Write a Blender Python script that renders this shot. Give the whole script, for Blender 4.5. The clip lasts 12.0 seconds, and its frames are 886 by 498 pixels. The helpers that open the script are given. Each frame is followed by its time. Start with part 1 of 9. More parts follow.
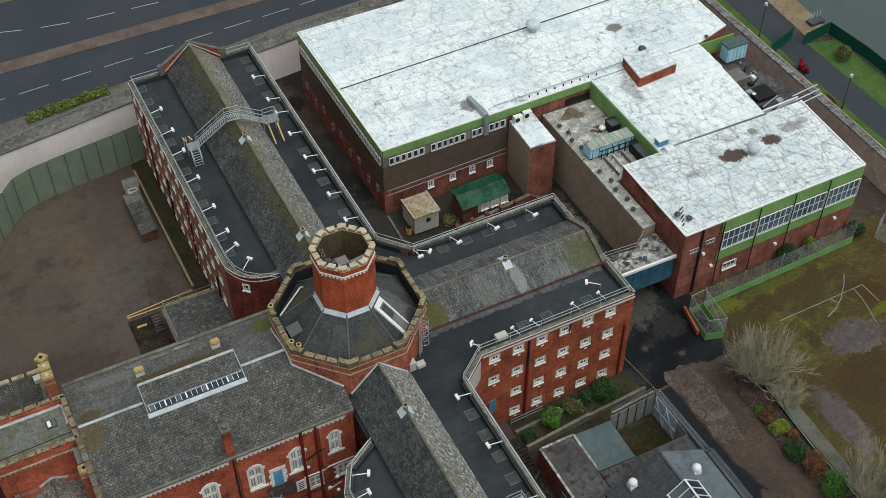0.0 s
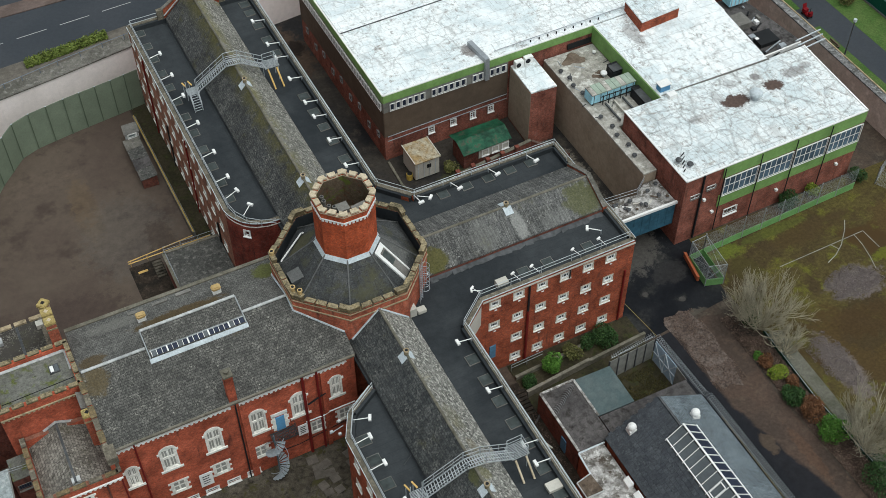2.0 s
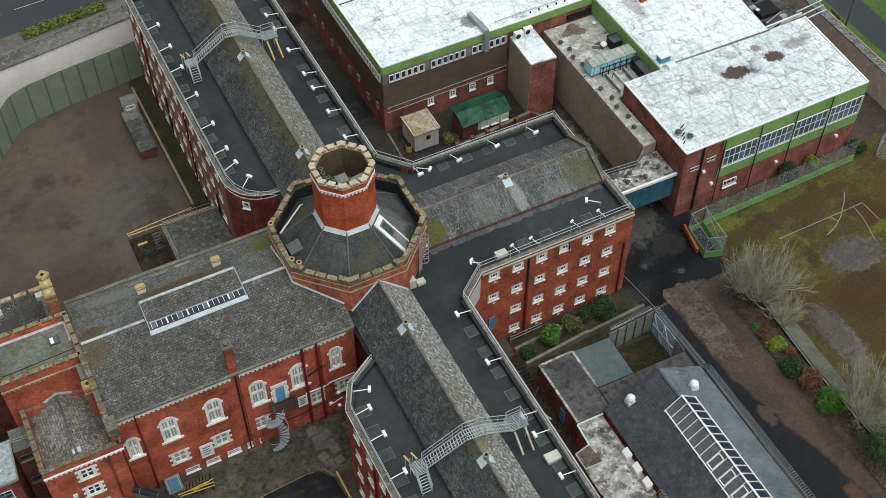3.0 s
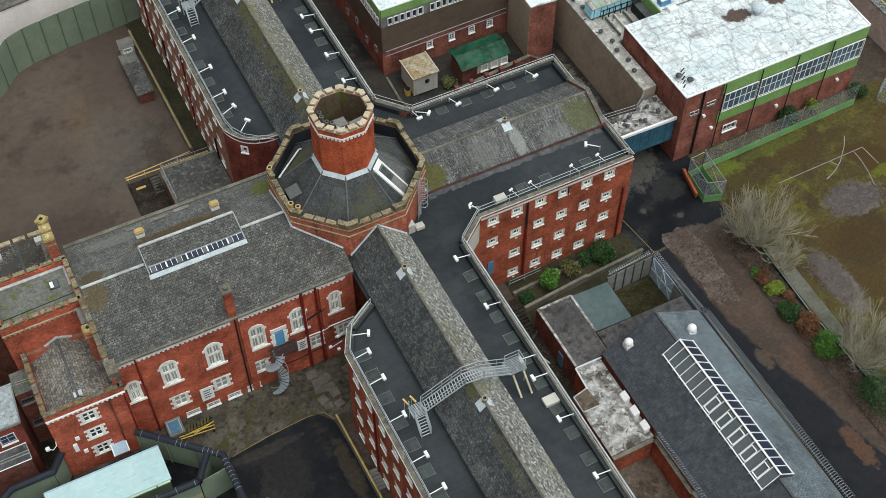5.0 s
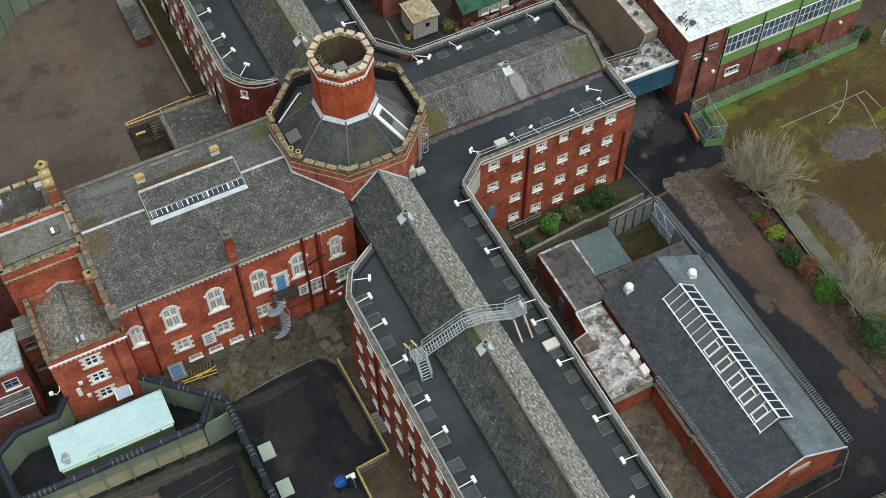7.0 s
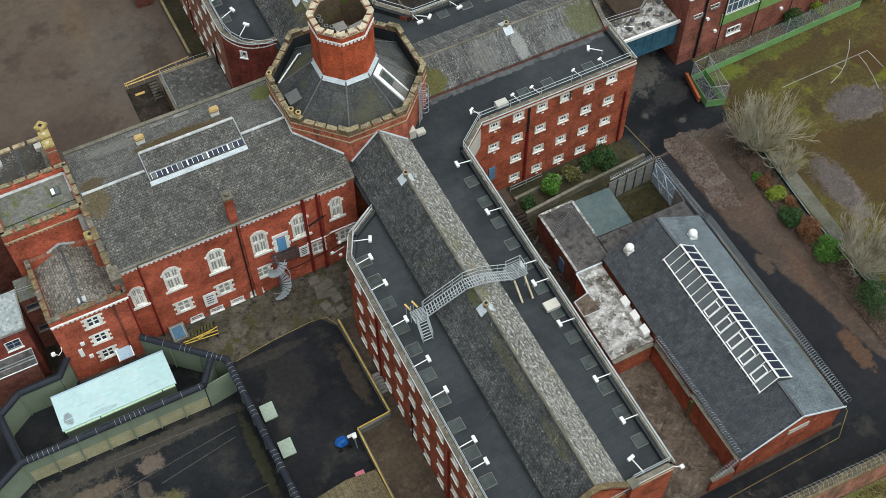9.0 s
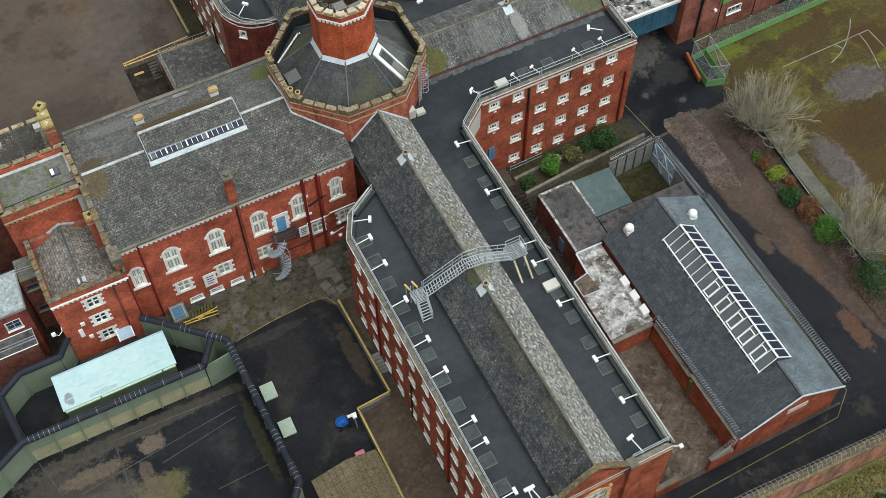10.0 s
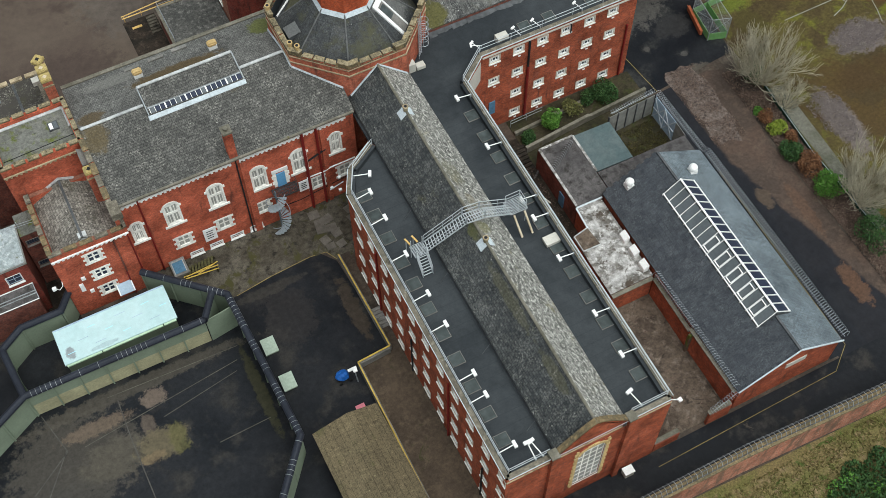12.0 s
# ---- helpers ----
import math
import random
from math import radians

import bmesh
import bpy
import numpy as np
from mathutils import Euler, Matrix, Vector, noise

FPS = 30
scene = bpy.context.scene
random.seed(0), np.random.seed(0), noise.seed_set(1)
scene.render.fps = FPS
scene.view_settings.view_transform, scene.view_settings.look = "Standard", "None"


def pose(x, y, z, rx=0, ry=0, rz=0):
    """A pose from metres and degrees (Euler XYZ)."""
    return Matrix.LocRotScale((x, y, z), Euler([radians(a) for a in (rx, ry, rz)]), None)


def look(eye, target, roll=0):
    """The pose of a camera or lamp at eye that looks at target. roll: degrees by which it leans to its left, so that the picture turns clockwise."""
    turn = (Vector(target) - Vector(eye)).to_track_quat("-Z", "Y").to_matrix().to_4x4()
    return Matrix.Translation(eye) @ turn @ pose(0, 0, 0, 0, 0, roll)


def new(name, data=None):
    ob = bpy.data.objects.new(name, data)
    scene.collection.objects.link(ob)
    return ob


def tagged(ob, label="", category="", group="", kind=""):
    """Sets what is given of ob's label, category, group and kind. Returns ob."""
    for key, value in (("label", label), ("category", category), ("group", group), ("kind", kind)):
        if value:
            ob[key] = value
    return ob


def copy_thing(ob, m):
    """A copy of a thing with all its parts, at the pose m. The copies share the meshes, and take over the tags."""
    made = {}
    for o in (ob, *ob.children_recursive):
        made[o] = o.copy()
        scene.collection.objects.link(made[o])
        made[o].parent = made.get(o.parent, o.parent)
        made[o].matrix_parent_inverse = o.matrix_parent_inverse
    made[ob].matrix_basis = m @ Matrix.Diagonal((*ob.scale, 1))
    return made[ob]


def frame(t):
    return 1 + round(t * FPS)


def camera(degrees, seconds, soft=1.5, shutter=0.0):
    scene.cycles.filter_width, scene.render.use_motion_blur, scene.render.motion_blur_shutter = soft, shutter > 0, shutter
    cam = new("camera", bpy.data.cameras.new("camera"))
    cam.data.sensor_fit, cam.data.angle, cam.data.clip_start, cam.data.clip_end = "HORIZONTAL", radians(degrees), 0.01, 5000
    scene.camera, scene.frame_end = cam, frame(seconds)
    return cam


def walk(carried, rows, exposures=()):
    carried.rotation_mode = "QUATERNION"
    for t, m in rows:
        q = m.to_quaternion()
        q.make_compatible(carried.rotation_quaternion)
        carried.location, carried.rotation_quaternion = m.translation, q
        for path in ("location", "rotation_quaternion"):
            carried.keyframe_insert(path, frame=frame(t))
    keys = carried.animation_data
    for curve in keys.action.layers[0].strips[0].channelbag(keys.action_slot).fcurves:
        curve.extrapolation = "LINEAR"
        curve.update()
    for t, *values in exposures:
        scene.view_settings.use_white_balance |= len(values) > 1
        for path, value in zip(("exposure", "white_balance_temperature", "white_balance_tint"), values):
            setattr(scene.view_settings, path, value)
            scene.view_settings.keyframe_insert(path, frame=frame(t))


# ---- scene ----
# A hovering drone tips its camera down over a walled red-brick prison.
# x runs along the hall and the east wing, y along the north and south wings.
cam = camera(40.07, 12.0, soft=0.65)
TURNS = [
    (0, 44.144, 0.198, -26.887),
    (0.5, 43.504, 0.190, -26.872),
    (1, 42.880, 0.239, -26.877),
    (1.5, 42.244, 0.232, -26.868),
    (2, 41.595, 0.207, -26.854),
    (2.5, 40.933, 0.176, -26.854),
    (3, 40.272, 0.178, -26.868),
    (5, 37.650, 0.127, -26.885),
    (5.5, 37.001, 0.163, -26.932),
    (6, 36.355, 0.152, -26.919),
    (6.5, 35.703, 0.188, -26.932),
    (7, 35.054, 0.198, -26.928),
    (9, 33.210, 0.251, -26.958),
    (9.5, 32.802, 0.255, -26.971),
    (10, 32.274, 0.256, -26.986),
    (10.5, 31.717, 0.257, -26.993),
    (11, 31.186, 0.270, -26.993),
    (11.5, 30.685, 0.291, -27.021),
    (12, 30.133, 0.263, -26.992),
]
walk(cam, [(t, pose(0, 0, 95, rx, ry, rz)) for t, rx, ry, rz in TURNS], [(0, 0.15, 6150, 4), (1.5, 0.26, 6150, 4), (3, 0.37, 6150, 4), (5, 0.48, 6150, 4), (7, 0.56, 6150, 4), (9, 0.63, 6150, 4), (12, 0.68, 6150, 4)])

# ---- light: an even overcast sky with a faint, very soft sun ----
world = bpy.data.worlds.new("overcast")
scene.world = world
world.use_nodes = True
wt = world.node_tree
sky = wt.nodes.new("ShaderNodeTexSky")
sky.sky_type, sky.sun_disc = "NISHITA", False
sky.sun_elevation, sky.sun_rotation = radians(69), radians(160)
sky.dust_density, sky.air_density = 4.0, 1.0
grey = wt.nodes.new("ShaderNodeHueSaturation")
grey.inputs["Saturation"].default_value = 0.22
wt.links.new(sky.outputs[0], grey.inputs["Color"])
wt.links.new(grey.outputs[0], wt.nodes["Background"].inputs[0])
wt.nodes["Background"].inputs[1].default_value = 0.092
sun = new("sun", bpy.data.lights.new("sun", "SUN"))
sun.data.energy, sun.data.angle, sun.data.color = 1.4, radians(80), (1.0, 0.985, 0.96)
sun.matrix_world = look((0, 0, 60), (0 - 12.3, 0 + 33.7, 60 - 93.4))


# ---- materials ----
class Nodes:
    """A few short words for building node materials in world metres."""

    def __init__(self, name, rough=0.8, metal=0.0):
        self.m = bpy.data.materials.new(name)
        self.m.use_nodes = True
        self.t = self.m.node_tree
        self.b = self.t.nodes["Principled BSDF"]
        self.b.inputs["Roughness"].default_value = rough
        self.b.inputs["Metallic"].default_value = metal
        self.b.inputs["Specular IOR Level"].default_value = 0.12
        self.geo = self.t.nodes.new("ShaderNodeNewGeometry")
        self.pos = self.geo.outputs["Position"]

    def put(self, socket, value):
        if hasattr(value, "is_output"):
            self.t.links.new(value, socket)
        elif isinstance(value, (tuple, list)) and len(value) == 3 and socket.type == "RGBA":
            socket.default_value = (*value, 1)
        else:
            socket.default_value = value

    def math(self, op, a, b=0.0, c=0.0):
        n = self.t.nodes.new("ShaderNodeMath")
        n.operation = op
        for s, v in zip(n.inputs, (a, b, c)):
            self.put(s, v)
        return n.outputs[0]

    def vec(self, x, y, z):
        n = self.t.nodes.new("ShaderNodeCombineXYZ")
        for s, v in zip(n.inputs, (x, y, z)):
            self.put(s, v)
        return n.outputs[0]

    def split(self, v):
        n = self.t.nodes.new("ShaderNodeSeparateXYZ")
        self.put(n.inputs[0], v)
        return n.outputs

    def noise(self, scale, detail=4.0, rough=0.6, at=None, distort=0.0):
        n = self.t.nodes.new("ShaderNodeTexNoise")
        self.put(n.inputs["Vector"], at or self.pos)
        for k, v in (("Scale", scale), ("Detail", detail), ("Roughness", rough), ("Distortion", distort)):
            n.inputs[k].default_value = v
        return n.outputs[0]

    def cells(self, scale, feature="F1", at=None, rand=1.0):
        n = self.t.nodes.new("ShaderNodeTexVoronoi")
        n.feature = feature
        self.put(n.inputs["Vector"], at or self.pos)
        n.inputs["Scale"].default_value = scale
        n.inputs["Randomness"].default_value = rand
        return n.outputs

    def ramp(self, f, lo, hi):
        n = self.t.nodes.new("ShaderNodeMapRange")
        n.interpolation_type = "SMOOTHSTEP"
        self.put(n.inputs[0], f)
        n.inputs[1].default_value, n.inputs[2].default_value = lo, hi
        return n.outputs[0]

    def mix(self, f, a, b, mode="MIX"):
        n = self.t.nodes.new("ShaderNodeMix")
        n.data_type, n.blend_type = "RGBA", mode
        self.put(n.inputs[0], f)
        self.put(n.inputs[6], a)
        self.put(n.inputs[7], b)
        return n.outputs[2]

    def scaled(self, col, f):
        """A colour made lighter or darker by a factor socket."""
        return self.mix(1.0, col, self.vec(f, f, f), "MULTIPLY")

    def wander(self, f, amount):
        """From a 0..1 noise, a factor round 1."""
        n = self.t.nodes.new("ShaderNodeMapRange")
        self.put(n.inputs[0], f)
        n.inputs[1].default_value, n.inputs[2].default_value = 0.27, 0.73
        n.inputs[3].default_value, n.inputs[4].default_value = 1 - amount, 1 + amount
        return n.outputs[0]

    def face(self):
        """Metres along and up any face, level on walls and roofs alike."""
        x, y, z = self.split(self.pos)
        nx, ny, nz = self.split(self.geo.outputs["True Normal"])
        h = self.math("SQRT", self.math("ADD", self.math("MULTIPLY", nx, nx), self.math("MULTIPLY_ADD", ny, ny, 0.0001)))
        u = self.math("DIVIDE", self.math("SUBTRACT", self.math("MULTIPLY", y, nx), self.math("MULTIPLY", x, ny)), h)
        v = self.math("DIVIDE", z, self.math("MAXIMUM", h, 0.2))
        return u, v

    def spot(self, x, y, rx, ry, rag=1.3, fine=0.9):
        """A soft-edged, ragged patch with a place and size of its own."""
        px, py, pz = self.split(self.pos)
        a = self.math("DIVIDE", self.math("SUBTRACT", px, x), rx)
        b = self.math("DIVIDE", self.math("SUBTRACT", py, y), ry)
        d = self.math("SQRT", self.math("ADD", self.math("MULTIPLY", a, a), self.math("MULTIPLY", b, b)))
        d = self.math("ADD", d, self.math("MULTIPLY", self.math("SUBTRACT", self.noise(fine, 7, 0.75), 0.5), rag))
        return self.math("SUBTRACT", 1.0, self.ramp(d, 0.7, 1.0))

    def bump(self, f, strength, distance=0.02):
        n = self.t.nodes.new("ShaderNodeBump")
        n.inputs["Strength"].default_value, n.inputs["Distance"].default_value = strength, distance
        self.put(n.inputs["Height"], f)
        self.t.links.new(n.outputs[0], self.b.inputs["Normal"])

    def done(self, col, rough=None):
        self.put(self.b.inputs["Base Color"], col)
        if rough is not None:
            self.put(self.b.inputs["Roughness"], rough)
        return self.m


def plain(name, col, rough=0.6, metal=0.0, amount=0.12, scale=6.0, dirt=None, dirt_at=0.6):
    """Paint, metal, timber: slight wear at two scales, and dirt where given."""
    n = Nodes(name, rough, metal)
    fine, big = n.noise(scale, 5), n.noise(0.5, 3)
    c = n.scaled(n.scaled(col, n.wander(fine, amount)), n.wander(big, amount))
    if dirt:
        c = n.mix(n.ramp(n.noise(1.3, 6, 0.7), dirt_at, dirt_at + 0.15), c, dirt)
    n.bump(fine, 0.15, 0.01)
    return n.done(c, n.math("MULTIPLY_ADD", fine, 0.2, rough - 0.1))


def earth(name, cols, big=0.12, fine=2.5, grit=0.3, rough=(0.75, 0.95), spots=None, spot_at=0.62, spot_scale=0.3, places=(), bands=(), laps=None):
    """Ground and felt: two or three tones drifting into each other, grit, and patches."""
    n = Nodes(name)
    f = n.noise(big, 6, 0.62, distort=0.4)
    c = n.mix(n.ramp(f, 0.38, 0.62), cols[0], cols[1])
    if len(cols) > 2:
        c = n.mix(n.ramp(n.noise(big * 3.1, 5, 0.65), 0.5, 0.68), c, cols[2])
    g = n.noise(fine, 6, 0.75)
    c = n.scaled(c, n.wander(g, grit))
    c = n.scaled(c, n.wander(n.noise(fine * 9, 3, 0.8), grit * 0.7))
    if spots:
        c = n.mix(n.ramp(n.noise(spot_scale, 6, 0.7, distort=0.8), spot_at, spot_at + 0.09), c, spots)
    if laps:
        t = n.t.nodes.new("ShaderNodeTexBrick")
        n.put(t.inputs["Vector"], n.pos)
        for k, w in (("Scale", 1.0), ("Brick Width", laps[0]), ("Row Height", laps[1]), ("Mortar Size", 0.025), ("Mortar Smooth", 0.5)):
            t.inputs[k].default_value = w
        c = n.mix(n.math("MULTIPLY", t.outputs["Fac"], 0.3), c, tuple(k * 0.5 for k in cols[0]))
    for axis, lo, hi, col, amount, rag in bands:
        px, py, pz = n.split(n.pos)
        d = {"x": px, "y": py}.get(axis) or n.math("MULTIPLY_ADD", py, 0.225, px)
        d = n.math("ADD", d, n.math("MULTIPLY", n.math("SUBTRACT", n.noise(0.5, 7, 0.7), 0.5), rag))
        on = n.math("MULTIPLY", n.ramp(d, lo - 0.25, lo + 0.25), n.math("SUBTRACT", 1.0, n.ramp(d, hi - 0.25, hi + 0.25)))
        c = n.mix(n.math("MULTIPLY", on, amount), c, n.scaled(col, n.wander(n.noise(fine * 0.4, 6, 0.75), 0.35)))
    for x, y, rx, ry, col, amount in places:
        tone = n.scaled(col, n.wander(n.noise(fine, 6, 0.8), 0.4))
        c = n.mix(n.math("MULTIPLY", n.spot(x, y, rx, ry, 1.9, 1.2), amount), c, tone)
    n.bump(g, 0.3, 0.03)
    return n.done(c, n.math("MULTIPLY_ADD", n.ramp(f, 0.3, 0.7), rough[1] - rough[0], rough[0]))


def brickwork(name, a, b, mortar, soot=(0.05, 0.03, 0.025), sooty=0.62):
    n = Nodes(name, 0.85)
    u, v = n.face()
    t = n.t.nodes.new("ShaderNodeTexBrick")
    n.put(t.inputs["Vector"], n.vec(u, v, 0.0))
    for k, w in (("Scale", 1.0), ("Brick Width", 0.225), ("Row Height", 0.075), ("Mortar Size", 0.007)):
        t.inputs[k].default_value = w
    n.put(t.inputs["Color1"], a), n.put(t.inputs["Color2"], b), n.put(t.inputs["Mortar"], mortar)
    c = n.scaled(t.outputs[0], n.wander(n.noise(0.55, 6, 0.7), 0.58))
    c = n.scaled(c, n.wander(n.noise(5.0, 4, 0.8), 0.42))
    streak = n.noise(1.0, 5, 0.65, n.vec(n.math("MULTIPLY", u, 1.4), n.math("MULTIPLY", v, 0.22), 0.0))
    c = n.mix(n.math("MULTIPLY", n.ramp(streak, sooty - 0.08, sooty + 0.12), 0.75), c, soot)
    c = n.mix(n.math("MULTIPLY", n.ramp(n.noise(0.9, 7, 0.8), 0.58, 0.68), 0.35), c, tuple(k * 0.6 + 0.12 for k in a))
    n.bump(t.outputs["Fac"], -0.3, 0.01)
    return n.done(c)


def slating(name, a, b, lichen, lichen_at, moss=None, moss_at=0.66, size=(0.3, 0.22), ridge=None, streaks=0.3, places=(), single=False, big=0.4):
    """Courses of slates with lichen specks, and moss in drifts and along the ridge."""
    n = Nodes(name, 0.8)
    u, v = n.face()
    at = n.vec(u, v, 0.0)
    t = n.t.nodes.new("ShaderNodeTexBrick")
    n.put(t.inputs["Vector"], at)
    for k, w in (("Scale", 1.0), ("Brick Width", size[0]), ("Row Height", size[1]), ("Mortar Size", 0.02), ("Mortar Smooth", 0.5)):
        t.inputs[k].default_value = w
    n.put(t.inputs["Color1"], a), n.put(t.inputs["Color2"], b), n.put(t.inputs["Mortar"], tuple(k * 0.5 for k in a))
    c = t.outputs[0]
    if single:
        info = n.t.nodes.new("ShaderNodeObjectInfo")
        r = n.math("FRACT", n.math("ADD", info.outputs["Random"], n.math("MULTIPLY", n.geo.outputs["Random Per Island"], 3.7)))
        c = n.mix(r, a, b)
    c = n.scaled(c, n.wander(n.noise(0.35, 5, 0.7), 0.12 if single else big))
    c = n.scaled(c, n.wander(n.noise(2.2, 4, 0.8, n.vec(n.math("MULTIPLY", u, 2.0), n.math("MULTIPLY", v, 0.35), 0.0)), streaks))
    c = n.scaled(c, n.wander(n.noise(9.0, 3, 0.7, at), 0.42))
    c = n.scaled(c, n.wander(n.noise(3.6, 4, 0.75, at), 0.0 if single else 0.42))
    speck = n.noise(3.2, 6, 0.85, at)
    c = n.mix(n.ramp(speck, lichen_at, lichen_at + 0.08), c, lichen)
    dots = n.cells(2.6, "F1", at)[0]
    c = n.mix(n.math("MULTIPLY", n.math("SUBTRACT", 1.0, n.ramp(dots, 0.08, 0.18)), n.ramp(n.noise(1.1, 3, 0.6), lichen_at - 0.14, lichen_at)), c, tuple(k * 1.3 for k in lichen))
    c = n.mix(n.math("MULTIPLY", n.math("MULTIPLY", n.ramp(n.noise(0.8, 4, 0.7), 0.4, 0.7), n.ramp(n.noise(7.0, 4, 0.8), 0.51, 0.6)), 0.62), c, lichen)
    dark = n.math("MULTIPLY", n.ramp(n.noise(5.0, 5, 0.85, at), 0.56, 0.62), 0.55)
    c = n.mix(dark, c, tuple(k * 0.4 for k in a))
    if moss:
        c = n.mix(n.math("MULTIPLY", n.ramp(n.noise(0.28, 6, 0.75), moss_at - 0.05, moss_at + 0.12), 0.8), c, moss)
        if ridge:
            z = n.split(n.pos)[2]
            near = n.math("MULTIPLY", n.ramp(z, ridge - 1.6, ridge - 0.2), n.ramp(n.noise(0.5, 6, 0.8), 0.4, 0.54))
            c = n.mix(n.math("MULTIPLY", near, 0.72), c, n.scaled(moss, n.wander(n.noise(6.0, 4, 0.8), 0.5)))
    for x, y, rx, ry, col, amount in places:
        c = n.mix(n.math("MULTIPLY", n.spot(x, y, rx, ry, 1.6, 1.6), amount), c, n.scaled(col, n.wander(n.noise(5.0, 5, 0.8), 0.5)))
    n.bump(t.outputs["Fac"], -0.3, 0.02)
    return n.done(c)


def white_coating():
    """Reflective paint on a felt roof: lap seams, crazing, grey and rusty blotches, worst to the south."""
    n = Nodes("white_roof_coating", 0.6)
    x, y, z = n.split(n.pos)
    old = n.math("SUBTRACT", 1.0, n.ramp(y, 76.0, 77.4))
    f = n.noise(0.14, 7, 0.72, distort=0.5)
    c = n.mix(n.ramp(f, 0.40, 0.62), (0.85, 0.88, 0.87), (0.64, 0.71, 0.72))
    c = n.mix(n.ramp(n.noise(0.35, 6, 0.75), 0.48, 0.68), c, (0.86, 0.88, 0.865))
    c = n.mix(n.math("MULTIPLY", n.ramp(n.noise(0.7, 7, 0.8, distort=0.6), 0.52, 0.68), 0.45), c, (0.45, 0.48, 0.47))
    c = n.scaled(c, n.wander(n.noise(2.4, 7, 0.85), 0.13))
    c = n.scaled(c, n.math("MULTIPLY_ADD", old, -0.06, 1.0))
    warp, warp2 = n.noise(1.1, 5, 0.75), n.noise(1.7, 5, 0.75)
    at = n.vec(n.math("MULTIPLY_ADD", warp, 1.1, x), n.math("MULTIPLY", n.math("MULTIPLY_ADD", warp2, 1.1, y), 0.7), 0.0)
    worn = n.math("MAXIMUM", n.ramp(n.noise(0.16, 6, 0.75), 0.42, 0.58), n.math("MULTIPLY", old, 0.8))
    some = n.ramp(n.noise(0.75, 6, 0.8), 0.44, 0.54)
    more = n.ramp(n.noise(1.3, 6, 0.8), 0.42, 0.52)
    line = (0.15, 0.15, 0.14)
    for w, h, amount, mask, k in ((2.1, 1.25, 0.45, some, 0.3), (7.0, 2.5, 0.55, more, 0.12), (0.9, 1.9, 0.4, n.math("MULTIPLY", more, worn), 0.5)):
        t = n.t.nodes.new("ShaderNodeTexBrick")
        n.put(t.inputs["Vector"], n.vec(n.math("MULTIPLY_ADD", warp, k, x), n.math("MULTIPLY_ADD", warp2, k, y), 0.0))
        for key, v in (("Scale", 1.0), ("Brick Width", w), ("Row Height", h), ("Mortar Size", 0.035), ("Mortar Smooth", 0.6)):
            t.inputs[key].default_value = v
        c = n.mix(n.math("MULTIPLY", t.outputs["Fac"], n.math("MULTIPLY", mask, amount)), c, line)
    crack = n.cells(0.7, "DISTANCE_TO_EDGE", at)[0]
    c = n.mix(n.math("MULTIPLY", n.math("SUBTRACT", 1.0, n.ramp(crack, 0.004, 0.07)), n.math("MULTIPLY", worn, 0.4)), c, line)
    long_crack = n.cells(0.42, "DISTANCE_TO_EDGE", at)[0]
    c = n.mix(n.math("MULTIPLY", n.math("SUBTRACT", 1.0, n.ramp(long_crack, 0.004, 0.04)), n.math("MULTIPLY_ADD", old, 0.3, 0.12)), c, line)
    patch = n.math("MULTIPLY", n.ramp(n.noise(1.3, 8, 0.85), 0.53, 0.62), n.ramp(n.noise(0.13, 4, 0.6), 0.42, 0.54))
    c = n.mix(n.math("MULTIPLY", patch, 0.8), c, (0.2, 0.18, 0.15))
    stain = n.math("MULTIPLY", n.ramp(n.noise(0.5, 7, 0.8, distort=0.7), 0.55, 0.66), n.math("MULTIPLY_ADD", old, 0.3, 0.22))
    c = n.mix(stain, c, (0.3, 0.25, 0.2))
    fleck = n.math("MULTIPLY", n.ramp(n.noise(3.4, 6, 0.9), 0.58, 0.62), n.ramp(n.noise(0.3, 5, 0.7), 0.45, 0.6))
    c = n.mix(n.math("MULTIPLY", fleck, 0.5), c, (0.13, 0.12, 0.1))
    for px, py, rx, ry, amount in ((71.0, 72.6, 1.9, 1.1, 1.0), (76.2, 72.9, 1.35, 0.95, 1.0), (75.2, 74.9, 0.7, 0.6, 0.7), (72.0, 75.2, 0.9, 0.9, 0.3), (79.5, 73.6, 1.6, 0.9, 0.55), (81.2, 74.0, 1.0, 0.6, 0.4), (69.6, 73.8, 0.8, 1.4, 0.3), (66.0, 72.0, 1.6, 0.8, 0.35), (72.0, 97.6, 1.2, 0.9, 0.8), (49.6, 92.6, 0.8, 1.3, 0.7), (67.4, 86.6, 0.9, 2.6, 0.45)):
        c = n.mix(n.math("MULTIPLY", n.spot(px, py, rx, ry, 1.5, 2.0), amount), c, n.scaled((0.095, 0.066, 0.055), n.wander(n.noise(3.0, 5, 0.8), 0.4)))
    n.bump(warp, 0.2, 0.03)
    return n.done(c)


def glass(name="window_glass", tint=(0.75, 0.82, 0.85)):
    n = Nodes(name, 0.06)
    n.b.inputs["Transmission Weight"].default_value = 1.0
    n.b.inputs["IOR"].default_value = 1.45
    n.b.inputs["Specular IOR Level"].default_value = 0.5
    wave = n.noise(1.5, 2)
    n.bump(wave, 0.05, 0.02)
    return n.done(n.scaled(tint, n.wander(n.noise(3.0), 0.15)))


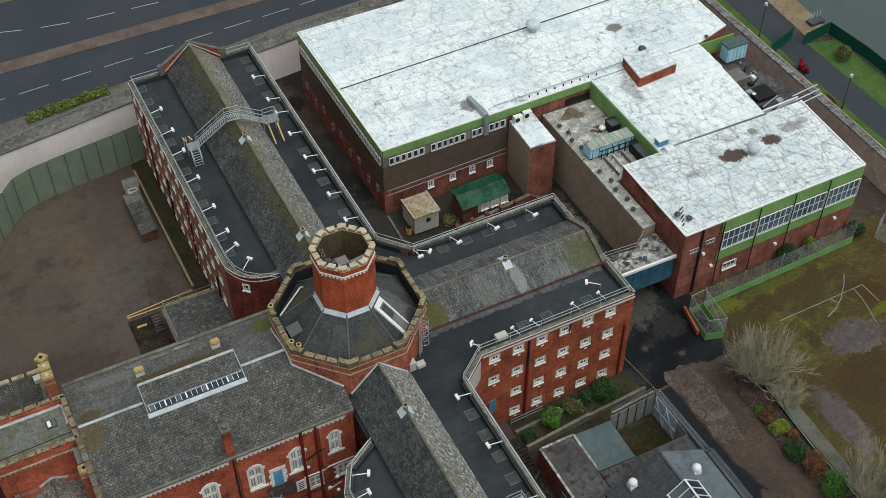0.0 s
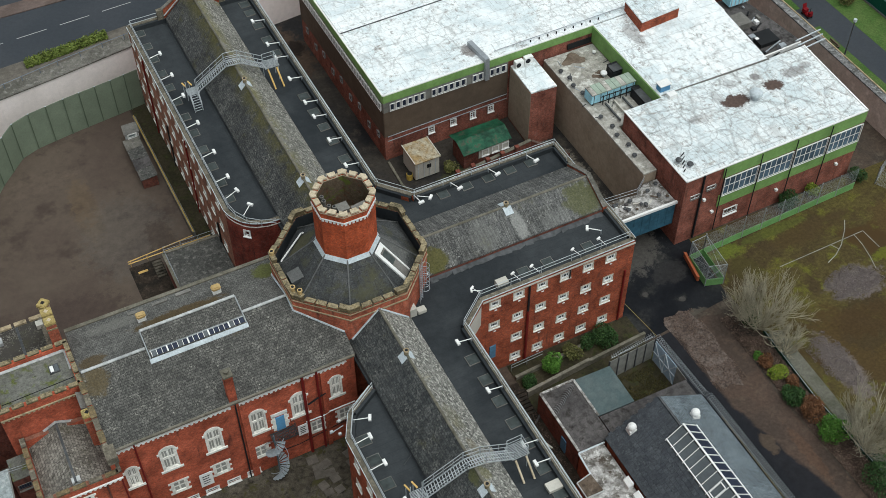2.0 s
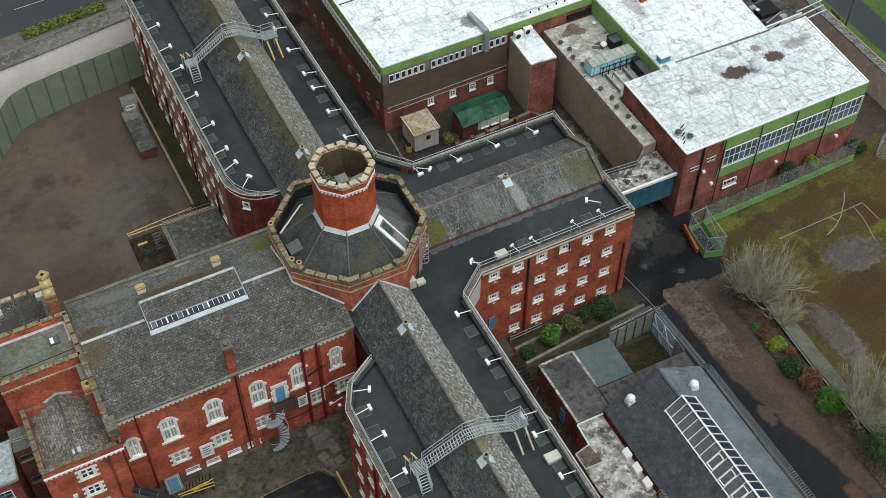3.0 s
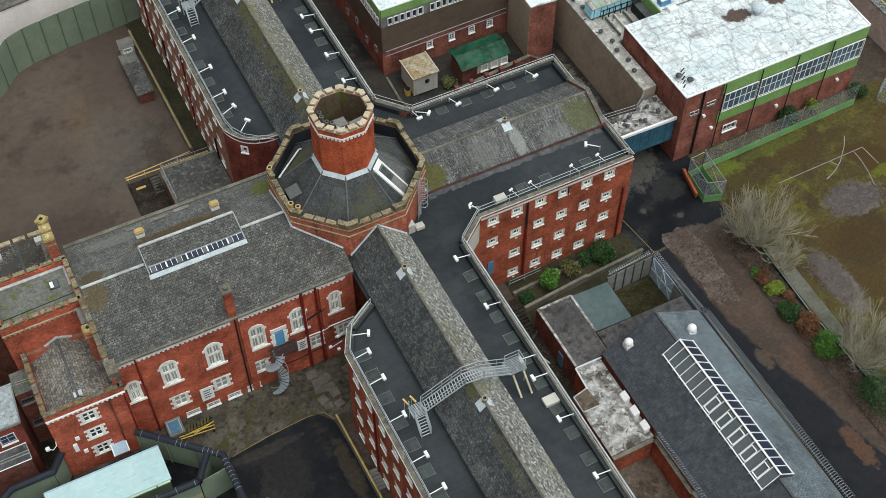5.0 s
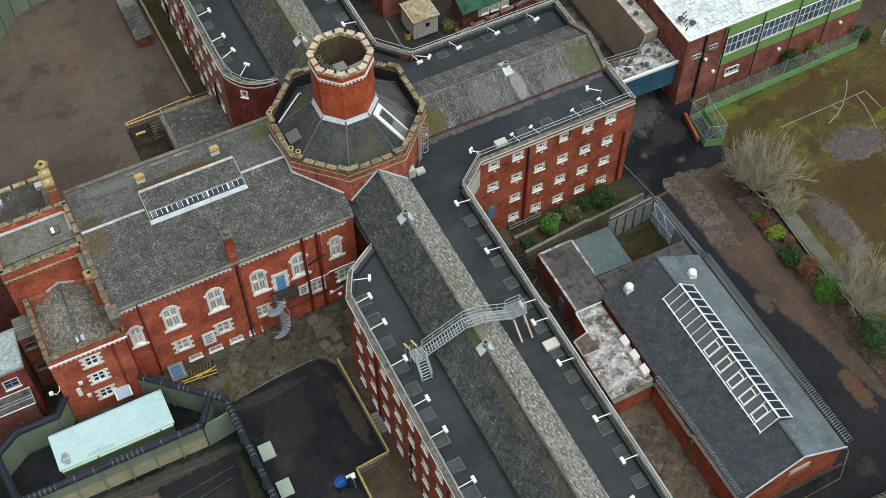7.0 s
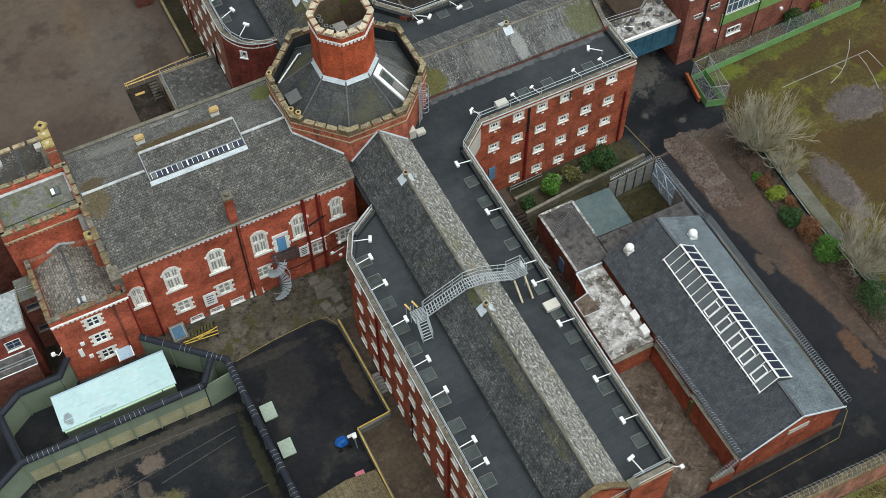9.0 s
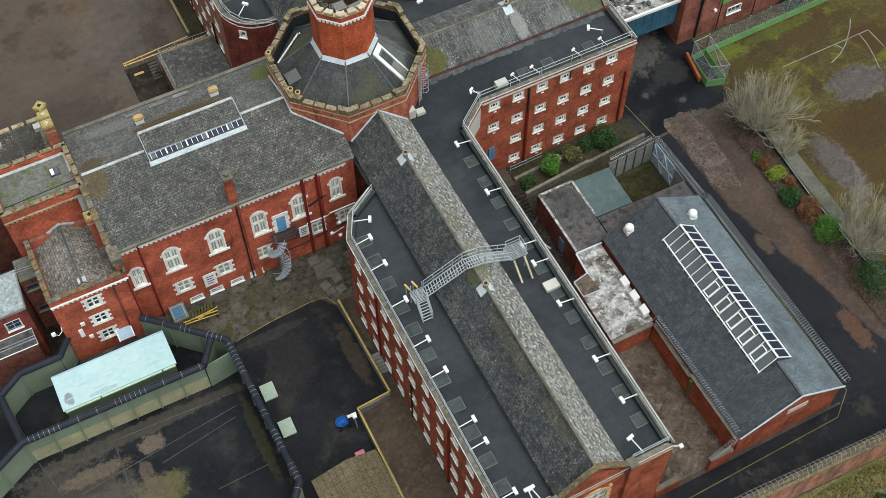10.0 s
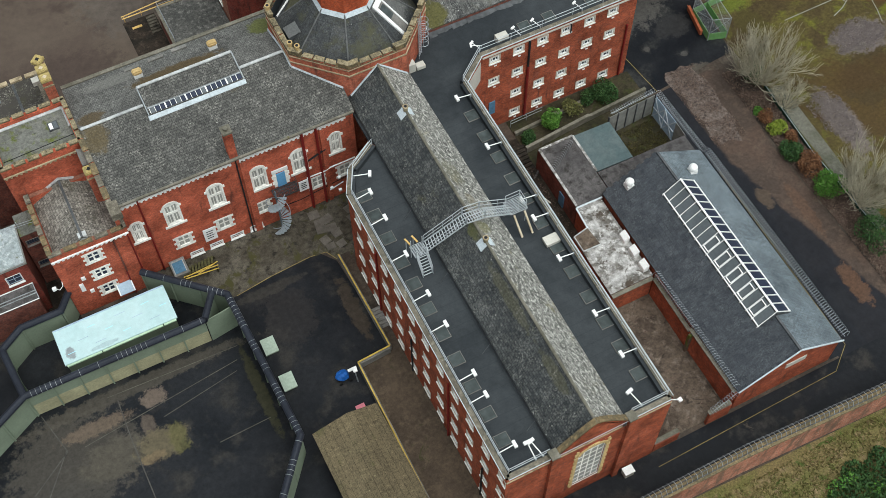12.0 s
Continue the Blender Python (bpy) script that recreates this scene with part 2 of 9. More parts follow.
BRICK = brickwork("red_brick", (0.4, 0.098, 0.042), (0.23, 0.056, 0.03), (0.16, 0.08, 0.06))
BRICK_HALL = brickwork("orange_red_brick", (0.46, 0.106, 0.054), (0.35, 0.08, 0.045), (0.2, 0.09, 0.06), sooty=0.63)
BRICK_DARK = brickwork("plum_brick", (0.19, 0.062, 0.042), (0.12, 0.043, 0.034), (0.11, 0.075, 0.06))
BRICK_BLOCK = brickwork("brown_red_brick", (0.29, 0.098, 0.066), (0.2, 0.07, 0.05), (0.16, 0.1, 0.08))
BRICK_OLD = brickwork("pale_weathered_brick", (0.44, 0.165, 0.1), (0.3, 0.115, 0.075), (0.34, 0.27, 0.2), soot=(0.1, 0.085, 0.06), sooty=0.52)
# Paler brick for the north wing's west wall only.
BRICK_PINKISH = brickwork("pinkish_red_brick", (0.36, 0.155, 0.095), (0.25, 0.1, 0.065), (0.24, 0.17, 0.13))
BRICK_BOW = brickwork("dark_crimson_brick", (0.23, 0.045, 0.03), (0.17, 0.035, 0.025), (0.12, 0.07, 0.055))
BRICK_TOWER = brickwork("scarlet_brick", (0.5, 0.1, 0.035), (0.36, 0.07, 0.03), (0.2, 0.08, 0.05), sooty=0.7)
BROWN = earth("brown_render", [(0.12, 0.09, 0.065), (0.1, 0.075, 0.055)], 0.2, 1.5, 0.15)
STONE = earth("buff_stone", [(0.42, 0.34, 0.22), (0.3, 0.24, 0.15), (0.2, 0.16, 0.1)], 0.6, 5, 0.3, spots=(0.12, 0.1, 0.06), spot_scale=1.2)
MERLON = earth("mossy_merlon_stone", [(0.17, 0.128, 0.07), (0.105, 0.088, 0.055), (0.24, 0.175, 0.09)], 0.9, 6, 0.5)
MERLON_CAP = earth("buff_lichened_cap_stone", [(0.27, 0.225, 0.14), (0.16, 0.135, 0.085), (0.33, 0.265, 0.145)], 0.9, 6, 0.6, spots=(0.085, 0.075, 0.045), spot_at=0.54, spot_scale=1.6)
BRICK_PARAPET = brickwork("weathered_orange_brick", (0.46, 0.115, 0.06), (0.33, 0.085, 0.05), (0.26, 0.16, 0.11), sooty=0.6)
ZINC_DULL = plain("grey_lead_roll", (0.12, 0.122, 0.118), 0.55, 0.0, 0.25)
POT_CLAY = earth("yellow_clay", [(0.5, 0.36, 0.17), (0.42, 0.3, 0.13)], 0.9, 5, 0.2)
FELT = earth("dark_roof_felt", [(0.025, 0.029, 0.032), (0.042, 0.047, 0.05)], 0.12, 1.2, 0.22, (0.5, 0.8), spots=(0.06, 0.063, 0.062), spot_at=0.66, spot_scale=0.35, laps=(6.0, 1.0))
# North wing: east slope painted paler for side light; lichen and moss are its own.
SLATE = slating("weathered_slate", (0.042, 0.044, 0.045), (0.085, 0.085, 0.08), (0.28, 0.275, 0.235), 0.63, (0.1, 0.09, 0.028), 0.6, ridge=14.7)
SLATE_LIT = slating("lichened_slate_lit_side", (0.105, 0.103, 0.09), (0.23, 0.223, 0.196), (0.54, 0.525, 0.46), 0.53, (0.15, 0.135, 0.045), 0.62, ridge=14.7)
# South wing's east slates carry a brighter tone in place of directional light.
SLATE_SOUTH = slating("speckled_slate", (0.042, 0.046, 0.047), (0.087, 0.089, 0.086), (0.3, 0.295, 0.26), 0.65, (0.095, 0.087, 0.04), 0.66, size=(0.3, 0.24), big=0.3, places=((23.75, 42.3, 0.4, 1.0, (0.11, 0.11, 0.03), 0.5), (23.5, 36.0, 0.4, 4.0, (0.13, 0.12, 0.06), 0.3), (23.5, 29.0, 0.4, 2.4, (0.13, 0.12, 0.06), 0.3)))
SLATE_SOUTH_LIT = slating("south_lichened_slate_lit_side", (0.1, 0.099, 0.088), (0.225, 0.22, 0.197), (0.58, 0.57, 0.51), 0.51, (0.19, 0.165, 0.07), 0.6, size=(0.36, 0.26), big=0.25, places=((25.0, 48.2, 0.8, 1.6, (0.13, 0.12, 0.06), 0.35), (24.7, 42.4, 0.7, 0.7, (0.14, 0.13, 0.04), 0.55), (25.2, 45.2, 0.5, 1.0, (0.15, 0.12, 0.06), 0.4)))
SLATE_STREAK = slating("streaked_slate", (0.074, 0.074, 0.072), (0.122, 0.121, 0.113), (0.34, 0.34, 0.31), 0.62, (0.105, 0.1, 0.05), 0.6, streaks=0.7, size=(0.3, 5.0), places=((40.6, 65.3, 0.7, 1.7, (0.28, 0.28, 0.26), 0.6), (37.0, 65.4, 1.4, 1.6, (0.17, 0.17, 0.155), 0.35), (47.6, 65.4, 2.2, 1.7, (0.085, 0.088, 0.035), 0.75), (31.6, 64.9, 1.5, 1.4, (0.085, 0.08, 0.025), 0.9), (44.5, 64.6, 1.8, 0.8, (0.16, 0.16, 0.15), 0.35)))
# First patch paints the sheen on the south-east facet; the second is mossy.
TOWER_LEAD = slating("streaked_tower_lead", (0.045, 0.048, 0.049), (0.07, 0.072, 0.072), (0.15, 0.15, 0.14), 0.63, (0.075, 0.073, 0.04), 0.55, size=(1.3, 4.0), streaks=0.2, places=((27.4, 64.6, 1.6, 1.8, (0.14, 0.14, 0.13), 0.6), (20.6, 69.4, 1.8, 1.4, (0.1, 0.095, 0.05), 0.7)))
LOW_ROOF = earth("pale_stained_low_roof", [(0.4, 0.385, 0.34), (0.27, 0.255, 0.22), (0.56, 0.55, 0.5)], 0.35, 2.5, 0.45, spots=(0.09, 0.078, 0.06), spot_at=0.62, spot_scale=0.5)
SLATE_HALL = slating("hall_slate", (0.062, 0.061, 0.056), (0.104, 0.101, 0.092), (0.4, 0.385, 0.335), 0.71, (0.095, 0.078, 0.042), 0.68, size=(0.32, 0.24), big=0.14, places=((0.6, 64.4, 1.2, 1.6, (0.1, 0.075, 0.035), 0.7),))
SLATE_BACK = slating("smooth_weathered_slate", (0.105, 0.103, 0.095), (0.15, 0.147, 0.135), (0.26, 0.255, 0.23), 0.66, (0.1, 0.075, 0.035), 0.7, size=(0.3, 0.24), places=((9.0, 68.7, 4.6, 0.9, (0.085, 0.06, 0.028), 0.9), (0.9, 66.4, 1.3, 1.0, (0.085, 0.06, 0.028), 0.8), (17.6, 70.3, 1.6, 1.3, (0.1, 0.11, 0.025), 0.8), (4.0, 70.5, 3.0, 0.9, (0.19, 0.185, 0.165), 0.5)))
SLATE_PATCH = slating("patchy_old_slate", (0.11, 0.1, 0.087), (0.24, 0.222, 0.19), (0.42, 0.4, 0.34), 0.62, (0.06, 0.058, 0.035), 0.56, size=(0.34, 0.26), streaks=0.4, big=0.3)
YELLOW_CAP = earth("ochre_lichened_cap", [(0.42, 0.33, 0.13), (0.33, 0.255, 0.1), (0.25, 0.2, 0.09)], 1.2, 6, 0.4)
# Shed slates: dark west and pale east colours hold the roof's light and shade.
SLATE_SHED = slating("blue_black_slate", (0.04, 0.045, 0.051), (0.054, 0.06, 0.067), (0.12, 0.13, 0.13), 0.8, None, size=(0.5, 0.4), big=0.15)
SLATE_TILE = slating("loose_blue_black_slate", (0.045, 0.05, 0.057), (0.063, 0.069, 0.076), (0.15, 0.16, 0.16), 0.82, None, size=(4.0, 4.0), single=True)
SLATE_SHED_LIT = slating("grey_slate_lit_side", (0.125, 0.15, 0.165), (0.15, 0.175, 0.19), (0.26, 0.28, 0.28), 0.76, None, size=(0.3, 0.24))
LEAD = plain("grey_lead", (0.075, 0.078, 0.08), 0.55, 0.0, 0.3, 2.0)
FLASHING = plain("pale_lead_flashing", (0.5, 0.55, 0.57), 0.5, 0.0, 0.2)
COPING = earth("mossy_coping", [(0.19, 0.175, 0.14), (0.12, 0.112, 0.085)], 0.5, 4, 0.35, spots=(0.12, 0.11, 0.05), spot_scale=0.9)
EDGE_STONE = earth("weathered_brown_coping", [(0.17, 0.15, 0.115), (0.11, 0.098, 0.075), (0.24, 0.215, 0.165)], 0.8, 5, 0.4, spots=(0.06, 0.058, 0.03), spot_at=0.6, spot_scale=1.4)
CONCRETE = earth("grey_concrete", [(0.22, 0.21, 0.19), (0.15, 0.145, 0.13)], 0.25, 3, 0.3)
ROUGH_ROOF = earth("mottled_cement_roof", [(0.4, 0.39, 0.37), (0.12, 0.11, 0.095), (0.52, 0.51, 0.49)], 0.9, 2.2, 0.5, spots=(0.07, 0.055, 0.042), spot_at=0.56, spot_scale=1.0)
DULL_ROOF = earth("stained_asphalt_roof", [(0.062, 0.058, 0.057), (0.1, 0.093, 0.09), (0.036, 0.033, 0.03)], 0.4, 2.5, 0.5, spots=(0.17, 0.16, 0.15), spot_at=0.64, spot_scale=0.7)
# Brown ground darkened in its colour for the deep shade between walls.
SHADED_BROWN = earth("shade_darkened_brown", [(0.016, 0.014, 0.011), (0.035, 0.027, 0.02), (0.06, 0.045, 0.035)], 0.5, 3, 0.5)
PINK = earth("pinkish_render", [(0.86, 0.775, 0.735), (0.78, 0.7, 0.66)], 0.2, 2, 0.08)
WHITE_ROOF = white_coating()
TRIM = plain("cream_stone_paint", (0.77, 0.755, 0.69), 0.7, 0.0, 0.2, 4.0, (0.58, 0.54, 0.46), 0.64)
CELL_STONE = earth("pale_buff_window_stone", [(0.58, 0.53, 0.44), (0.46, 0.42, 0.34)], 0.9, 5, 0.25)
CELL_PANE = plain("dark_cell_glass", (0.05, 0.058, 0.066), 0.15, 0.0, 0.4, 1.2)
PALE_STONE = earth("pale_lantern_stone", [(0.55, 0.47, 0.34), (0.42, 0.35, 0.24)], 0.8, 6, 0.35)
WHITE = plain("white_paint", (0.78, 0.78, 0.75), 0.5, 0.0, 0.08)
GALV = plain("galvanised_steel", (0.42, 0.45, 0.47), 0.45, 0.6, 0.15)
RAIL_PALE = plain("bright_galvanised_rail", (0.46, 0.49, 0.5), 0.45, 0.2, 0.1)
PALE_ZINC = plain("weathered_pale_zinc", (0.4, 0.41, 0.4), 0.5, 0.0, 0.3, 3.0, (0.2, 0.2, 0.18), 0.6)
ZINC = plain("dull_zinc", (0.27, 0.29, 0.29), 0.5, 0.0, 0.3)
TAN = earth("tan_render", [(0.36, 0.295, 0.22), (0.3, 0.245, 0.18)], 0.3, 2, 0.2)
GREEN = plain("apple_green_panel", (0.2, 0.34, 0.11), 0.5, 0.0, 0.16, 3.0, (0.12, 0.2, 0.07), 0.62)
SAGE_DARK = plain("dull_sage_post", (0.12, 0.15, 0.105), 0.6, 0.0, 0.15)
SAGE = plain("sage_green_sheet", (0.19, 0.23, 0.165), 0.55, 0.0, 0.12)
GLASS = glass()
DARK = plain("black_paint", (0.018, 0.019, 0.02), 0.5)
ASPHALT = earth("wet_black_asphalt", [(0.006, 0.007, 0.009), (0.015, 0.016, 0.018), (0.034, 0.031, 0.027)], 0.11, 2, 0.3, (0.35, 0.75), spots=(0.085, 0.07, 0.052), spot_at=0.64)
ROAD = earth("road_asphalt", [(0.042, 0.048, 0.055), (0.05, 0.055, 0.062)], 0.1, 2, 0.12, (0.7, 0.85))
YARD = earth("brown_yard_asphalt", [(0.078, 0.058, 0.046), (0.1, 0.078, 0.06), (0.062, 0.046, 0.037)], 0.07, 1.1, 0.12, (0.7, 0.9), places=((6.0, 98.0, 1.6, 6.0, (0.13, 0.088, 0.045), 0.3), (9.0, 92.0, 5.5, 7.0, (0.1, 0.09, 0.078), 0.4), (0.0, 84.0, 7.0, 3.0, (0.06, 0.043, 0.036), 0.5), (12.0, 90.5, 1.6, 3.0, (0.055, 0.04, 0.03), 0.6), (2.0, 104.0, 5.0, 2.0, (0.11, 0.085, 0.065), 0.4), (6.0, 78.0, 8.0, 2.0, (0.058, 0.045, 0.04), 0.6)))
YARD_SOUTH = earth("stained_black_yard", [(0.007, 0.008, 0.01), (0.016, 0.017, 0.019), (0.03, 0.028, 0.025)], 0.1, 2, 0.4, (0.3, 0.75), places=((-11.5, 45.0, 6.5, 5.0, (0.055, 0.049, 0.04), 0.8), (-8.2, 43.8, 3.6, 2.0, (0.07, 0.062, 0.047), 0.75), (-5.0, 49.2, 12.0, 0.8, (0.06, 0.053, 0.042), 0.75), (-9.0, 47.2, 3.4, 0.9, (0.13, 0.096, 0.068), 0.6), (-3.7, 47.6, 1.3, 0.9, (0.17, 0.13, 0.1), 0.6), (-5.0, 45.4, 0.7, 1.2, (0.12, 0.094, 0.072), 0.55), (-4.4, 43.4, 2.5, 1.6, (0.1, 0.083, 0.05), 0.85), (-3.1, 43.3, 0.9, 1.7, (0.085, 0.08, 0.028), 0.6), (-5.6, 42.5, 1.3, 0.5, (0.16, 0.115, 0.065), 0.5), (4.6, 44.0, 0.6, 5.0, (0.045, 0.042, 0.018), 0.6), (9.6, 49.5, 2.6, 3.4, (0.03, 0.027, 0.025), 0.5), (14.9, 47.5, 0.8, 4.0, (0.06, 0.045, 0.03), 0.6), (9.0, 52.6, 4.0, 0.6, (0.04, 0.036, 0.03), 0.6), (-13.5, 41.0, 4.0, 3.0, (0.045, 0.042, 0.036), 0.6)))
YARD_EAST = earth("black_yard_with_pale_wear", [(0.006, 0.007, 0.009), (0.014, 0.015, 0.017), (0.03, 0.03, 0.028)], 0.12, 2, 0.35, (0.3, 0.75), places=(
    (54.5, 67.5, 4.5, 5.0, (0.075, 0.07, 0.062), 0.85), (56.2, 58.4, 0.45, 0.35, (0.07, 0.065, 0.058), 0.7), (53.2, 60.6, 0.35, 0.4, (0.07, 0.065, 0.058), 0.7), (57.0, 62.0, 2.4, 1.6, (0.03, 0.029, 0.028), 0.7), (55.6, 56.2, 2.2, 0.8, (0.1, 0.085, 0.065), 0.7)))
TRACK = earth("worn_service_track", [(0.075, 0.05, 0.037), (0.058, 0.043, 0.034), (0.085, 0.06, 0.045)], 0.25, 3, 0.35, (0.4, 0.85), bands=(("slanted", 30.0, 63.3, (0.013, 0.014, 0.017), 0.97, 1.5), ("x", 40.0, 53.0, (0.013, 0.014, 0.017), 0.97, 0.8)), places=((53.6, 40.6, 0.8, 1.4, (0.09, 0.065, 0.045), 0.7), (55.6, 29.5, 1.0, 2.6, (0.11, 0.06, 0.035), 0.7), (56.2, 38.0, 0.7, 3.5, (0.1, 0.058, 0.037), 0.6)))
SOIL = earth("damp_brown_soil", [(0.075, 0.056, 0.042), (0.05, 0.042, 0.034), (0.1, 0.082, 0.064)], 0.2, 3, 0.4)
RUBBLE = earth("leafy_brown_rubble", [(0.085, 0.063, 0.052), (0.125, 0.1, 0.085), (0.055, 0.041, 0.034)], 0.7, 5, 0.8)
PITCH = earth("mossy_pitch", [(0.05, 0.035, 0.016), (0.082, 0.066, 0.022), (0.105, 0.102, 0.018)], 0.16, 3, 0.5, spots=(0.06, 0.036, 0.014), spot_at=0.54, spot_scale=0.1, places=((68, 46, 3.2, 6.0, (0.065, 0.042, 0.016), 0.85), (72.5, 60.2, 4.0, 1.5, (0.06, 0.038, 0.015), 0.8), (83, 57.5, 3.0, 3.0, (0.075, 0.05, 0.02), 0.8), (73.2, 52.3, 3.8, 2.3, (0.13, 0.108, 0.1), 0.85), (65.3, 44.2, 1.7, 4.8, (0.13, 0.108, 0.096), 0.9), (70.0, 47.0, 3.0, 3.0, (0.048, 0.034, 0.017), 0.7), (75.0, 42.0, 3.5, 3.5, (0.06, 0.035, 0.014), 0.85), (64.3, 58.6, 1.8, 2.2, (0.055, 0.045, 0.015), 0.8), (63.9, 61.6, 2.2, 1.0, (0.1, 0.12, 0.018), 0.7), (70.0, 61.8, 5.0, 0.8, (0.07, 0.075, 0.018), 0.7), (79.0, 54.0, 2.5, 0.8, (0.12, 0.14, 0.014), 0.6), (74.0, 60.0, 7.0, 1.6, (0.06, 0.042, 0.018), 0.6), (72.0, 36.0, 4.0, 2.5, (0.1, 0.11, 0.016), 0.6), (71.0, 48.0, 4.0, 2.2, (0.055, 0.034, 0.014), 0.8)))
GRASS = earth("rough_grass", [(0.15, 0.115, 0.05), (0.11, 0.105, 0.035), (0.19, 0.14, 0.075)], 0.35, 6, 0.7, spots=(0.06, 0.085, 0.02), spot_at=0.55, spot_scale=0.6)
LAWN = earth("green_grass", [(0.05, 0.1, 0.022), (0.08, 0.125, 0.035)], 0.3, 4, 0.4)
WATER = earth("grey_green_river", [(0.075, 0.095, 0.09), (0.085, 0.105, 0.1)], 0.05, 0.6, 0.06, (0.25, 0.35))
MOSSY_DARK = earth("dark_mossy_soil", [(0.03, 0.027, 0.015), (0.05, 0.042, 0.025), (0.04, 0.045, 0.015)], 0.4, 3, 0.5, spots=(0.09, 0.075, 0.05), spot_at=0.66, spot_scale=1.6)
PASSAGE = earth("muddy_wet_asphalt", [(0.018, 0.018, 0.019), (0.042, 0.037, 0.031), (0.065, 0.055, 0.044)], 0.14, 2, 0.4, (0.35, 0.8), places=((35.0, 112.0, 3.4, 6.0, (0.07, 0.047, 0.032), 0.85), (36.6, 113.0, 1.2, 1.8, (0.015, 0.011, 0.009), 0.9), (34.0, 96.0, 1.2, 6.0, (0.07, 0.06, 0.05), 0.5), (54.8, 78.5, 2.8, 7.5, (0.19, 0.168, 0.135), 0.9), (44.5, 84.4, 3.0, 1.2, (0.05, 0.05, 0.022), 0.7)))
MUD = earth("dark_brown_mud", [(0.085, 0.063, 0.043), (0.066, 0.05, 0.036), (0.11, 0.083, 0.057)], 0.3, 2.5, 0.35, spots=(0.045, 0.05, 0.018), spot_at=0.6, spot_scale=0.5)
WALL_CAP = earth("mottled_wall_capping", [(0.16, 0.15, 0.13), (0.1, 0.095, 0.08), (0.22, 0.21, 0.19)], 0.5, 3, 0.4, spots=(0.06, 0.055, 0.045), spot_at=0.6, spot_scale=0.8)
PAVE = earth("dirty_pavement", [(0.14, 0.125, 0.105), (0.1, 0.09, 0.075)], 0.3, 2, 0.3)
KERB_RED = earth("brown_red_reserve", [(0.1, 0.075, 0.064), (0.145, 0.11, 0.095)], 0.3, 2, 0.2)
LINE = plain("worn_white_line", (0.36, 0.36, 0.35), 0.7, 0.0, 0.2, 3.0)
YELLOW = plain("worn_yellow_paint", (0.5, 0.36, 0.08), 0.6, 0.0, 0.25)


# ---- building blocks ----
def part(name, bm, material, parent=None, label=""):
    """Links a bmesh as one mesh object, under a thing or a part. Coordinates are the world's."""
    me = bpy.data.meshes.new(name)
    bmesh.ops.recalc_face_normals(bm, faces=bm.faces)
    bm.to_mesh(me)
    bm.free()
    me.materials.append(material)
    ob = new(name, me)
    if parent:
        ob.parent = parent
        ob.matrix_parent_inverse = at_rest(parent).inverted()
    if label:
        ob["label"] = label
    return ob


def at_rest(ob):
    m = ob.matrix_basis.copy()
    return at_rest(ob.parent) @ ob.matrix_parent_inverse @ m if ob.parent else m


def thing(name, x, y, z, label, category, group="", kind=""):
    ob = new(name)
    ob.empty_display_size = 0.3
    ob.matrix_basis = Matrix.Translation((x, y, z))
    return tagged(ob, label, category, group, kind)


def setting(name, bm, material, label, category):
    return tagged(part(name, bm, material), label, category, kind="structure")


def box(bm, x0, y0, z0, x1, y1, z1):
    return prism(bm, [(x0, y0), (x1, y0), (x1, y1), (x0, y1)], z0, z1)


def prism(bm, poly, z0, z1, tops=None):
    """An upright prism; tops gives each corner a height of its own."""
    lo = [bm.verts.new((x, y, z0)) for x, y in poly]
    hi = [bm.verts.new((x, y, tops[i] if tops else z1)) for i, (x, y) in enumerate(poly)]
    n = len(poly)
    bm.faces.new(lo[::-1])
    bm.faces.new(hi)
    for i in range(n):
        bm.faces.new((lo[i], lo[(i + 1) % n], hi[(i + 1) % n], hi[i]))
    return bm


def slab(bm, corners, thick):
    """A sloping sheet of the given corners, with a thickness downwards."""
    hi = [bm.verts.new(c) for c in corners]
    lo = [bm.verts.new((c[0], c[1], c[2] - thick)) for c in corners]
    n = len(corners)
    bm.faces.new(hi)
    bm.faces.new(lo[::-1])
    for i in range(n):
        bm.faces.new((lo[i], lo[(i + 1) % n], hi[(i + 1) % n], hi[i]))
    return bm


def tube(bm, pts, r, n=6, closed=False):
    """A round bar through the points."""
    pts = [Vector(p) for p in pts]
    rings = []
    for i, p in enumerate(pts):
        a = pts[i - 1] if i or closed else p
        b = pts[(i + 1) % len(pts)] if i + 1 < len(pts) or closed else p
        d = (b - a).normalized()
        s = d.cross(Vector((0, 0, 1)))
        s = s.normalized() if s.length > 0.05 else Vector((1, 0, 0))
        w = s.cross(d).normalized()
        rings.append([bm.verts.new(p + r * (math.cos(k * math.tau / n) * s + math.sin(k * math.tau / n) * w)) for k in range(n)])
    m = len(rings)
    for i in range(m if closed else m - 1):
        a, b = rings[i], rings[(i + 1) % m]
        for k in range(n):
            bm.faces.new((a[k], a[(k + 1) % n], b[(k + 1) % n], b[k]))
    if not closed:
        bm.faces.new(rings[0][::-1])
        bm.faces.new(rings[-1])
    return bm


def bar(bm, a, b, w, h):
    """A rectangular bar from a to b."""
    a, b = Vector(a), Vector(b)
    d = (b - a).normalized()
    s = d.cross(Vector((0, 0, 1)))
    s = s.normalized() if s.length > 0.05 else Vector((1, 0, 0))
    u = s.cross(d).normalized()
    ends = [[bm.verts.new(p + s * i * w / 2 + u * j * h / 2) for i, j in ((-1, -1), (1, -1), (1, 1), (-1, 1))] for p in (a, b)]
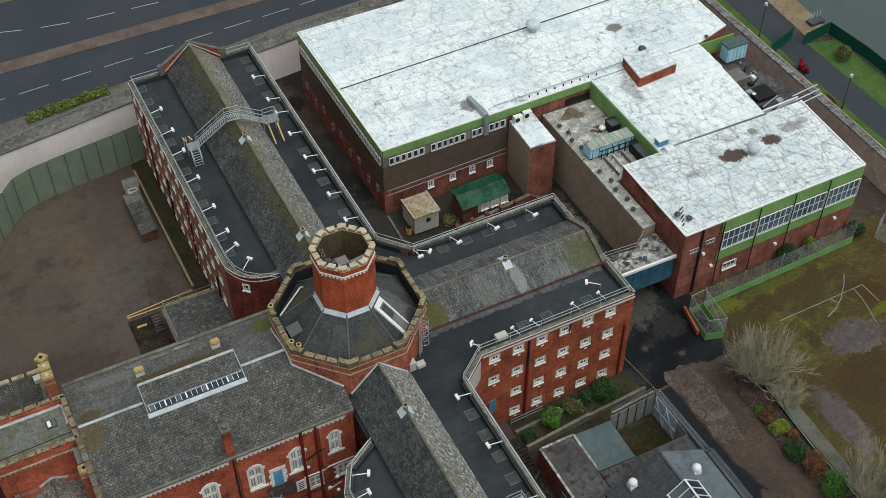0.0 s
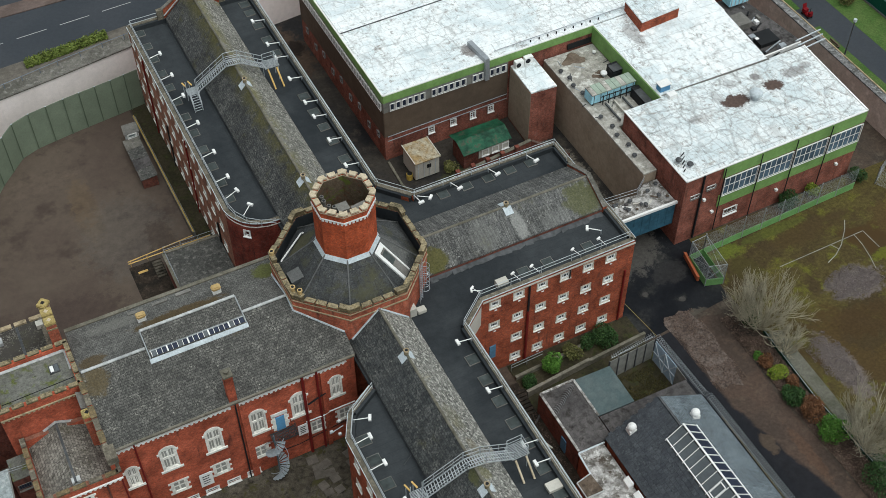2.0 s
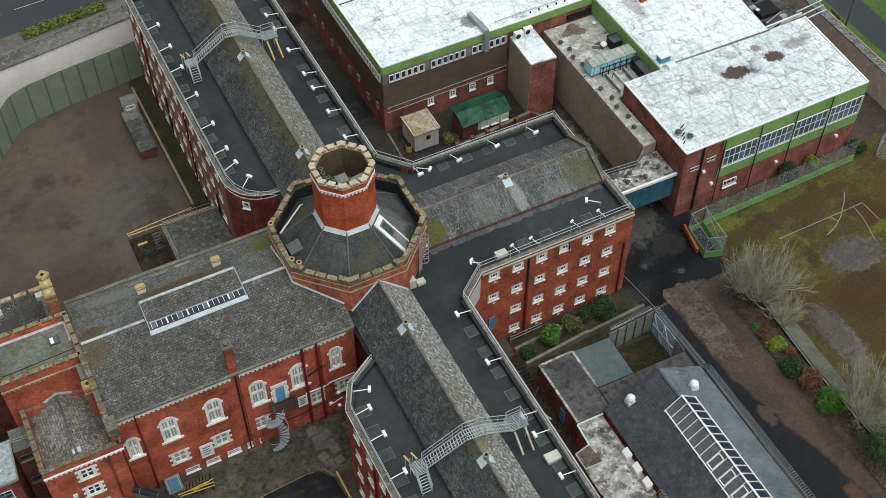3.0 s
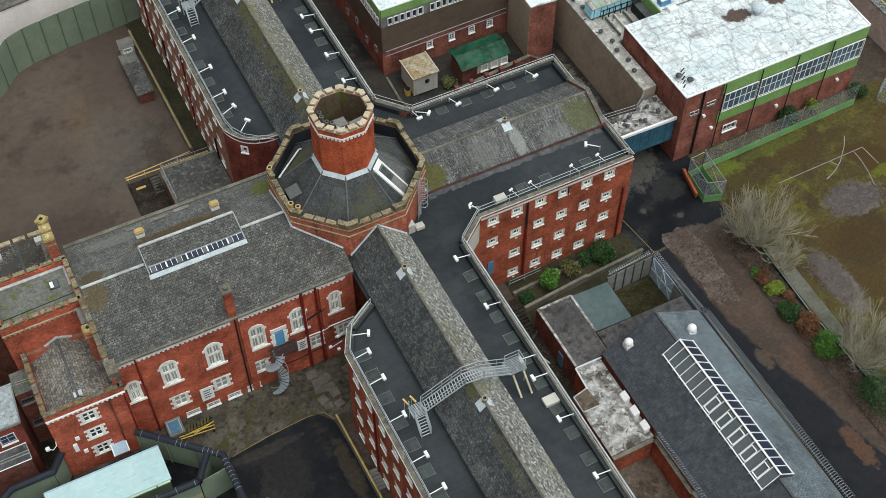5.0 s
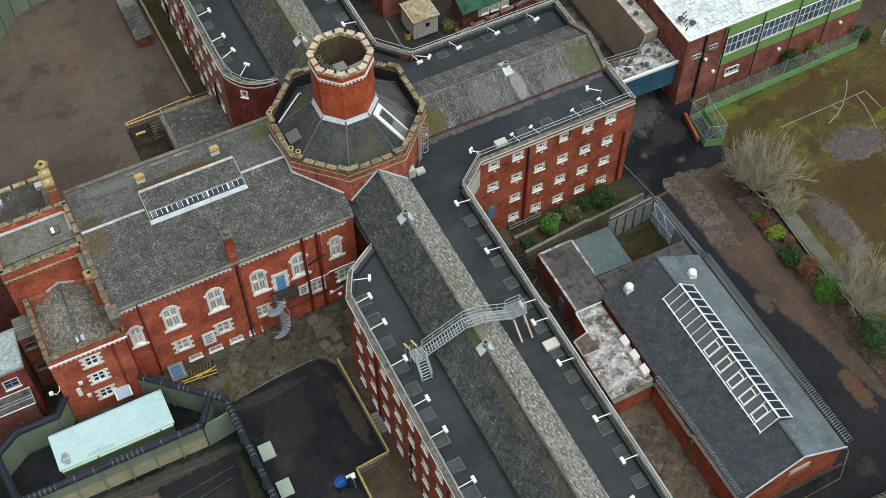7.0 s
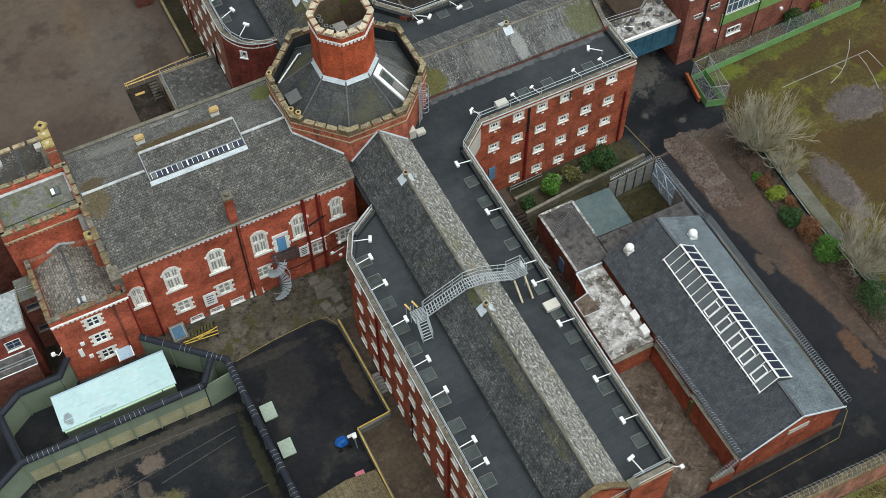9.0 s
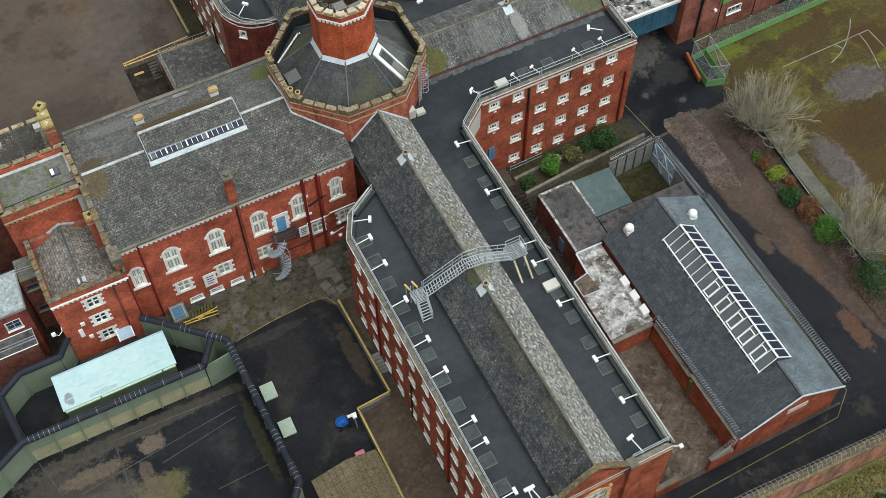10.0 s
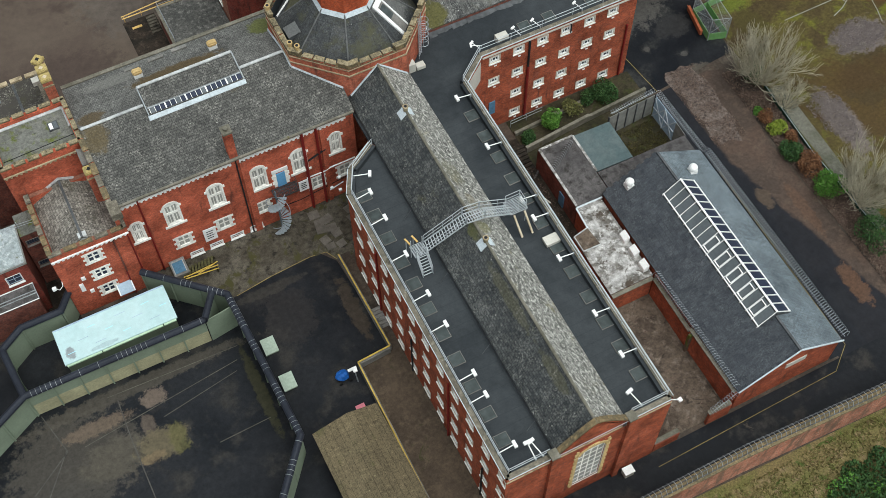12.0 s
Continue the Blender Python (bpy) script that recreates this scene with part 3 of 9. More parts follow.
    for k in range(4):
        bm.faces.new((ends[0][k], ends[0][(k + 1) % 4], ends[1][(k + 1) % 4], ends[1][k]))
    bm.faces.new(ends[0][::-1])
    bm.faces.new(ends[1])
    return bm


def wall_bm(bm, a, b, z0, z1, thick, holes=()):
    """A wall from a to b (its outer face on the right hand going from a to b), with openings (u0, u1, z0, z1)."""
    a, b = Vector(a), Vector(b)
    run = (b - a).length - 0.006
    d = (b - a).normalized()
    a = a + d * 0.003
    inn = Vector((-d.y, d.x)) * thick
    us = sorted({0.0, run, *(round(u, 3) for h in holes for u in h[:2])})
    zs = sorted({z0, z1, *(round(z, 3) for h in holes for z in h[2:])})
    us, zs = [u for u in us if 0 <= u <= run], [z for z in zs if z0 <= z <= z1]

    def vert(u, z, k):
        p = a + d * u + inn * k
        return bm.verts.new((p.x, p.y, z))

    grid = {(i, j, k): vert(u, z, k) for i, u in enumerate(us) for j, z in enumerate(zs) for k in (0, 1)}

    def is_hole(i, j):
        if not (0 <= i < len(us) - 1 and 0 <= j < len(zs) - 1):
            return True
        u, z = (us[i] + us[i + 1]) / 2, (zs[j] + zs[j + 1]) / 2
        return any(h[0] < u < h[1] and h[2] < z < h[3] for h in holes)

    for i in range(len(us) - 1):
        for j in range(len(zs) - 1):
            if is_hole(i, j):
                continue
            for k in (0, 1):
                bm.faces.new([grid[q] for q in ((i, j, k), (i + 1, j, k), (i + 1, j + 1, k), (i, j + 1, k))])
            for di, dj, p, q in ((-1, 0, (i, j), (i, j + 1)), (1, 0, (i + 1, j), (i + 1, j + 1)), (0, -1, (i, j), (i + 1, j)), (0, 1, (i, j + 1), (i + 1, j + 1))):
                if is_hole(i + di, j + dj):
                    bm.faces.new((grid[(*p, 0)], grid[(*q, 0)], grid[(*q, 1)], grid[(*p, 1)]))
    return bm


def on_wall(a, b, u, out=0.0):
    """The place u metres along a wall and out metres in front of it."""
    a, b = Vector(a), Vector(b)
    d = (b - a).normalized()
    return a + d * u + Vector((d.y, -d.x)) * out


def child(name, mesh, parent, m, label=""):
    """One more object on a shared mesh, as a part of parent, at the world pose m."""
    ob = new(name, mesh)
    ob.parent = parent
    ob.matrix_parent_inverse = at_rest(parent).inverted()
    ob.matrix_basis = m
    if label:
        ob["label"] = label
    return ob


def mesh_of(name, bm, material):
    me = bpy.data.meshes.new(name)
    bmesh.ops.recalc_face_normals(bm, faces=bm.faces)
    bm.to_mesh(me)
    bm.free()
    me.materials.append(material)
    return me


def wall_pose(a, b, u, z, out=0.0):
    p = on_wall(a, b, u, out)
    return pose(p.x, p.y, z, 0, 0, math.degrees(math.atan2(b[1] - a[1], b[0] - a[0])))


def ring_bm(bm, w, h, t, y0, y1):
    """An upright rectangular frame, w x h outside, bars t wide, from y0 to y1 deep."""
    box(bm, -w / 2, y0, -h / 2, -w / 2 + t, y1, h / 2)
    box(bm, w / 2 - t, y0, -h / 2, w / 2, y1, h / 2)
    box(bm, -w / 2 + t, y0, -h / 2, w / 2 - t, y1, -h / 2 + t)
    box(bm, -w / 2 + t, y0, h / 2 - t, w / 2 - t, y1, h / 2)
    return bm


def window_kit(w, h, cols, rows, surround=0.14, bar_w=0.05, sill=True, proud=0.03, frame_m=None, rim=0.06):
    """Meshes of a window that fills an opening of w x h: surround, sash with glazing bars, glass, sill."""
    kit = {}
    bm = ring_bm(bmesh.new(), w + 2 * surround, h + 2 * surround, surround, -proud, 0.02)
    kit["surround"] = mesh_of("window_surround", bm, frame_m or WHITE)
    bm = ring_bm(bmesh.new(), w - 0.002, h - 0.002, rim, 0.08 if rim < 0.1 else 0.01, 0.14)
    for i in range(1, cols):
        x = -w / 2 + w * i / cols
        box(bm, x - bar_w / 2, 0.085, -h / 2 + 0.06, x + bar_w / 2, 0.135, h / 2 - 0.06)
    for j in range(1, rows):
        z = -h / 2 + h * j / rows
        box(bm, -w / 2 + 0.06, 0.088, z - bar_w / 2, w / 2 - 0.06, 0.132, z + bar_w / 2)
    kit["sash"] = mesh_of("sash", bm, WHITE)
    kit["pane"] = mesh_of("pane", box(bmesh.new(), -w / 2 + 0.05, 0.105, -h / 2 + 0.05, w / 2 - 0.05, 0.115, h / 2 - 0.05), GLASS)
    if sill:
        kit["sill"] = mesh_of("sill", box(bmesh.new(), -w / 2 - surround - 0.05, -0.14, -h / 2 - surround - 0.07, w / 2 + surround + 0.05, -proud - 0.002, -h / 2 - surround + 0.03), WHITE)
    return kit


def put_window(kit, parent, m):
    win = child("window", kit["surround"], parent, m)
    for k in ("sash", "pane", "sill"):
        if k in kit:
            child(k, kit[k], win, m)
    return win


CELL = window_kit(0.92, 0.72, 3, 1, 0.12, 0.05, False, frame_m=CELL_STONE, rim=0.14)
CELL["pane"].materials[0] = CELL_PANE
CELL["sill"] = mesh_of("sill", box(bmesh.new(), -0.6, -0.11, -0.58, 0.6, -0.032, -0.44), TRIM)
VENT = mesh_of("air_vent", box(bmesh.new(), -0.13, -0.05, -0.06, 0.13, -0.003, 0.06), WHITE)
ROWS_Z = (1.25, 4.25, 7.3, 10.35)


def cell_wall(parent, a, b, z1, us, rows=ROWS_Z, thick=0.5, material=BRICK, skip=()):
    """A cell-block wall with its rows of small barred windows."""
    holes = [(u - 0.46, u + 0.46, z - 0.36, z + 0.36) for i, u in enumerate(us) for j, z in enumerate(rows) if (i, j) not in skip]
    part("wall", wall_bm(bmesh.new(), a, b, 0.0, z1, thick, holes), material, parent)
    for i, u in enumerate(us):
        for j, z in enumerate(rows):
            if (i, j) not in skip:
                put_window(CELL, parent, wall_pose(a, b, u, z))
                if (3 * i + j) % 4:
                    child("air_vent", VENT, parent, wall_pose(a, b, u + 0.1, z - 0.95))


def coping_run(parent, pts, z, w=0.4, h=0.12, material=None, name="coping", felted=False):
    for a, b in zip(pts, pts[1:]):
        part(name, bar(bmesh.new(), (*a, z), (*b, z), w, h), material or (EDGE_STONE if felted else COPING), parent)
        if felted:
            n = Vector((-(b[1] - a[1]), b[0] - a[0])).normalized()
            for name_, out, wide, tall, dz, m in (("felt_upstand", 0.33, 0.27, 0.56, -0.29, FELT), ("edge_trim", -w / 2 - 0.03, 0.05, 0.1, 0.03, FLASHING)):
                q = n * out
                part(name_, bar(bmesh.new(), (a[0] + q.x, a[1] + q.y, z + dz), (b[0] + q.x, b[1] + q.y, z + dz), wide, tall), m, parent)


# ---- ground and roads ----
BUFF = earth("buff_gravel", [(0.26, 0.2, 0.12), (0.2, 0.15, 0.09)], 0.3, 3, 0.3)


def sheet(name, poly, z, material, label, category, thick=0.3):
    return setting(name, prism(bmesh.new(), poly, z - thick, z), material, label, category)


def rect(x0, y0, x1, y1):
    return [(x0, y0), (x1, y0), (x1, y1), (x0, y1)]


sheet("ground", rect(-1500, -1500, 1500, 1500), 0.0, SOIL, "damp bare brown soil round the prison buildings", "ground", 1.0)
sheet("road", [(-400, 118), (3, 125.6), (23, 127.0), (43, 129.2), (400, 140), (400, 151), (-400, 151)], 0.012, ROAD, "dark grey asphalt dual carriageway with worn lane lines", "road", 0.2)
sheet("reserve", rect(-400, 135.35, 400, 137.65), 0.14, KERB_RED, "brown-red paved central reservation between the carriageways", "reservation", 0.2)
sheet("pavement_north", rect(-400, 151, 400, 156), 0.12, PAVE, "dirty grey pavement beyond the far carriageway", "pavement", 0.3)
sheet("pavement", [(-400, 113), (2, 116), (46, 119.5), (400, 126), (400, 140), (43, 129.1), (23, 126.9), (3, 125.5), (-400, 117.9)], 0.1, PAVE, "dirty grey-brown pavement between wall and road", "pavement", 0.2)
sheet("yard_west", [(-40, 72.5), (15.0, 72.5), (15.0, 112.0), (-10, 110), (-40, 90)], 0.01, YARD, "wide brown worn asphalt exercise yard", "yard", 0.2)
sheet("strip_west", rect(15.2, 80, 17.2, 112), 0.012, MOSSY_DARK, "dark sunken strip of soil along the wing", "ground", 0.2)
sheet("passage_north", rect(31.2, 74, 59, 119), 0.014, PASSAGE, "wet muddy asphalt passage between the buildings", "yard", 0.2)
sheet("yard_east", [(49.5, 55.5), (60.5, 56.5), (61.5, 65), (61.5, 70.5), (49.5, 70.5)], 0.018, YARD_EAST, "wet black asphalt yard under the link bridge", "yard", 0.2)
sheet("track_east", [(50.0, 18.8), (58.4, 18.8), (58.0, 30), (57.6, 45.0), (58.6, 55.0), (57.0, 55.6), (53.0, 55.5), (51.4, 55.4), (49.4, 55.4), (49.4, 45.0), (49.2, 24.4), (50, 24.4)], 0.024, TRACK, "wet black service road fading into damp brown soil", "road", 0.2)
sheet("gravel_patch", [(52.7, 56.4), (53.2, 57.2), (54.3, 57.0), (55.0, 57.3), (55.8, 56.8), (56.0, 55.5), (56.4, 54.6), (56.3, 53.0), (56.0, 51.4), (56.2, 49.7), (55.7, 48.4), (55.4, 46.9), (54.3, 47.6), (53.3, 47.4), (53.0, 48.8), (53.3, 50.6), (52.9, 52.0), (53.2, 53.6), (52.8, 55.0)], 0.06, RUBBLE, "patch of brown leafy gravel beside the service road", "ground", 0.2)
sheet("road_south", rect(5, 19.6, 58, 24.2), 0.028, ASPHALT, "wet black asphalt service road below the wing", "road", 0.2)
sheet("pitch", rect(60.8, -20, 120, 64.8), 0.016, PITCH, "mossy brown and green abandoned sports pitch", "grass", 0.2)
sheet("yard_south", [(-60, 19.6), (13.0, 19.6), (13.0, 42.6), (16.2, 42.9), (15.6, 52.6), (13.6, 55.2), (6, 57.5), (-60, 57.5)], 0.02, YARD_SOUTH, "wet black asphalt yard with brown stains and faint lines", "yard", 0.2)
sheet("bank_south", [(-200, -300), (300, -300), (300, 5.9), (90, 16.75), (49.3, 18.75), (29.4, 19.45), (-200, 19.55)], 0.02, GRASS, "rough yellow-green grass outside the wall", "grass", 0.3)
sheet("riverside_path", [(96.4, -100), (100.4, -100), (100.4, 91), (101.6, 105), (108, 140), (101, 140), (96.9, 105), (96.4, 90)], 0.03, ROAD, "grey asphalt riverside path", "path", 0.2)
sheet("path_apron", rect(91.4, 87.2, 96.4, 91.1), 0.034, ROAD, "asphalt gap in the grass verge", "path", 0.2)
sheet("verge", rect(91, -100, 96.6, 140), 0.024, LAWN, "narrow green grass verge by the path", "grass", 0.2)
sheet("lawn", [(100.4, -100), (104.6, -100), (104.6, 93), (100.4, 94)], 0.038, LAWN, "green lawn between path and river", "grass", 0.2)
sheet("quay", [(101.2, 94.5), (105.2, 94.5), (107, 140), (104, 140)], 0.04, BUFF, "buff gravel landing by the river", "path", 0.2)
sheet("river", [(104.8, -400), (600, -400), (600, 600), (130, 600), (107, 140), (105.4, 103), (104.8, 92)], 0.05, WATER, "still grey-green river water", "water", 0.2)

# ---- the cross of cell wings ----
FLAT, TOP = 11.0, 11.5
CX, CY = 24.1, 66.6


def ridge_roof(parent, axis, c, half, lo, hi, eave, top, mats):
    """Two slopes along an axis ('x' or 'y') round the line c, with upstands and a ridge cap."""
    for side, m in zip((-1, 1), mats):
        e = c + side * half
        pts = [(lo, e, eave), (hi, e, eave), (hi, c, top), (lo, c, top)]
        if axis == "y":
            pts = [(b, a, z) for a, b, z in pts]
        part("roof_slope", slab(bmesh.new(), pts, 0.14), m, parent)
        i = e - side * 0.3
        q = (lo, min(e, i), hi, max(e, i)) if axis == "x" else (min(e, i), lo, max(e, i), hi)
        part("upstand", box(bmesh.new(), q[0], q[1], FLAT - 0.2, q[2], q[3], eave - 0.15), BRICK_DARK if axis == "x" else LEAD, parent)
    a, b = ((lo, c), (hi, c)) if axis == "x" else ((c, lo), (c, hi))
    part("ridge", tube(bmesh.new(), [(*a, top + 0.0), (*b, top + 0.0)], 0.12, 8), COPING, parent)


south = thing("south_wing", 24.1, 40, 0, "red-brick cell wing with flat felt roof and slate ridge roof", "prison wing")
SW, SE, SNE, SK = (17.0, 24.2), (31.05, 24.2), (31.05, 57.3), (33.5, 59.2)
cell_wall(south, (17.0, 51.4), SW, TOP, [1.9 + 2.47 * i for i in range(11)])
part("wall", wall_bm(bmesh.new(), SW, SE, 0, TOP, 0.5, [(6.2, 8.6, 2.4, 9.7)]), BRICK, south)
cell_wall(south, SE, SNE, TOP, [1.6 + 2.47 * i for i in range(13)])
part("wall", wall_bm(bmesh.new(), (20.9, 55.3), (18.2, 53.7), 0, TOP, 0.5), BRICK, south)
part("wall", wall_bm(bmesh.new(), (18.2, 53.7), (17.0, 51.4), 0, TOP, 0.5), BRICK, south)
part("flat_roof", prism(bmesh.new(), [(17.4, 24.6), (30.7, 24.6), (30.7, 57.5), (33.3, 59.6), (33.3, 61), (21, 61), (21, 55.0), (18.5, 53.4), (17.4, 51.2)], FLAT - 0.3, FLAT), FELT, south)
coping_run(south, [(20.9, 55.2), (18.3, 53.6), (17.15, 51.4), (17.15, 24.35), (30.9, 24.35), (30.9, 57.3), (33.4, 59.3)], TOP + 0.05, felted=True)
ridge_roof(south, "y", 24.1, 2.95, 24.12, 60.4, 11.6, 14.6, (SLATE_SOUTH, SLATE_SOUTH_LIT))


def gable(parent, axis, c, half, at, thick, eave, top):
    """A brick gable across a ridge roof, with raised stone coping."""
    for s in (-1, 1):
        lo, hi = sorted((c, c + s * half))
        zs = (eave, top) if s < 0 else (top, eave)
        poly = [(lo, at), (hi, at), (hi, at + thick), (lo, at + thick)]
        tops = [zs[0], zs[1], zs[1], zs[0]]
        if axis == "x":
            poly = [(b, a) for a, b in poly]
        part("gable", prism(bmesh.new(), poly, 11.2, 0, tops), BRICK, parent)
        p, q = (lo, at + thick / 2, zs[0] + 0.06), (hi, at + thick / 2, zs[1] + 0.06)
        if axis == "x":
            p, q = (p[1], p[0], p[2]), (q[1], q[0], q[2])
        part("gable_coping", bar(bmesh.new(), p, q, thick + 0.06, 0.1), WALL_CAP, parent)


GABLE = [(-3.3, 11.75), (-2.9, 11.95), (-2.2, 12.75), (-1.2, 13.75), (-0.5, 14.35), (0.0, 14.6), (0.5, 14.35), (1.2, 13.75), (2.2, 12.75), (2.9, 11.95), (3.3, 11.75)]
for (u0, z0), (u1, z1) in zip(GABLE, GABLE[1:]):
    part("gable", prism(bmesh.new(), [(24.1 + u0, 24.12), (24.1 + u1, 24.12), (24.1 + u1, 24.45), (24.1 + u0, 24.45)], 11.3, 0, [z0, z1, z1, z0]), BRICK, south)
    part("gable_coping", bar(bmesh.new(), (24.1 + u0, 24.28, z0 + 0.08), (24.1 + u1, 24.28, z1 + 0.08), 0.46, 0.13), MERLON, south)

east = thing("east_wing", 41, 66.6, 0, "red-brick cell wing with flat felt roof and slate ridge roof", "prison wing")
ESE, ENE = (49.6, 59.2), (49.6, 73.9)
cell_wall(east, SK, ESE, TOP, [1.35 + 2.44 * i for i in range(6)], skip={(0, 0), (0, 1)})
part("wall", wall_bm(bmesh.new(), SNE, SK, 0, TOP, 0.5), BRICK, east)
part("wall", wall_bm(bmesh.new(), ESE, ENE, 0, TOP, 0.5), BRICK, east)
cell_wall(east, ENE, (33.6, 73.9), TOP, [1.4 + 2.45 * i for i in range(6)])
part("wall", wall_bm(bmesh.new(), (33.6, 73.9), (31.4, 76.5), 0, TOP, 0.5), BRICK, east)
part("flat_roof", prism(bmesh.new(), [(33.3, 59.6), (49.2, 59.6), (49.2, 73.5), (33.8, 73.5), (31.0, 76.7), (28, 73), (28, 61), (33.3, 61)], FLAT - 0.3, FLAT), FELT, east)
coping_run(east, [(33.4, 59.35), (49.45, 59.35), (49.45, 73.75), (33.7, 73.75), (31.3, 76.5)], TOP + 0.05, felted=True)
ridge_roof(east, "x", 67.1, 3.2, 30.2, 49.0, 11.6, 13.08, (SLATE_STREAK, SLATE_STREAK))

gable(east, "x", 67.1, 3.3, 48.9, 0.4, 11.8, 13.3)
lead_rng = random.Random(6)
for k in range(24):
    x0, w_ = 30.6 + 0.76 * k, lead_rng.uniform(0.25, 0.6)
    part("lead_flashing", slab(bmesh.new(), [(x0, 63.93, 11.2), (x0 + 0.75, 63.93, 11.2), (x0 + 0.75, 63.9 - w_, 11.03), (x0, 63.9 - lead_rng.uniform(0.25, 0.6), 11.03)], 0.02), LEAD, east)

north = thing("north_wing", 24.3, 95, 0, "red-brick cell wing with flat felt roof and slate ridge roof", "prison wing")
cell_wall(north, (31.4, 76.5), (31.4, 111.2), TOP, [2.0 + 2.47 * i for i in range(13)])
part("wall", wall_bm(bmesh.new(), (31.4, 111.2), (17, 111.2), 0, TOP, 0.5), BRICK, north)
cell_wall(north, (17, 111.2), (17, 80.0), TOP, [1.6 + 2.47 * i for i in range(12)], material=BRICK_PINKISH)
bow = [(17.0, 80.0), (17.12, 79.35), (17.45, 78.6), (17.95, 77.85), (18.5, 77.35), (19.1, 77.0), (20.1, 76.7), (21.2, 76.62), (22.0, 76.65)]
for a, b in zip(bow, bow[1:]):
    part("bowed_wall", wall_bm(bmesh.new(), a, b, 0, TOP, 0.4), BRICK_BOW, north)
    part("white_band", wall_bm(bmesh.new(), tuple(on_wall(a, b, 0.0, 0.03)), tuple(on_wall(a, b, (Vector(b) - Vector(a)).length, 0.03)), 10.95, 11.07, 0.03), TRIM, north)
part("flat_roof", prism(bmesh.new(), [(17.4, 110.8), (17.4, 80.0), (17.5, 79.5), (17.8, 78.8), (18.25, 78.15), (18.75, 77.7), (19.25, 77.38), (20.2, 77.08), (21.0, 77.0), (21, 73), (28, 73), (31.0, 76.7), (31.0, 110.8)], FLAT - 0.3, FLAT), FELT, north)
coping_run(north, [(31.25, 76.5), (31.25, 111.05), (17.15, 111.05)] + [(x + 0.1, y + 0.1) for x, y in bow], TOP + 0.05, felted=True)
ridge_roof(north, "y", 24.35, 3.1, 72.8, 110.6, 11.6, 14.6, (SLATE, SLATE_LIT))

gable(north, "y", 24.35, 3.3, 110.65, 0.35, 12.7, 14.75)
for s_ in (-1, 1):
    part("lead_flashing", bar(bmesh.new(), (24.35 + s_ * 3.2, 110.55, 12.0), (24.35, 110.55, 14.72), 0.14, 0.08), PALE_ZINC, north)
    part("shoulder", box(bmesh.new(), 24.35 + s_ * 3.55 - 0.35, 110.6, 11.2, 24.35 + s_ * 3.55 + 0.35, 111.1, 12.75), EDGE_STONE, north)


def octagon(r, cx=CX, cy=CY):
    """Corners of an octagon with apothem r, sides square to the axes."""
    R = r / math.cos(math.pi / 8)
    return [(cx + R * math.cos(math.pi / 8 + k * math.pi / 4), cy + R * math.sin(math.pi / 8 + k * math.pi / 4)) for k in range(8)]


tower = thing("octagonal_tower", CX, CY, 0, "octagonal red-brick tower with battlements, slate roof and open lantern", "tower")


def ring_piece(ro, ri, k, f0, f1, z0, z1):
    """A mitred piece of an octagonal ring, from fraction f0 to f1 of side k."""
    po, pi = octagon(ro), octagon(ri)
    a, b, c, d = Vector(po[k]), Vector(po[(k + 1) % 8]), Vector(pi[k]), Vector(pi[(k + 1) % 8])
    return prism(bmesh.new(), [tuple(a.lerp(b, f0)), tuple(a.lerp(b, f1)), tuple(c.lerp(d, f1)), tuple(c.lerp(d, f0))], z0, z1)


MOSS_LINING = earth("dark_mossy_masonry", [(0.1, 0.075, 0.05), (0.13, 0.1, 0.07), (0.12, 0.055, 0.035)], 0.8, 5, 0.45, spots=(0.1, 0.12, 0.025), spot_at=0.52, spot_scale=0.7)
TR, TW, RB, RZ = 6.35, 15.3, 5.97, 13.95
for k in range(8):
    part("wall", ring_piece(TR, TR - 0.36, k, 0, 1, 0, TW), BRICK_PARAPET, tower)
    part("string_course", ring_piece(TR + 0.08, TR - 0.02, k, 0, 1, 14.42, 14.54), STONE, tower)
    part("string_course", ring_piece(TR + 0.05, TR - 0.02, k, 0, 1, TW - 0.16, TW - 0.06), STONE, tower)
    part("parapet_coping", ring_piece(TR + 0.03, TR - 0.38, k, 0.14, 0.86, TW + 0.002, TW + 0.07), MERLON, tower)
    q, q2 = octagon(RB), octagon(2.4)
    part("roof_slope", slab(bmesh.new(), [(*q[k], RZ), (*q[(k + 1) % 8], RZ), (*q2[(k + 1) % 8], 17.4), (*q2[k], 17.4)], 0.12), TOWER_LEAD, tower)
    part("hip_roll", tube(bmesh.new(), [(*q[k], RZ + 0.04), (*q2[k], 17.44)], 0.07, 6), ZINC_DULL, tower)
    part("parapet_lining", ring_piece(TR - 0.362, TR - 0.39, k, 0, 1, RZ - 0.1, TW - 0.02), FELT, tower)
    for f0, f1, h in ((0.0, 0.17, 0.5), (0.22, 0.38, 0.2), (0.42, 0.58, 0.22), (0.62, 0.78, 0.2), (0.83, 1.0, 0.5)):
        m = part("merlon", ring_piece(TR + 0.02, TR - 0.36, k, f0, f1, TW + 0.075, TW + 0.07 + h), MERLON if h > 0.4 else BRICK_PARAPET, tower)
        e0, e1 = (f0 if f0 == 0 else f0 - 0.008), (f1 if f1 == 1 else f1 + 0.008)
        part("merlon_cap", ring_piece(TR + 0.06, TR - 0.4, k, e0, e1, TW + 0.073 + h, TW + 0.16 + h), MERLON_CAP, m)


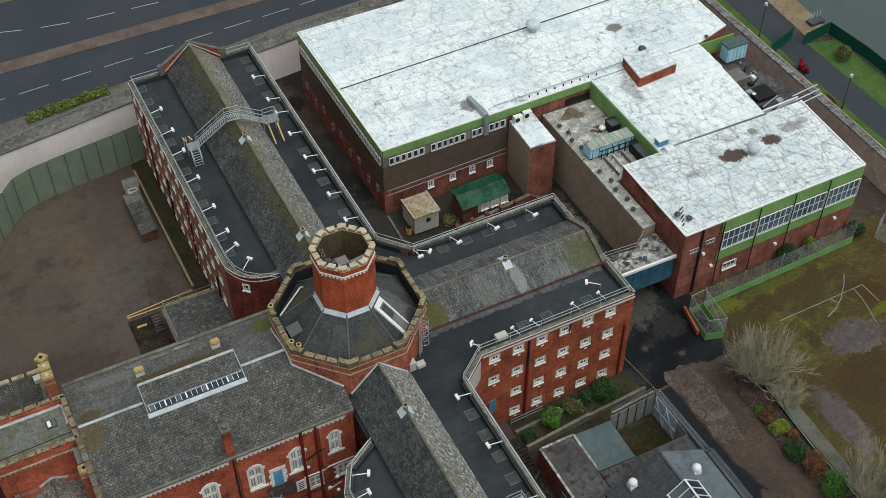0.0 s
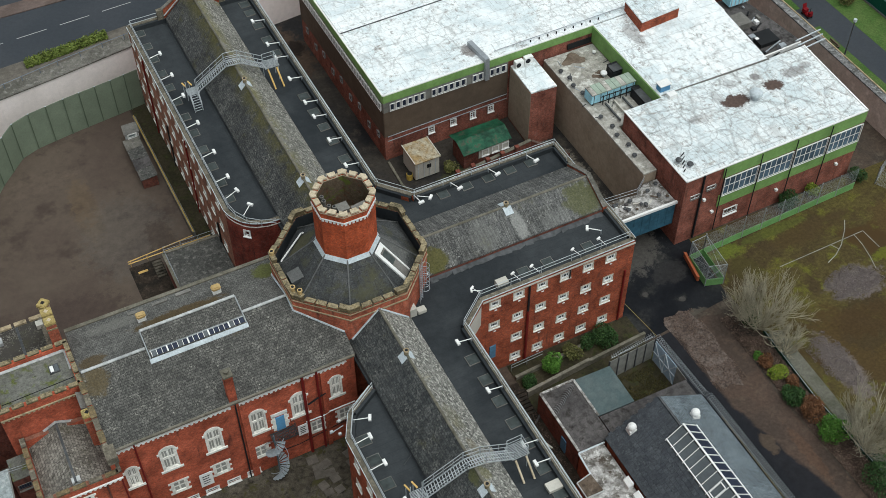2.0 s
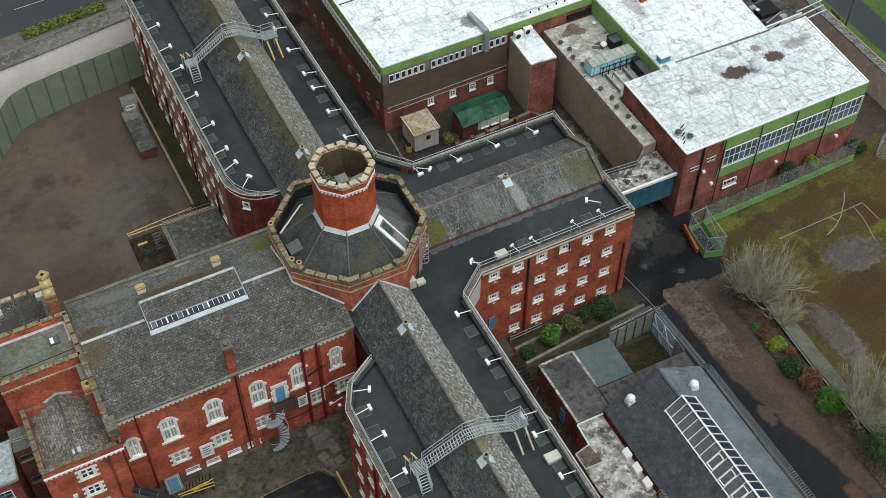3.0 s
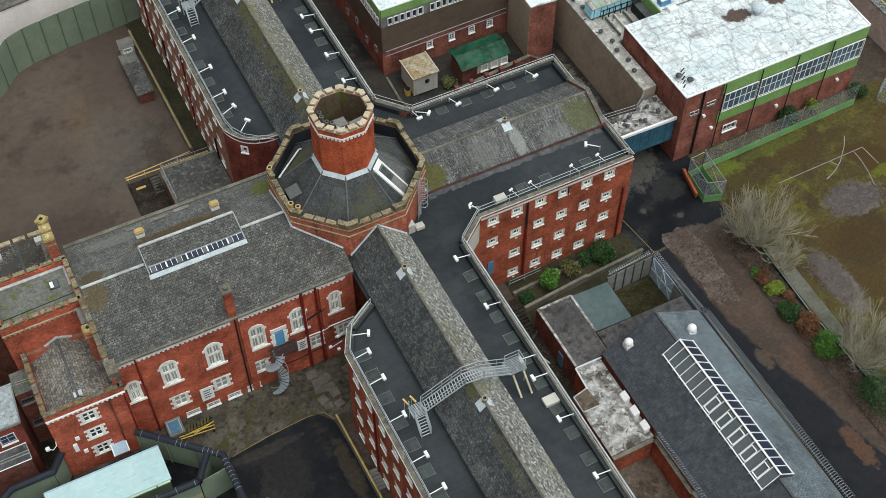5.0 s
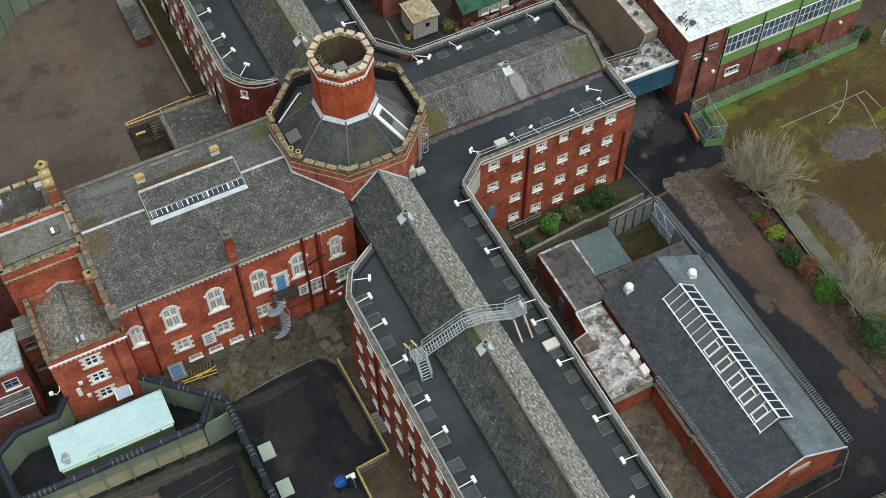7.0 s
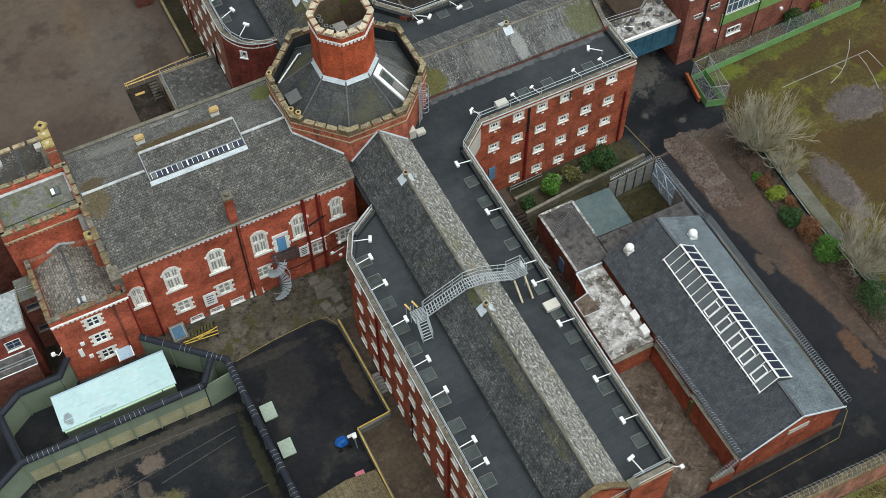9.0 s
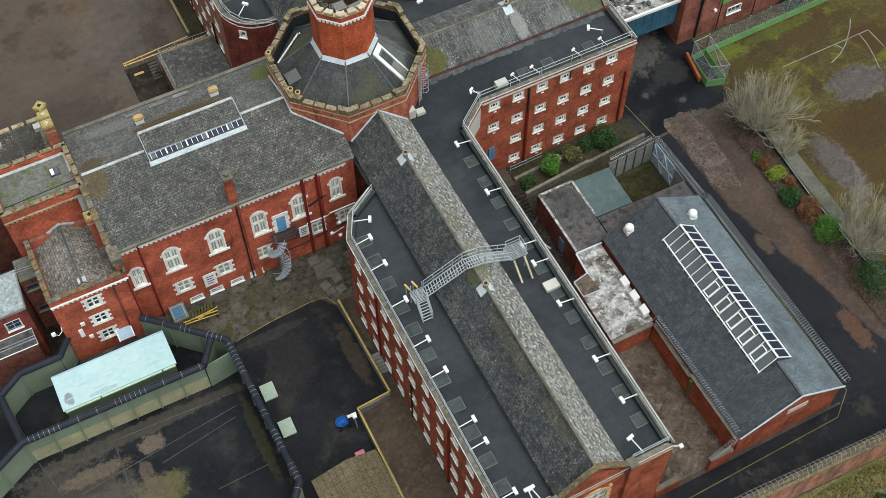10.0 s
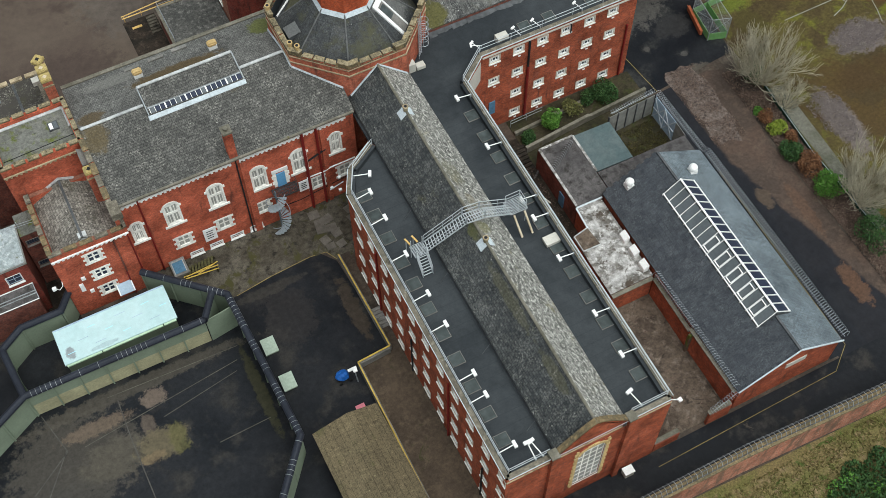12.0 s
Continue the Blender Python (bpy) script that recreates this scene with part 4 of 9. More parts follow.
def roof_level(x, y):
    """Height of the slope that meets the tower at a place, or 0 above a flat roof."""
    levels = [0.0]
    if x < 21.0:
        levels.append(14.3 - abs(y - 65.4) * 2.3 / 6.75)
    if abs(x - 24.1) < 2.95 and y < CY:
        levels.append(14.6 - abs(x - 24.1) * 3.0 / 2.95)
    if abs(x - 24.35) < 3.1 and y > CY:
        levels.append(14.6 - abs(x - 24.35) * 3.0 / 3.1)
    if abs(y - 67.1) < 3.2 and x > CX:
        levels.append(13.08 - abs(y - 67.1) * 1.48 / 3.2)
    return max(levels)


for k in range(8):
    a, b = [Vector(octagon(TR + 0.04)[j % 8]) for j in (k, k + 1)]
    run = []
    for j in range(25):
        p = a.lerp(b, j / 24)
        z = roof_level(p.x, p.y)
        if run and (z == 0 or abs(z - run[-1][2]) > 0.6):
            if len(run) > 2:
                part("lead_flashing", tube(bmesh.new(), run, 0.1, 5), FLASHING, tower, "pale lead flashing")
            run = []
        if z:
            run.append((p.x, p.y, z + 0.06))
    if len(run) > 2:
        part("lead_flashing", tube(bmesh.new(), run, 0.1, 5), FLASHING, tower, "pale lead flashing")
LR, LT = 2.45, 22.55
for k in range(8):
    a, b = octagon(LR)[k], octagon(LR)[(k + 1) % 8]
    part("lantern_wall", ring_piece(LR, LR - 0.28, k, 0, 1, 16.6, LT), BRICK_TOWER, tower)
    f0, f1 = octagon(LR + 0.25)[k], octagon(LR + 0.25)[(k + 1) % 8]
    part("lead_flashing", slab(bmesh.new(), [(*f0, 17.12), (*f1, 17.12), (*b, 17.5), (*a, 17.5)], 0.06), FLASHING, tower)
    part("coping", ring_piece(LR + 0.06, LR - 0.34, k, 0, 1, LT + 0.002, LT + 0.1), PALE_STONE, tower)
    for g0, g1 in ((0.0, 0.2), (0.33, 0.67), (0.8, 1.0)):
        m = part("merlon", ring_piece(LR + 0.05, LR - 0.32, k, g0, g1, LT + 0.102, LT + 0.24), BRICK_TOWER, tower)
        part("merlon_cap", ring_piece(LR + 0.12, LR - 0.36, k, g0, g1, LT + 0.242, LT + 0.4), PALE_STONE, m)
    part("lantern_lining", ring_piece(LR - 0.285, LR - 0.33, k, 0, 1, 19.1, LT - 0.002), MOSS_LINING, tower, "dark mossy inner face of the lantern")
    part("dentil_band", ring_piece(LR + 0.07, LR + 0.002, k, 0, 1, 21.86, 21.98), WHITE, tower)
    run = (Vector(b) - Vector(a)).length
    for j in range(6):
        p, q = on_wall(a, b, 0.06 + j * run / 6, 0.06), on_wall(a, b, 0.06 + j * run / 6 + 0.2, 0.06)
        part("dentil", wall_bm(bmesh.new(), tuple(p), tuple(q), 21.64, 21.858, 0.055), WHITE, tower)
part("lantern_floor", prism(bmesh.new(), octagon(LR - 0.34), 19.0, 19.2), MOSS_LINING, tower)

# ---- the hall ----
hall = thing("hall", 10, 65.5, 0, "orange-red brick hall with arched windows and a slate roof", "hall")
HF, HB, HE = 58.9, 72.1, 12.0
# The north back wall takes the darker plum brick, the others orange-red.
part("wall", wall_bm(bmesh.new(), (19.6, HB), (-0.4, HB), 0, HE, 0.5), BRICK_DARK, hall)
part("wall", wall_bm(bmesh.new(), (-0.4, HB), (-0.4, HF), 0, HE, 0.5), BRICK_HALL, hall)
part("roof_slope", slab(bmesh.new(), [(-0.4, HF - 0.25, HE), (21.0, HF - 0.25, HE), (21.0, 65.4, 14.3), (-0.4, 65.4, 14.3)], 0.15), SLATE_HALL, hall)
part("roof_slope", slab(bmesh.new(), [(-0.4, 65.4, 14.3), (21.0, 65.4, 14.3), (21.0, HB + 0.1, HE), (-0.4, HB + 0.1, HE)], 0.15), SLATE_BACK, hall)

# ---- the white-roofed block ----
block = thing("workshop_block", 60, 85, 0, "brown and green clad brick block with white-coated flat roofs", "building")
WZ = 9.4


def flat_block(parent, poly, z, roof_m, wall_m, name="flat_roof"):
    for a, b in zip(poly, poly[1:] + poly[:1]):
        part("wall", wall_bm(bmesh.new(), a, b, 0, z - 0.05, 0.35), wall_m, parent)
    part(name, prism(bmesh.new(), poly, z - 0.05, z + 0.12), roof_m, parent)


flat_block(block, [(38.1, 90.1), (64.4, 90.3), (79.6, 90.6), (84.2, 92.0), (84.2, 114.0), (38.1, 114.0)], WZ, WHITE_ROOF, BRICK_BLOCK)
flat_block(block, [(64.4, 76.6), (78.2, 76.6), (79.2, 88.4), (79.2, 90.5), (64.4, 90.2)], WZ - 0.1, WHITE_ROOF, BRICK_BLOCK)
flat_block(block, [(59.6, 64.9), (82.5, 65.1), (83.2, 76.7), (59.8, 76.6)], WZ - 0.2, WHITE_ROOF, BRICK_BLOCK)
flat_block(block, [(57.9, 69.6), (59.5, 69.6), (59.5, 76.9), (64.3, 76.9), (64.3, 90.0), (57.9, 90.0)], 6.9, LOW_ROOF, TAN)
flat_block(block, [(53.4, 85.0), (56.5, 84.8), (56.6, 90.0), (53.6, 90.0)], 7.7, WHITE_ROOF, BRICK_BLOCK)
flat_block(block, [(68.4, 86.8), (73.6, 87.2), (73.8, 90.9), (68.8, 90.9)], 10.7, WHITE_ROOF, BRICK)

# ---- low buildings to the east ----
shed = thing("long_shed", 44.2, 35, 0, "long brick shed with slate roof and ridge skylight", "shed")
part("wall", wall_bm(bmesh.new(), (39.1, 24.5), (49.0, 24.5), 0, 3.7, 0.35), BRICK, shed)
part("wall", wall_bm(bmesh.new(), (49.0, 24.5), (49.0, 45.8), 0, 3.7, 0.35), BRICK, shed)
part("wall", wall_bm(bmesh.new(), (49.0, 45.8), (39.1, 45.8), 0, 3.7, 0.35), BRICK, shed)
part("wall", wall_bm(bmesh.new(), (39.1, 45.8), (39.1, 24.5), 0, 3.7, 0.35), BRICK, shed)
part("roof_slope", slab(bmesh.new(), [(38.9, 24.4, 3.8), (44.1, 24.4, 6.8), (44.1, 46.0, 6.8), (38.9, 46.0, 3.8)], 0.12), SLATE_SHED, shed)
part("roof_slope", slab(bmesh.new(), [(44.1, 24.4, 6.8), (49.2, 24.4, 3.8), (49.2, 46.0, 3.8), (44.1, 46.0, 6.8)], 0.12), SLATE_SHED_LIT, shed)
for a, b, za, zb in (((39.1, 24.5), (44.1, 24.5), 3.7, 6.65), ((44.1, 24.5), (49.0, 24.5), 6.65, 3.7)):
    part("gable", prism(bmesh.new(), [a, b, (b[0], 24.8), (a[0], 24.8)], 3.6, 0, [za, zb, zb, za]), BRICK, shed)

# ---- perimeter walls ----
def perimeter(name, pts, z, thick, material, label, cap=None, cap_w=None):
    root = thing(name, *pts[0], 0, label, "perimeter wall", kind="structure")
    for a, b in zip(pts, pts[1:]):
        part("wall_length", wall_bm(bmesh.new(), a, b, 0, z, thick), material, root)
        w = cap_w or thick + 0.2
        n = Vector((-(b[1] - a[1]), b[0] - a[0])).normalized() * (thick / 2)
        part("wall_cap", bar(bmesh.new(), (a[0] + n.x, a[1] + n.y, z + 0.08), (b[0] + n.x, b[1] + n.y, z + 0.08), w, 0.16), cap or COPING, root)
    return root


perimeter("wall_north", [(-60, 90), (-30, 104.0), (-8, 111.2), (1.7, 113.6), (8.3, 114.5), (17.4, 116.0), (33.3, 118.2), (60, 121.0), (89.0, 124)], 5.0, 1.9, PINK, "tall pinkish rendered perimeter wall with broad grey cap", WALL_CAP)
BROWN_PINK = earth("brown_pink_render", [(0.6, 0.49, 0.42), (0.51, 0.41, 0.35), (0.66, 0.55, 0.48)], 0.25, 2, 0.2)
BARBED = earth("weathered_grey_capping", [(0.2, 0.2, 0.195), (0.09, 0.09, 0.085), (0.3, 0.3, 0.29)], 0.9, 4, 0.5, spots=(0.06, 0.055, 0.05), spot_at=0.58, spot_scale=1.2)
perimeter("wall_east", [(90.3, 124), (90.3, 86), (90.0, 60), (90.0, -20)], 4.0, 1.05, BROWN_PINK, "tall brown-pink rendered perimeter wall with mottled grey capping", BARBED, 1.1)
perimeter("wall_south", [(-60, 19.6), (29.4, 19.5), (36.8, 19.4), (49.3, 18.8), (90, 16.8)], 4.2, 0.6, BRICK_OLD, "tall weathered red-brick perimeter wall with mossy coping", MERLON)

# ---- more materials ----
TEAL = earth("pale_teal_sheet", [(0.41, 0.56, 0.56), (0.46, 0.6, 0.6)], 0.25, 2.0, 0.09, (0.4, 0.6), spots=(0.29, 0.38, 0.4), spot_at=0.67, spot_scale=0.55, places=((-8.4, 52.9, 0.45, 0.7, (0.2, 0.2, 0.21), 0.75), (-5.5, 52.4, 1.4, 0.25, (0.26, 0.33, 0.35), 0.5)))
HATCH_BLUE = plain("dull_blue_hatch_paint", (0.09, 0.19, 0.29), 0.5, 0.0, 0.25)
TARP_OLIVE = plain("dark_olive_mesh", (0.075, 0.07, 0.03), 0.7, 0.0, 0.4)
BLUE = plain("blue_paint", (0.12, 0.3, 0.5), 0.5)
TEAL_DARK = plain("faded_petrol_blue_cladding", (0.04, 0.105, 0.15), 0.5, 0.0, 0.25, 2.0, (0.3, 0.34, 0.34), 0.66)
SKYBLUE = plain("pale_blue_sheet", (0.4, 0.73, 0.85), 0.5, 0.0, 0.15)
TARP = plain("dark_green_tarpaulin", (0.016, 0.085, 0.045), 0.35, 0.0, 0.6, 1.3, (0.06, 0.06, 0.04), 0.5)
CREAM = plain("cream_cabin_panel", (0.5, 0.48, 0.42), 0.6, 0.0, 0.1)
RUST_TOP = earth("mossy_cabin_roof", [(0.3, 0.21, 0.1), (0.4, 0.36, 0.27), (0.17, 0.115, 0.05)], 0.7, 3, 0.4)
ROOFLIGHT = plain("dull_plastic_rooflight", (0.058, 0.068, 0.066), 0.35, 0.0, 0.25, 2.0)
PIPE_BLACK = plain("black_barrier_tube", (0.022, 0.025, 0.033), 0.38, 0.0, 0.2)
RAIL_BLUE = plain("dull_blue_grey_rail", (0.15, 0.175, 0.205), 0.5, 0.1, 0.2)
PANEL_SAND = plain("sand_concrete_panel", (0.33, 0.31, 0.19), 0.8, 0.0, 0.2)
RUST_RED = plain("dark_red_paint", (0.16, 0.018, 0.015), 0.55)
DARK_GREEN = plain("dark_green_fence", (0.01, 0.075, 0.05), 0.6)
ORANGE = plain("faded_orange_paint", (0.35, 0.1, 0.045), 0.6)
SHED_ROOF = slating("brown_mossy_corrugated_roof", (0.105, 0.084, 0.05), (0.125, 0.1, 0.058), (0.17, 0.15, 0.085), 0.68, (0.085, 0.085, 0.032), 0.6, size=(9.0, 0.55), streaks=0.25, big=0.3)
CAR_RED = plain("red_enamel", (0.17, 0.01, 0.014), 0.25)
RUBBER = plain("black_rubber", (0.015, 0.015, 0.015), 0.8)
TWIG = plain("pale_olive_twig", (0.37, 0.34, 0.25), 0.85, 0.0, 0.3)
BARK = plain("pale_grey_bark", (0.44, 0.4, 0.3), 0.85, 0.0, 0.25)
MOSS_ROOF = earth("green_mossy_flat_roof", [(0.11, 0.112, 0.095), (0.15, 0.148, 0.13), (0.1, 0.115, 0.03)], 0.4, 3, 0.5, spots=(0.055, 0.055, 0.05), spot_at=0.6, spot_scale=0.8)
SPECKLED_ROOF = earth("dark_speckled_roof", [(0.06, 0.06, 0.055), (0.09, 0.088, 0.08), (0.16, 0.155, 0.14)], 0.8, 5, 0.6)
GREEN_ROOF = earth("grey_green_sheet_roof", [(0.075, 0.105, 0.107), (0.1, 0.127, 0.127)], 0.3, 2, 0.2)
# Opaque pale grey panes for the hall and the south wing's tall window.
PANE_PALE = plain("pale_grey_pane", (0.33, 0.33, 0.3), 0.2, 0.0, 0.25)
PANE_BLUE = plain("blue_grey_glass", (0.085, 0.13, 0.17), 0.12, 0.0, 0.4, 0.8)
EDGE_GREEN = plain("dark_green_edging", (0.014, 0.05, 0.032), 0.6)
PANE_A = plain("grey_wired_glass", (0.11, 0.124, 0.13), 0.15, 0.0, 0.15)
PANE_B = plain("dark_wired_glass", (0.03, 0.037, 0.06), 0.12, 0.0, 0.15)
PANEL_GREY = plain("dull_grey_sheet", (0.2, 0.2, 0.18), 0.6, 0.0, 0.2, 2.0, (0.12, 0.1, 0.07))
PANEL_BLUE = plain("pale_blue_grey_sheet", (0.33, 0.42, 0.5), 0.5, 0.0, 0.12)
PALE_SHEET = plain("pale_green_sheet", (0.3, 0.36, 0.29), 0.5, 0.0, 0.15)
LEAF_PALE = plain("pale_green_gutter", (0.45, 0.6, 0.42), 0.5)
STRUT = plain("ochre_timber", (0.6, 0.4, 0.14), 0.7, 0.0, 0.2)
BLUE_TARP = plain("crumpled_blue_tarpaulin", (0.02, 0.1, 0.35), 0.45, 0.0, 0.3)
PINKISH = plain("faded_pink_plastic", (0.6, 0.2, 0.24), 0.5)
PITCH_LINE = plain("worn_pale_pitch_line", (0.24, 0.235, 0.2), 0.8, 0.0, 0.3)
FAINT = plain("nearly_worn_off_paint", (0.085, 0.08, 0.064), 0.8, 0.0, 0.3)
GREEN_DULL = plain("dull_green_board", (0.17, 0.34, 0.12), 0.6, 0.0, 0.2)
STAINED = earth("stained_concrete_apron", [(0.06, 0.052, 0.038), (0.095, 0.085, 0.066), (0.028, 0.025, 0.02)], 0.35, 2, 0.55, spots=(0.055, 0.052, 0.02), spot_at=0.54, spot_scale=0.5)
COURT = earth("stained_brown_concrete", [(0.12, 0.092, 0.068), (0.07, 0.053, 0.04), (0.17, 0.137, 0.108)], 0.4, 2.5, 0.55, spots=(0.035, 0.028, 0.022), spot_at=0.58, spot_scale=0.6)
BED = earth("leaf_littered_bed", [(0.1, 0.068, 0.053), (0.07, 0.05, 0.037), (0.14, 0.105, 0.08)], 0.4, 5, 0.45)


def leaves(name, a, b):
    n = Nodes(name, 0.6)
    rnd = n.geo.outputs["Random Per Island"]
    c = n.mix(rnd, a, b)
    return n.done(n.scaled(c, n.wander(n.noise(1.2), 0.5)))


LEAF = leaves("bright_leaves", (0.05, 0.13, 0.02), (0.1, 0.2, 0.035))
LEAF_LITTER = leaves("dead_brown_leaves", (0.07, 0.045, 0.035), (0.16, 0.115, 0.088))
LEAF_STONE = leaves("mauve_grey_stones", (0.1, 0.08, 0.08), (0.19, 0.16, 0.155))
LEAF_MOSS = leaves("dark_court_moss", (0.03, 0.028, 0.012), (0.085, 0.072, 0.022))
LEAF_STRAW = leaves("straw_and_green_grass", (0.17, 0.125, 0.06), (0.1, 0.115, 0.03))
LEAF_DARK = leaves("dark_leaves", (0.02, 0.05, 0.016), (0.045, 0.085, 0.025))
LEAF_OLIVE = leaves("olive_leaves", (0.09, 0.1, 0.03), (0.15, 0.14, 0.055))
LEAF_HEDGE = leaves("fresh_hedge_leaves", (0.09, 0.13, 0.025), (0.17, 0.2, 0.05))
LEAF_RUST = leaves("rusty_leaves", (0.11, 0.05, 0.025), (0.17, 0.085, 0.04))
LEAF_YELLOW = leaves("yellow_green_leaves", (0.12, 0.18, 0.02), (0.22, 0.25, 0.04))


# ---- hall: windows, corbels, pipes, rooflight ----
FA, FB = (-0.4, HF), (20.95, HF)


def arch_kit(w, h):
    """A round-headed two-light window in a white stone surround."""
    kit, r = {}, w / 2
    bm = bmesh.new()
    spring = h / 2 - r
    for s in (-1, 1):
        box(bm, min(s * r, s * (r + 0.17)), -0.05, -h / 2 - 0.1, max(s * r, s * (r + 0.17)), 0.02, spring)
    for k in range(10):
        a0, a1 = math.pi * k / 10, math.pi * (k + 1) / 10
        q = [(math.cos(a) * d, math.sin(a) * d + spring) for a, d in ((a0, r), (a0, r + 0.22), (a1, r + 0.22), (a1, r))]
        f = [[bm.verts.new((x, y, z)) for x, z in q] for y in (-0.06, 0.02)]
        bm.faces.new(f[0]), bm.faces.new(f[1][::-1])
        for i in range(4):
            bm.faces.new((f[0][i], f[0][(i + 1) % 4], f[1][(i + 1) % 4], f[1][i]))
    for s in (-1, 1):
        box(bm, min(s * (r + 0.1), s * (r + 0.34)), -0.07, spring - 0.16, max(s * (r + 0.1), s * (r + 0.34)), 0.02, spring + 0.12)
    kit["surround"] = mesh_of("window_surround", bm, TRIM)
    bm = bmesh.new()
    for s in (-1, 1):
        for k in range(6):
            a0, a1 = math.pi / 2 * k / 6, math.pi / 2 * (k + 1) / 6
            q = [(s * r * math.cos(a0), spring + r * math.sin(a0)), (s * r, spring + r * math.sin(a0)), (s * r, spring + r * math.sin(a1)), (s * r * math.cos(a1), spring + r * math.sin(a1))]
            f = [[bm.verts.new((x, y, z)) for x, z in q] for y in (0.03, 0.1)]
            bm.faces.new(f[0]), bm.faces.new(f[1][::-1])
    box(bm, -0.09, 0.04, -h / 2, 0.09, 0.16, h / 2)
    box(bm, -r, 0.05, -0.14, r, 0.15, 0.14)
    box(bm, -r, 0.05, spring + 0.15, r, 0.15, h / 2)
    for s in (-1, 1):
        box(bm, min(s * r, s * (r - 0.1)), 0.06, -h / 2, max(s * r, s * (r - 0.1)), 0.14, spring)
        box(bm, s * r / 2 - 0.03, 0.08, -h / 2, s * r / 2 + 0.03, 0.13, spring)
    box(bm, -r, 0.06, -h / 2, r, 0.14, -h / 2 + 0.1)
    kit["sash"] = mesh_of("sash", bm, TRIM)
    kit["pane"] = mesh_of("pane", box(bmesh.new(), -r + 0.04, 0.115, -h / 2 + 0.04, r - 0.04, 0.125, h / 2 - 0.06), GLASS)
    bm = box(bmesh.new(), -r - 0.4, -0.16, -h / 2 - 0.28, r + 0.4, -0.052, -h / 2 - 0.04)
    box(bm, -r + 0.004, -0.05, -h / 2 - 0.1, r - 0.004, 0.058, -h / 2 + 0.06)
    kit["sill"] = mesh_of("sill", bm, TRIM)
    return kit


def quoin_kit(w, h, cols, rows):
    """A square window with toothed white quoins at its jambs."""
    kit = window_kit(w, h, cols, rows, 0.17, 0.15, frame_m=TRIM, rim=0.12)
    kit["sash"].materials[0] = TRIM
    bm = bmesh.new()
    bm.from_mesh(kit["surround"])
    steps = max(3, int(h / 0.3) | 1)
    for s in (-1, 1):
        for k in range(0, steps, 2):
            z = -h / 2 + h * k / (steps - 1) if steps > 1 else 0
            box(bm, min(s * (w / 2 + 0.165), s * (w / 2 + 0.36)), -0.035, z - 0.14, max(s * (w / 2 + 0.165), s * (w / 2 + 0.36)), 0.015, z + 0.14)
    bm.to_mesh(kit["surround"])
    bm.free()
    kit.pop("sill")
    return kit


ARCH, ARCH_NARROW, QUOIN, BASEMENT = arch_kit(1.15, 3.0), arch_kit(0.8, 2.6), quoin_kit(1.15, 1.55, 2, 2), window_kit(1.0, 0.42, 2, 1, 0.14)
upper = [(15.55, 7.85), (11.75, 7.75), (7.8, 7.75), (3.85, 7.7)]
narrow = [(19.05, 8.3), (0.65, 7.1)]
lower = [(16.9, 3.5), (19.6, 3.7), (11.5, 3.15), (7.8, 3.15), (4.0, 3.05)]
base = [(10.5, 0.55), (8.6, 0.5), (6.6, 0.45), (4.7, 0.45)]
for kit in (ARCH, ARCH_NARROW, QUOIN):
    kit["pane"].materials[0] = PANE_PALE
holes = [(x + 0.4 - 0.575, x + 0.4 + 0.575, z - 1.5, z + 1.5) for x, z in upper]
holes += [(x + 0.4 - 0.4, x + 0.4 + 0.4, z - 1.3, z + 1.3) for x, z in narrow]
holes += [(x + 0.4 - 0.575, x + 0.4 + 0.575, z - 0.775, z + 0.775) for x, z in lower]
holes += [(x + 0.4 - 0.5, x + 0.4 + 0.5, z - 0.21, z + 0.21) for x, z in base]
part("wall", wall_bm(bmesh.new(), FA, FB, -0.3, HE, 0.5, holes), BRICK_HALL, hall)
for spots, kit in ((upper, ARCH), (narrow, ARCH_NARROW), (lower, QUOIN), (base, BASEMENT)):
    for x, z in spots:
        put_window(kit, hall, wall_pose(FA, FB, x + 0.4, z))
bm = bmesh.new()
box(bm, -0.4, HF - 0.14, 11.2, 20.2, HF - 0.002, 11.32)
for k in range(50):
    x = -0.3 + k * 0.41
    box(bm, x, HF - 0.12, 11.0, x + 0.2, HF - 0.004, 11.2)
part("corbel_band", bm, WHITE, hall, "white painted corbel band below the eaves")
part("gutter", box(bmesh.new(), -0.4, HF - 0.42, HE - 0.12, 20.9, HF - 0.22, HE + 0.06), COPING, hall)
for x, m, w in ((10.15, DARK, 0.07), (16.1, RUST_RED, 0.15), (17.4, RUST_RED, 0.12), (1.5, RUST_RED, 0.08)):
    part("downpipe", tube(bmesh.new(), [(x, HF - 0.12, 0.0), (x, HF - 0.12, 11.7)], w, 8), m, hall)
part("pilaster", box(bmesh.new(), 10.4, HF - 0.22, 0, 11.0, HF - 0.003, 11.0), BRICK_HALL, hall)
part("pilaster", box(bmesh.new(), 17.7, HF - 0.2, 0, 18.1, HF - 0.003, 11.0), BRICK_HALL, hall)
stack = part("chimney", box(bmesh.new(), 9.75, HF - 0.15, 11.0, 10.45, HF + 0.6, 15.3), BRICK_HALL, hall)
part("chimney_cap", box(bmesh.new(), 9.68, HF - 0.22, 15.3, 10.52, HF + 0.67, 15.5), COPING, stack)
part("chimney_pot", tube(bmesh.new(), [(10.1, HF + 0.22, 15.5), (10.1, HF + 0.22, 15.75)], 0.24, 4), COPING, stack)
part("blue_panel_door", box(bmesh.new(), 13.25, HF - 0.1, 5.3, 14.05, HF - 0.004, 7.2), BLUE, hall, "bright blue panelled door in white quoins")
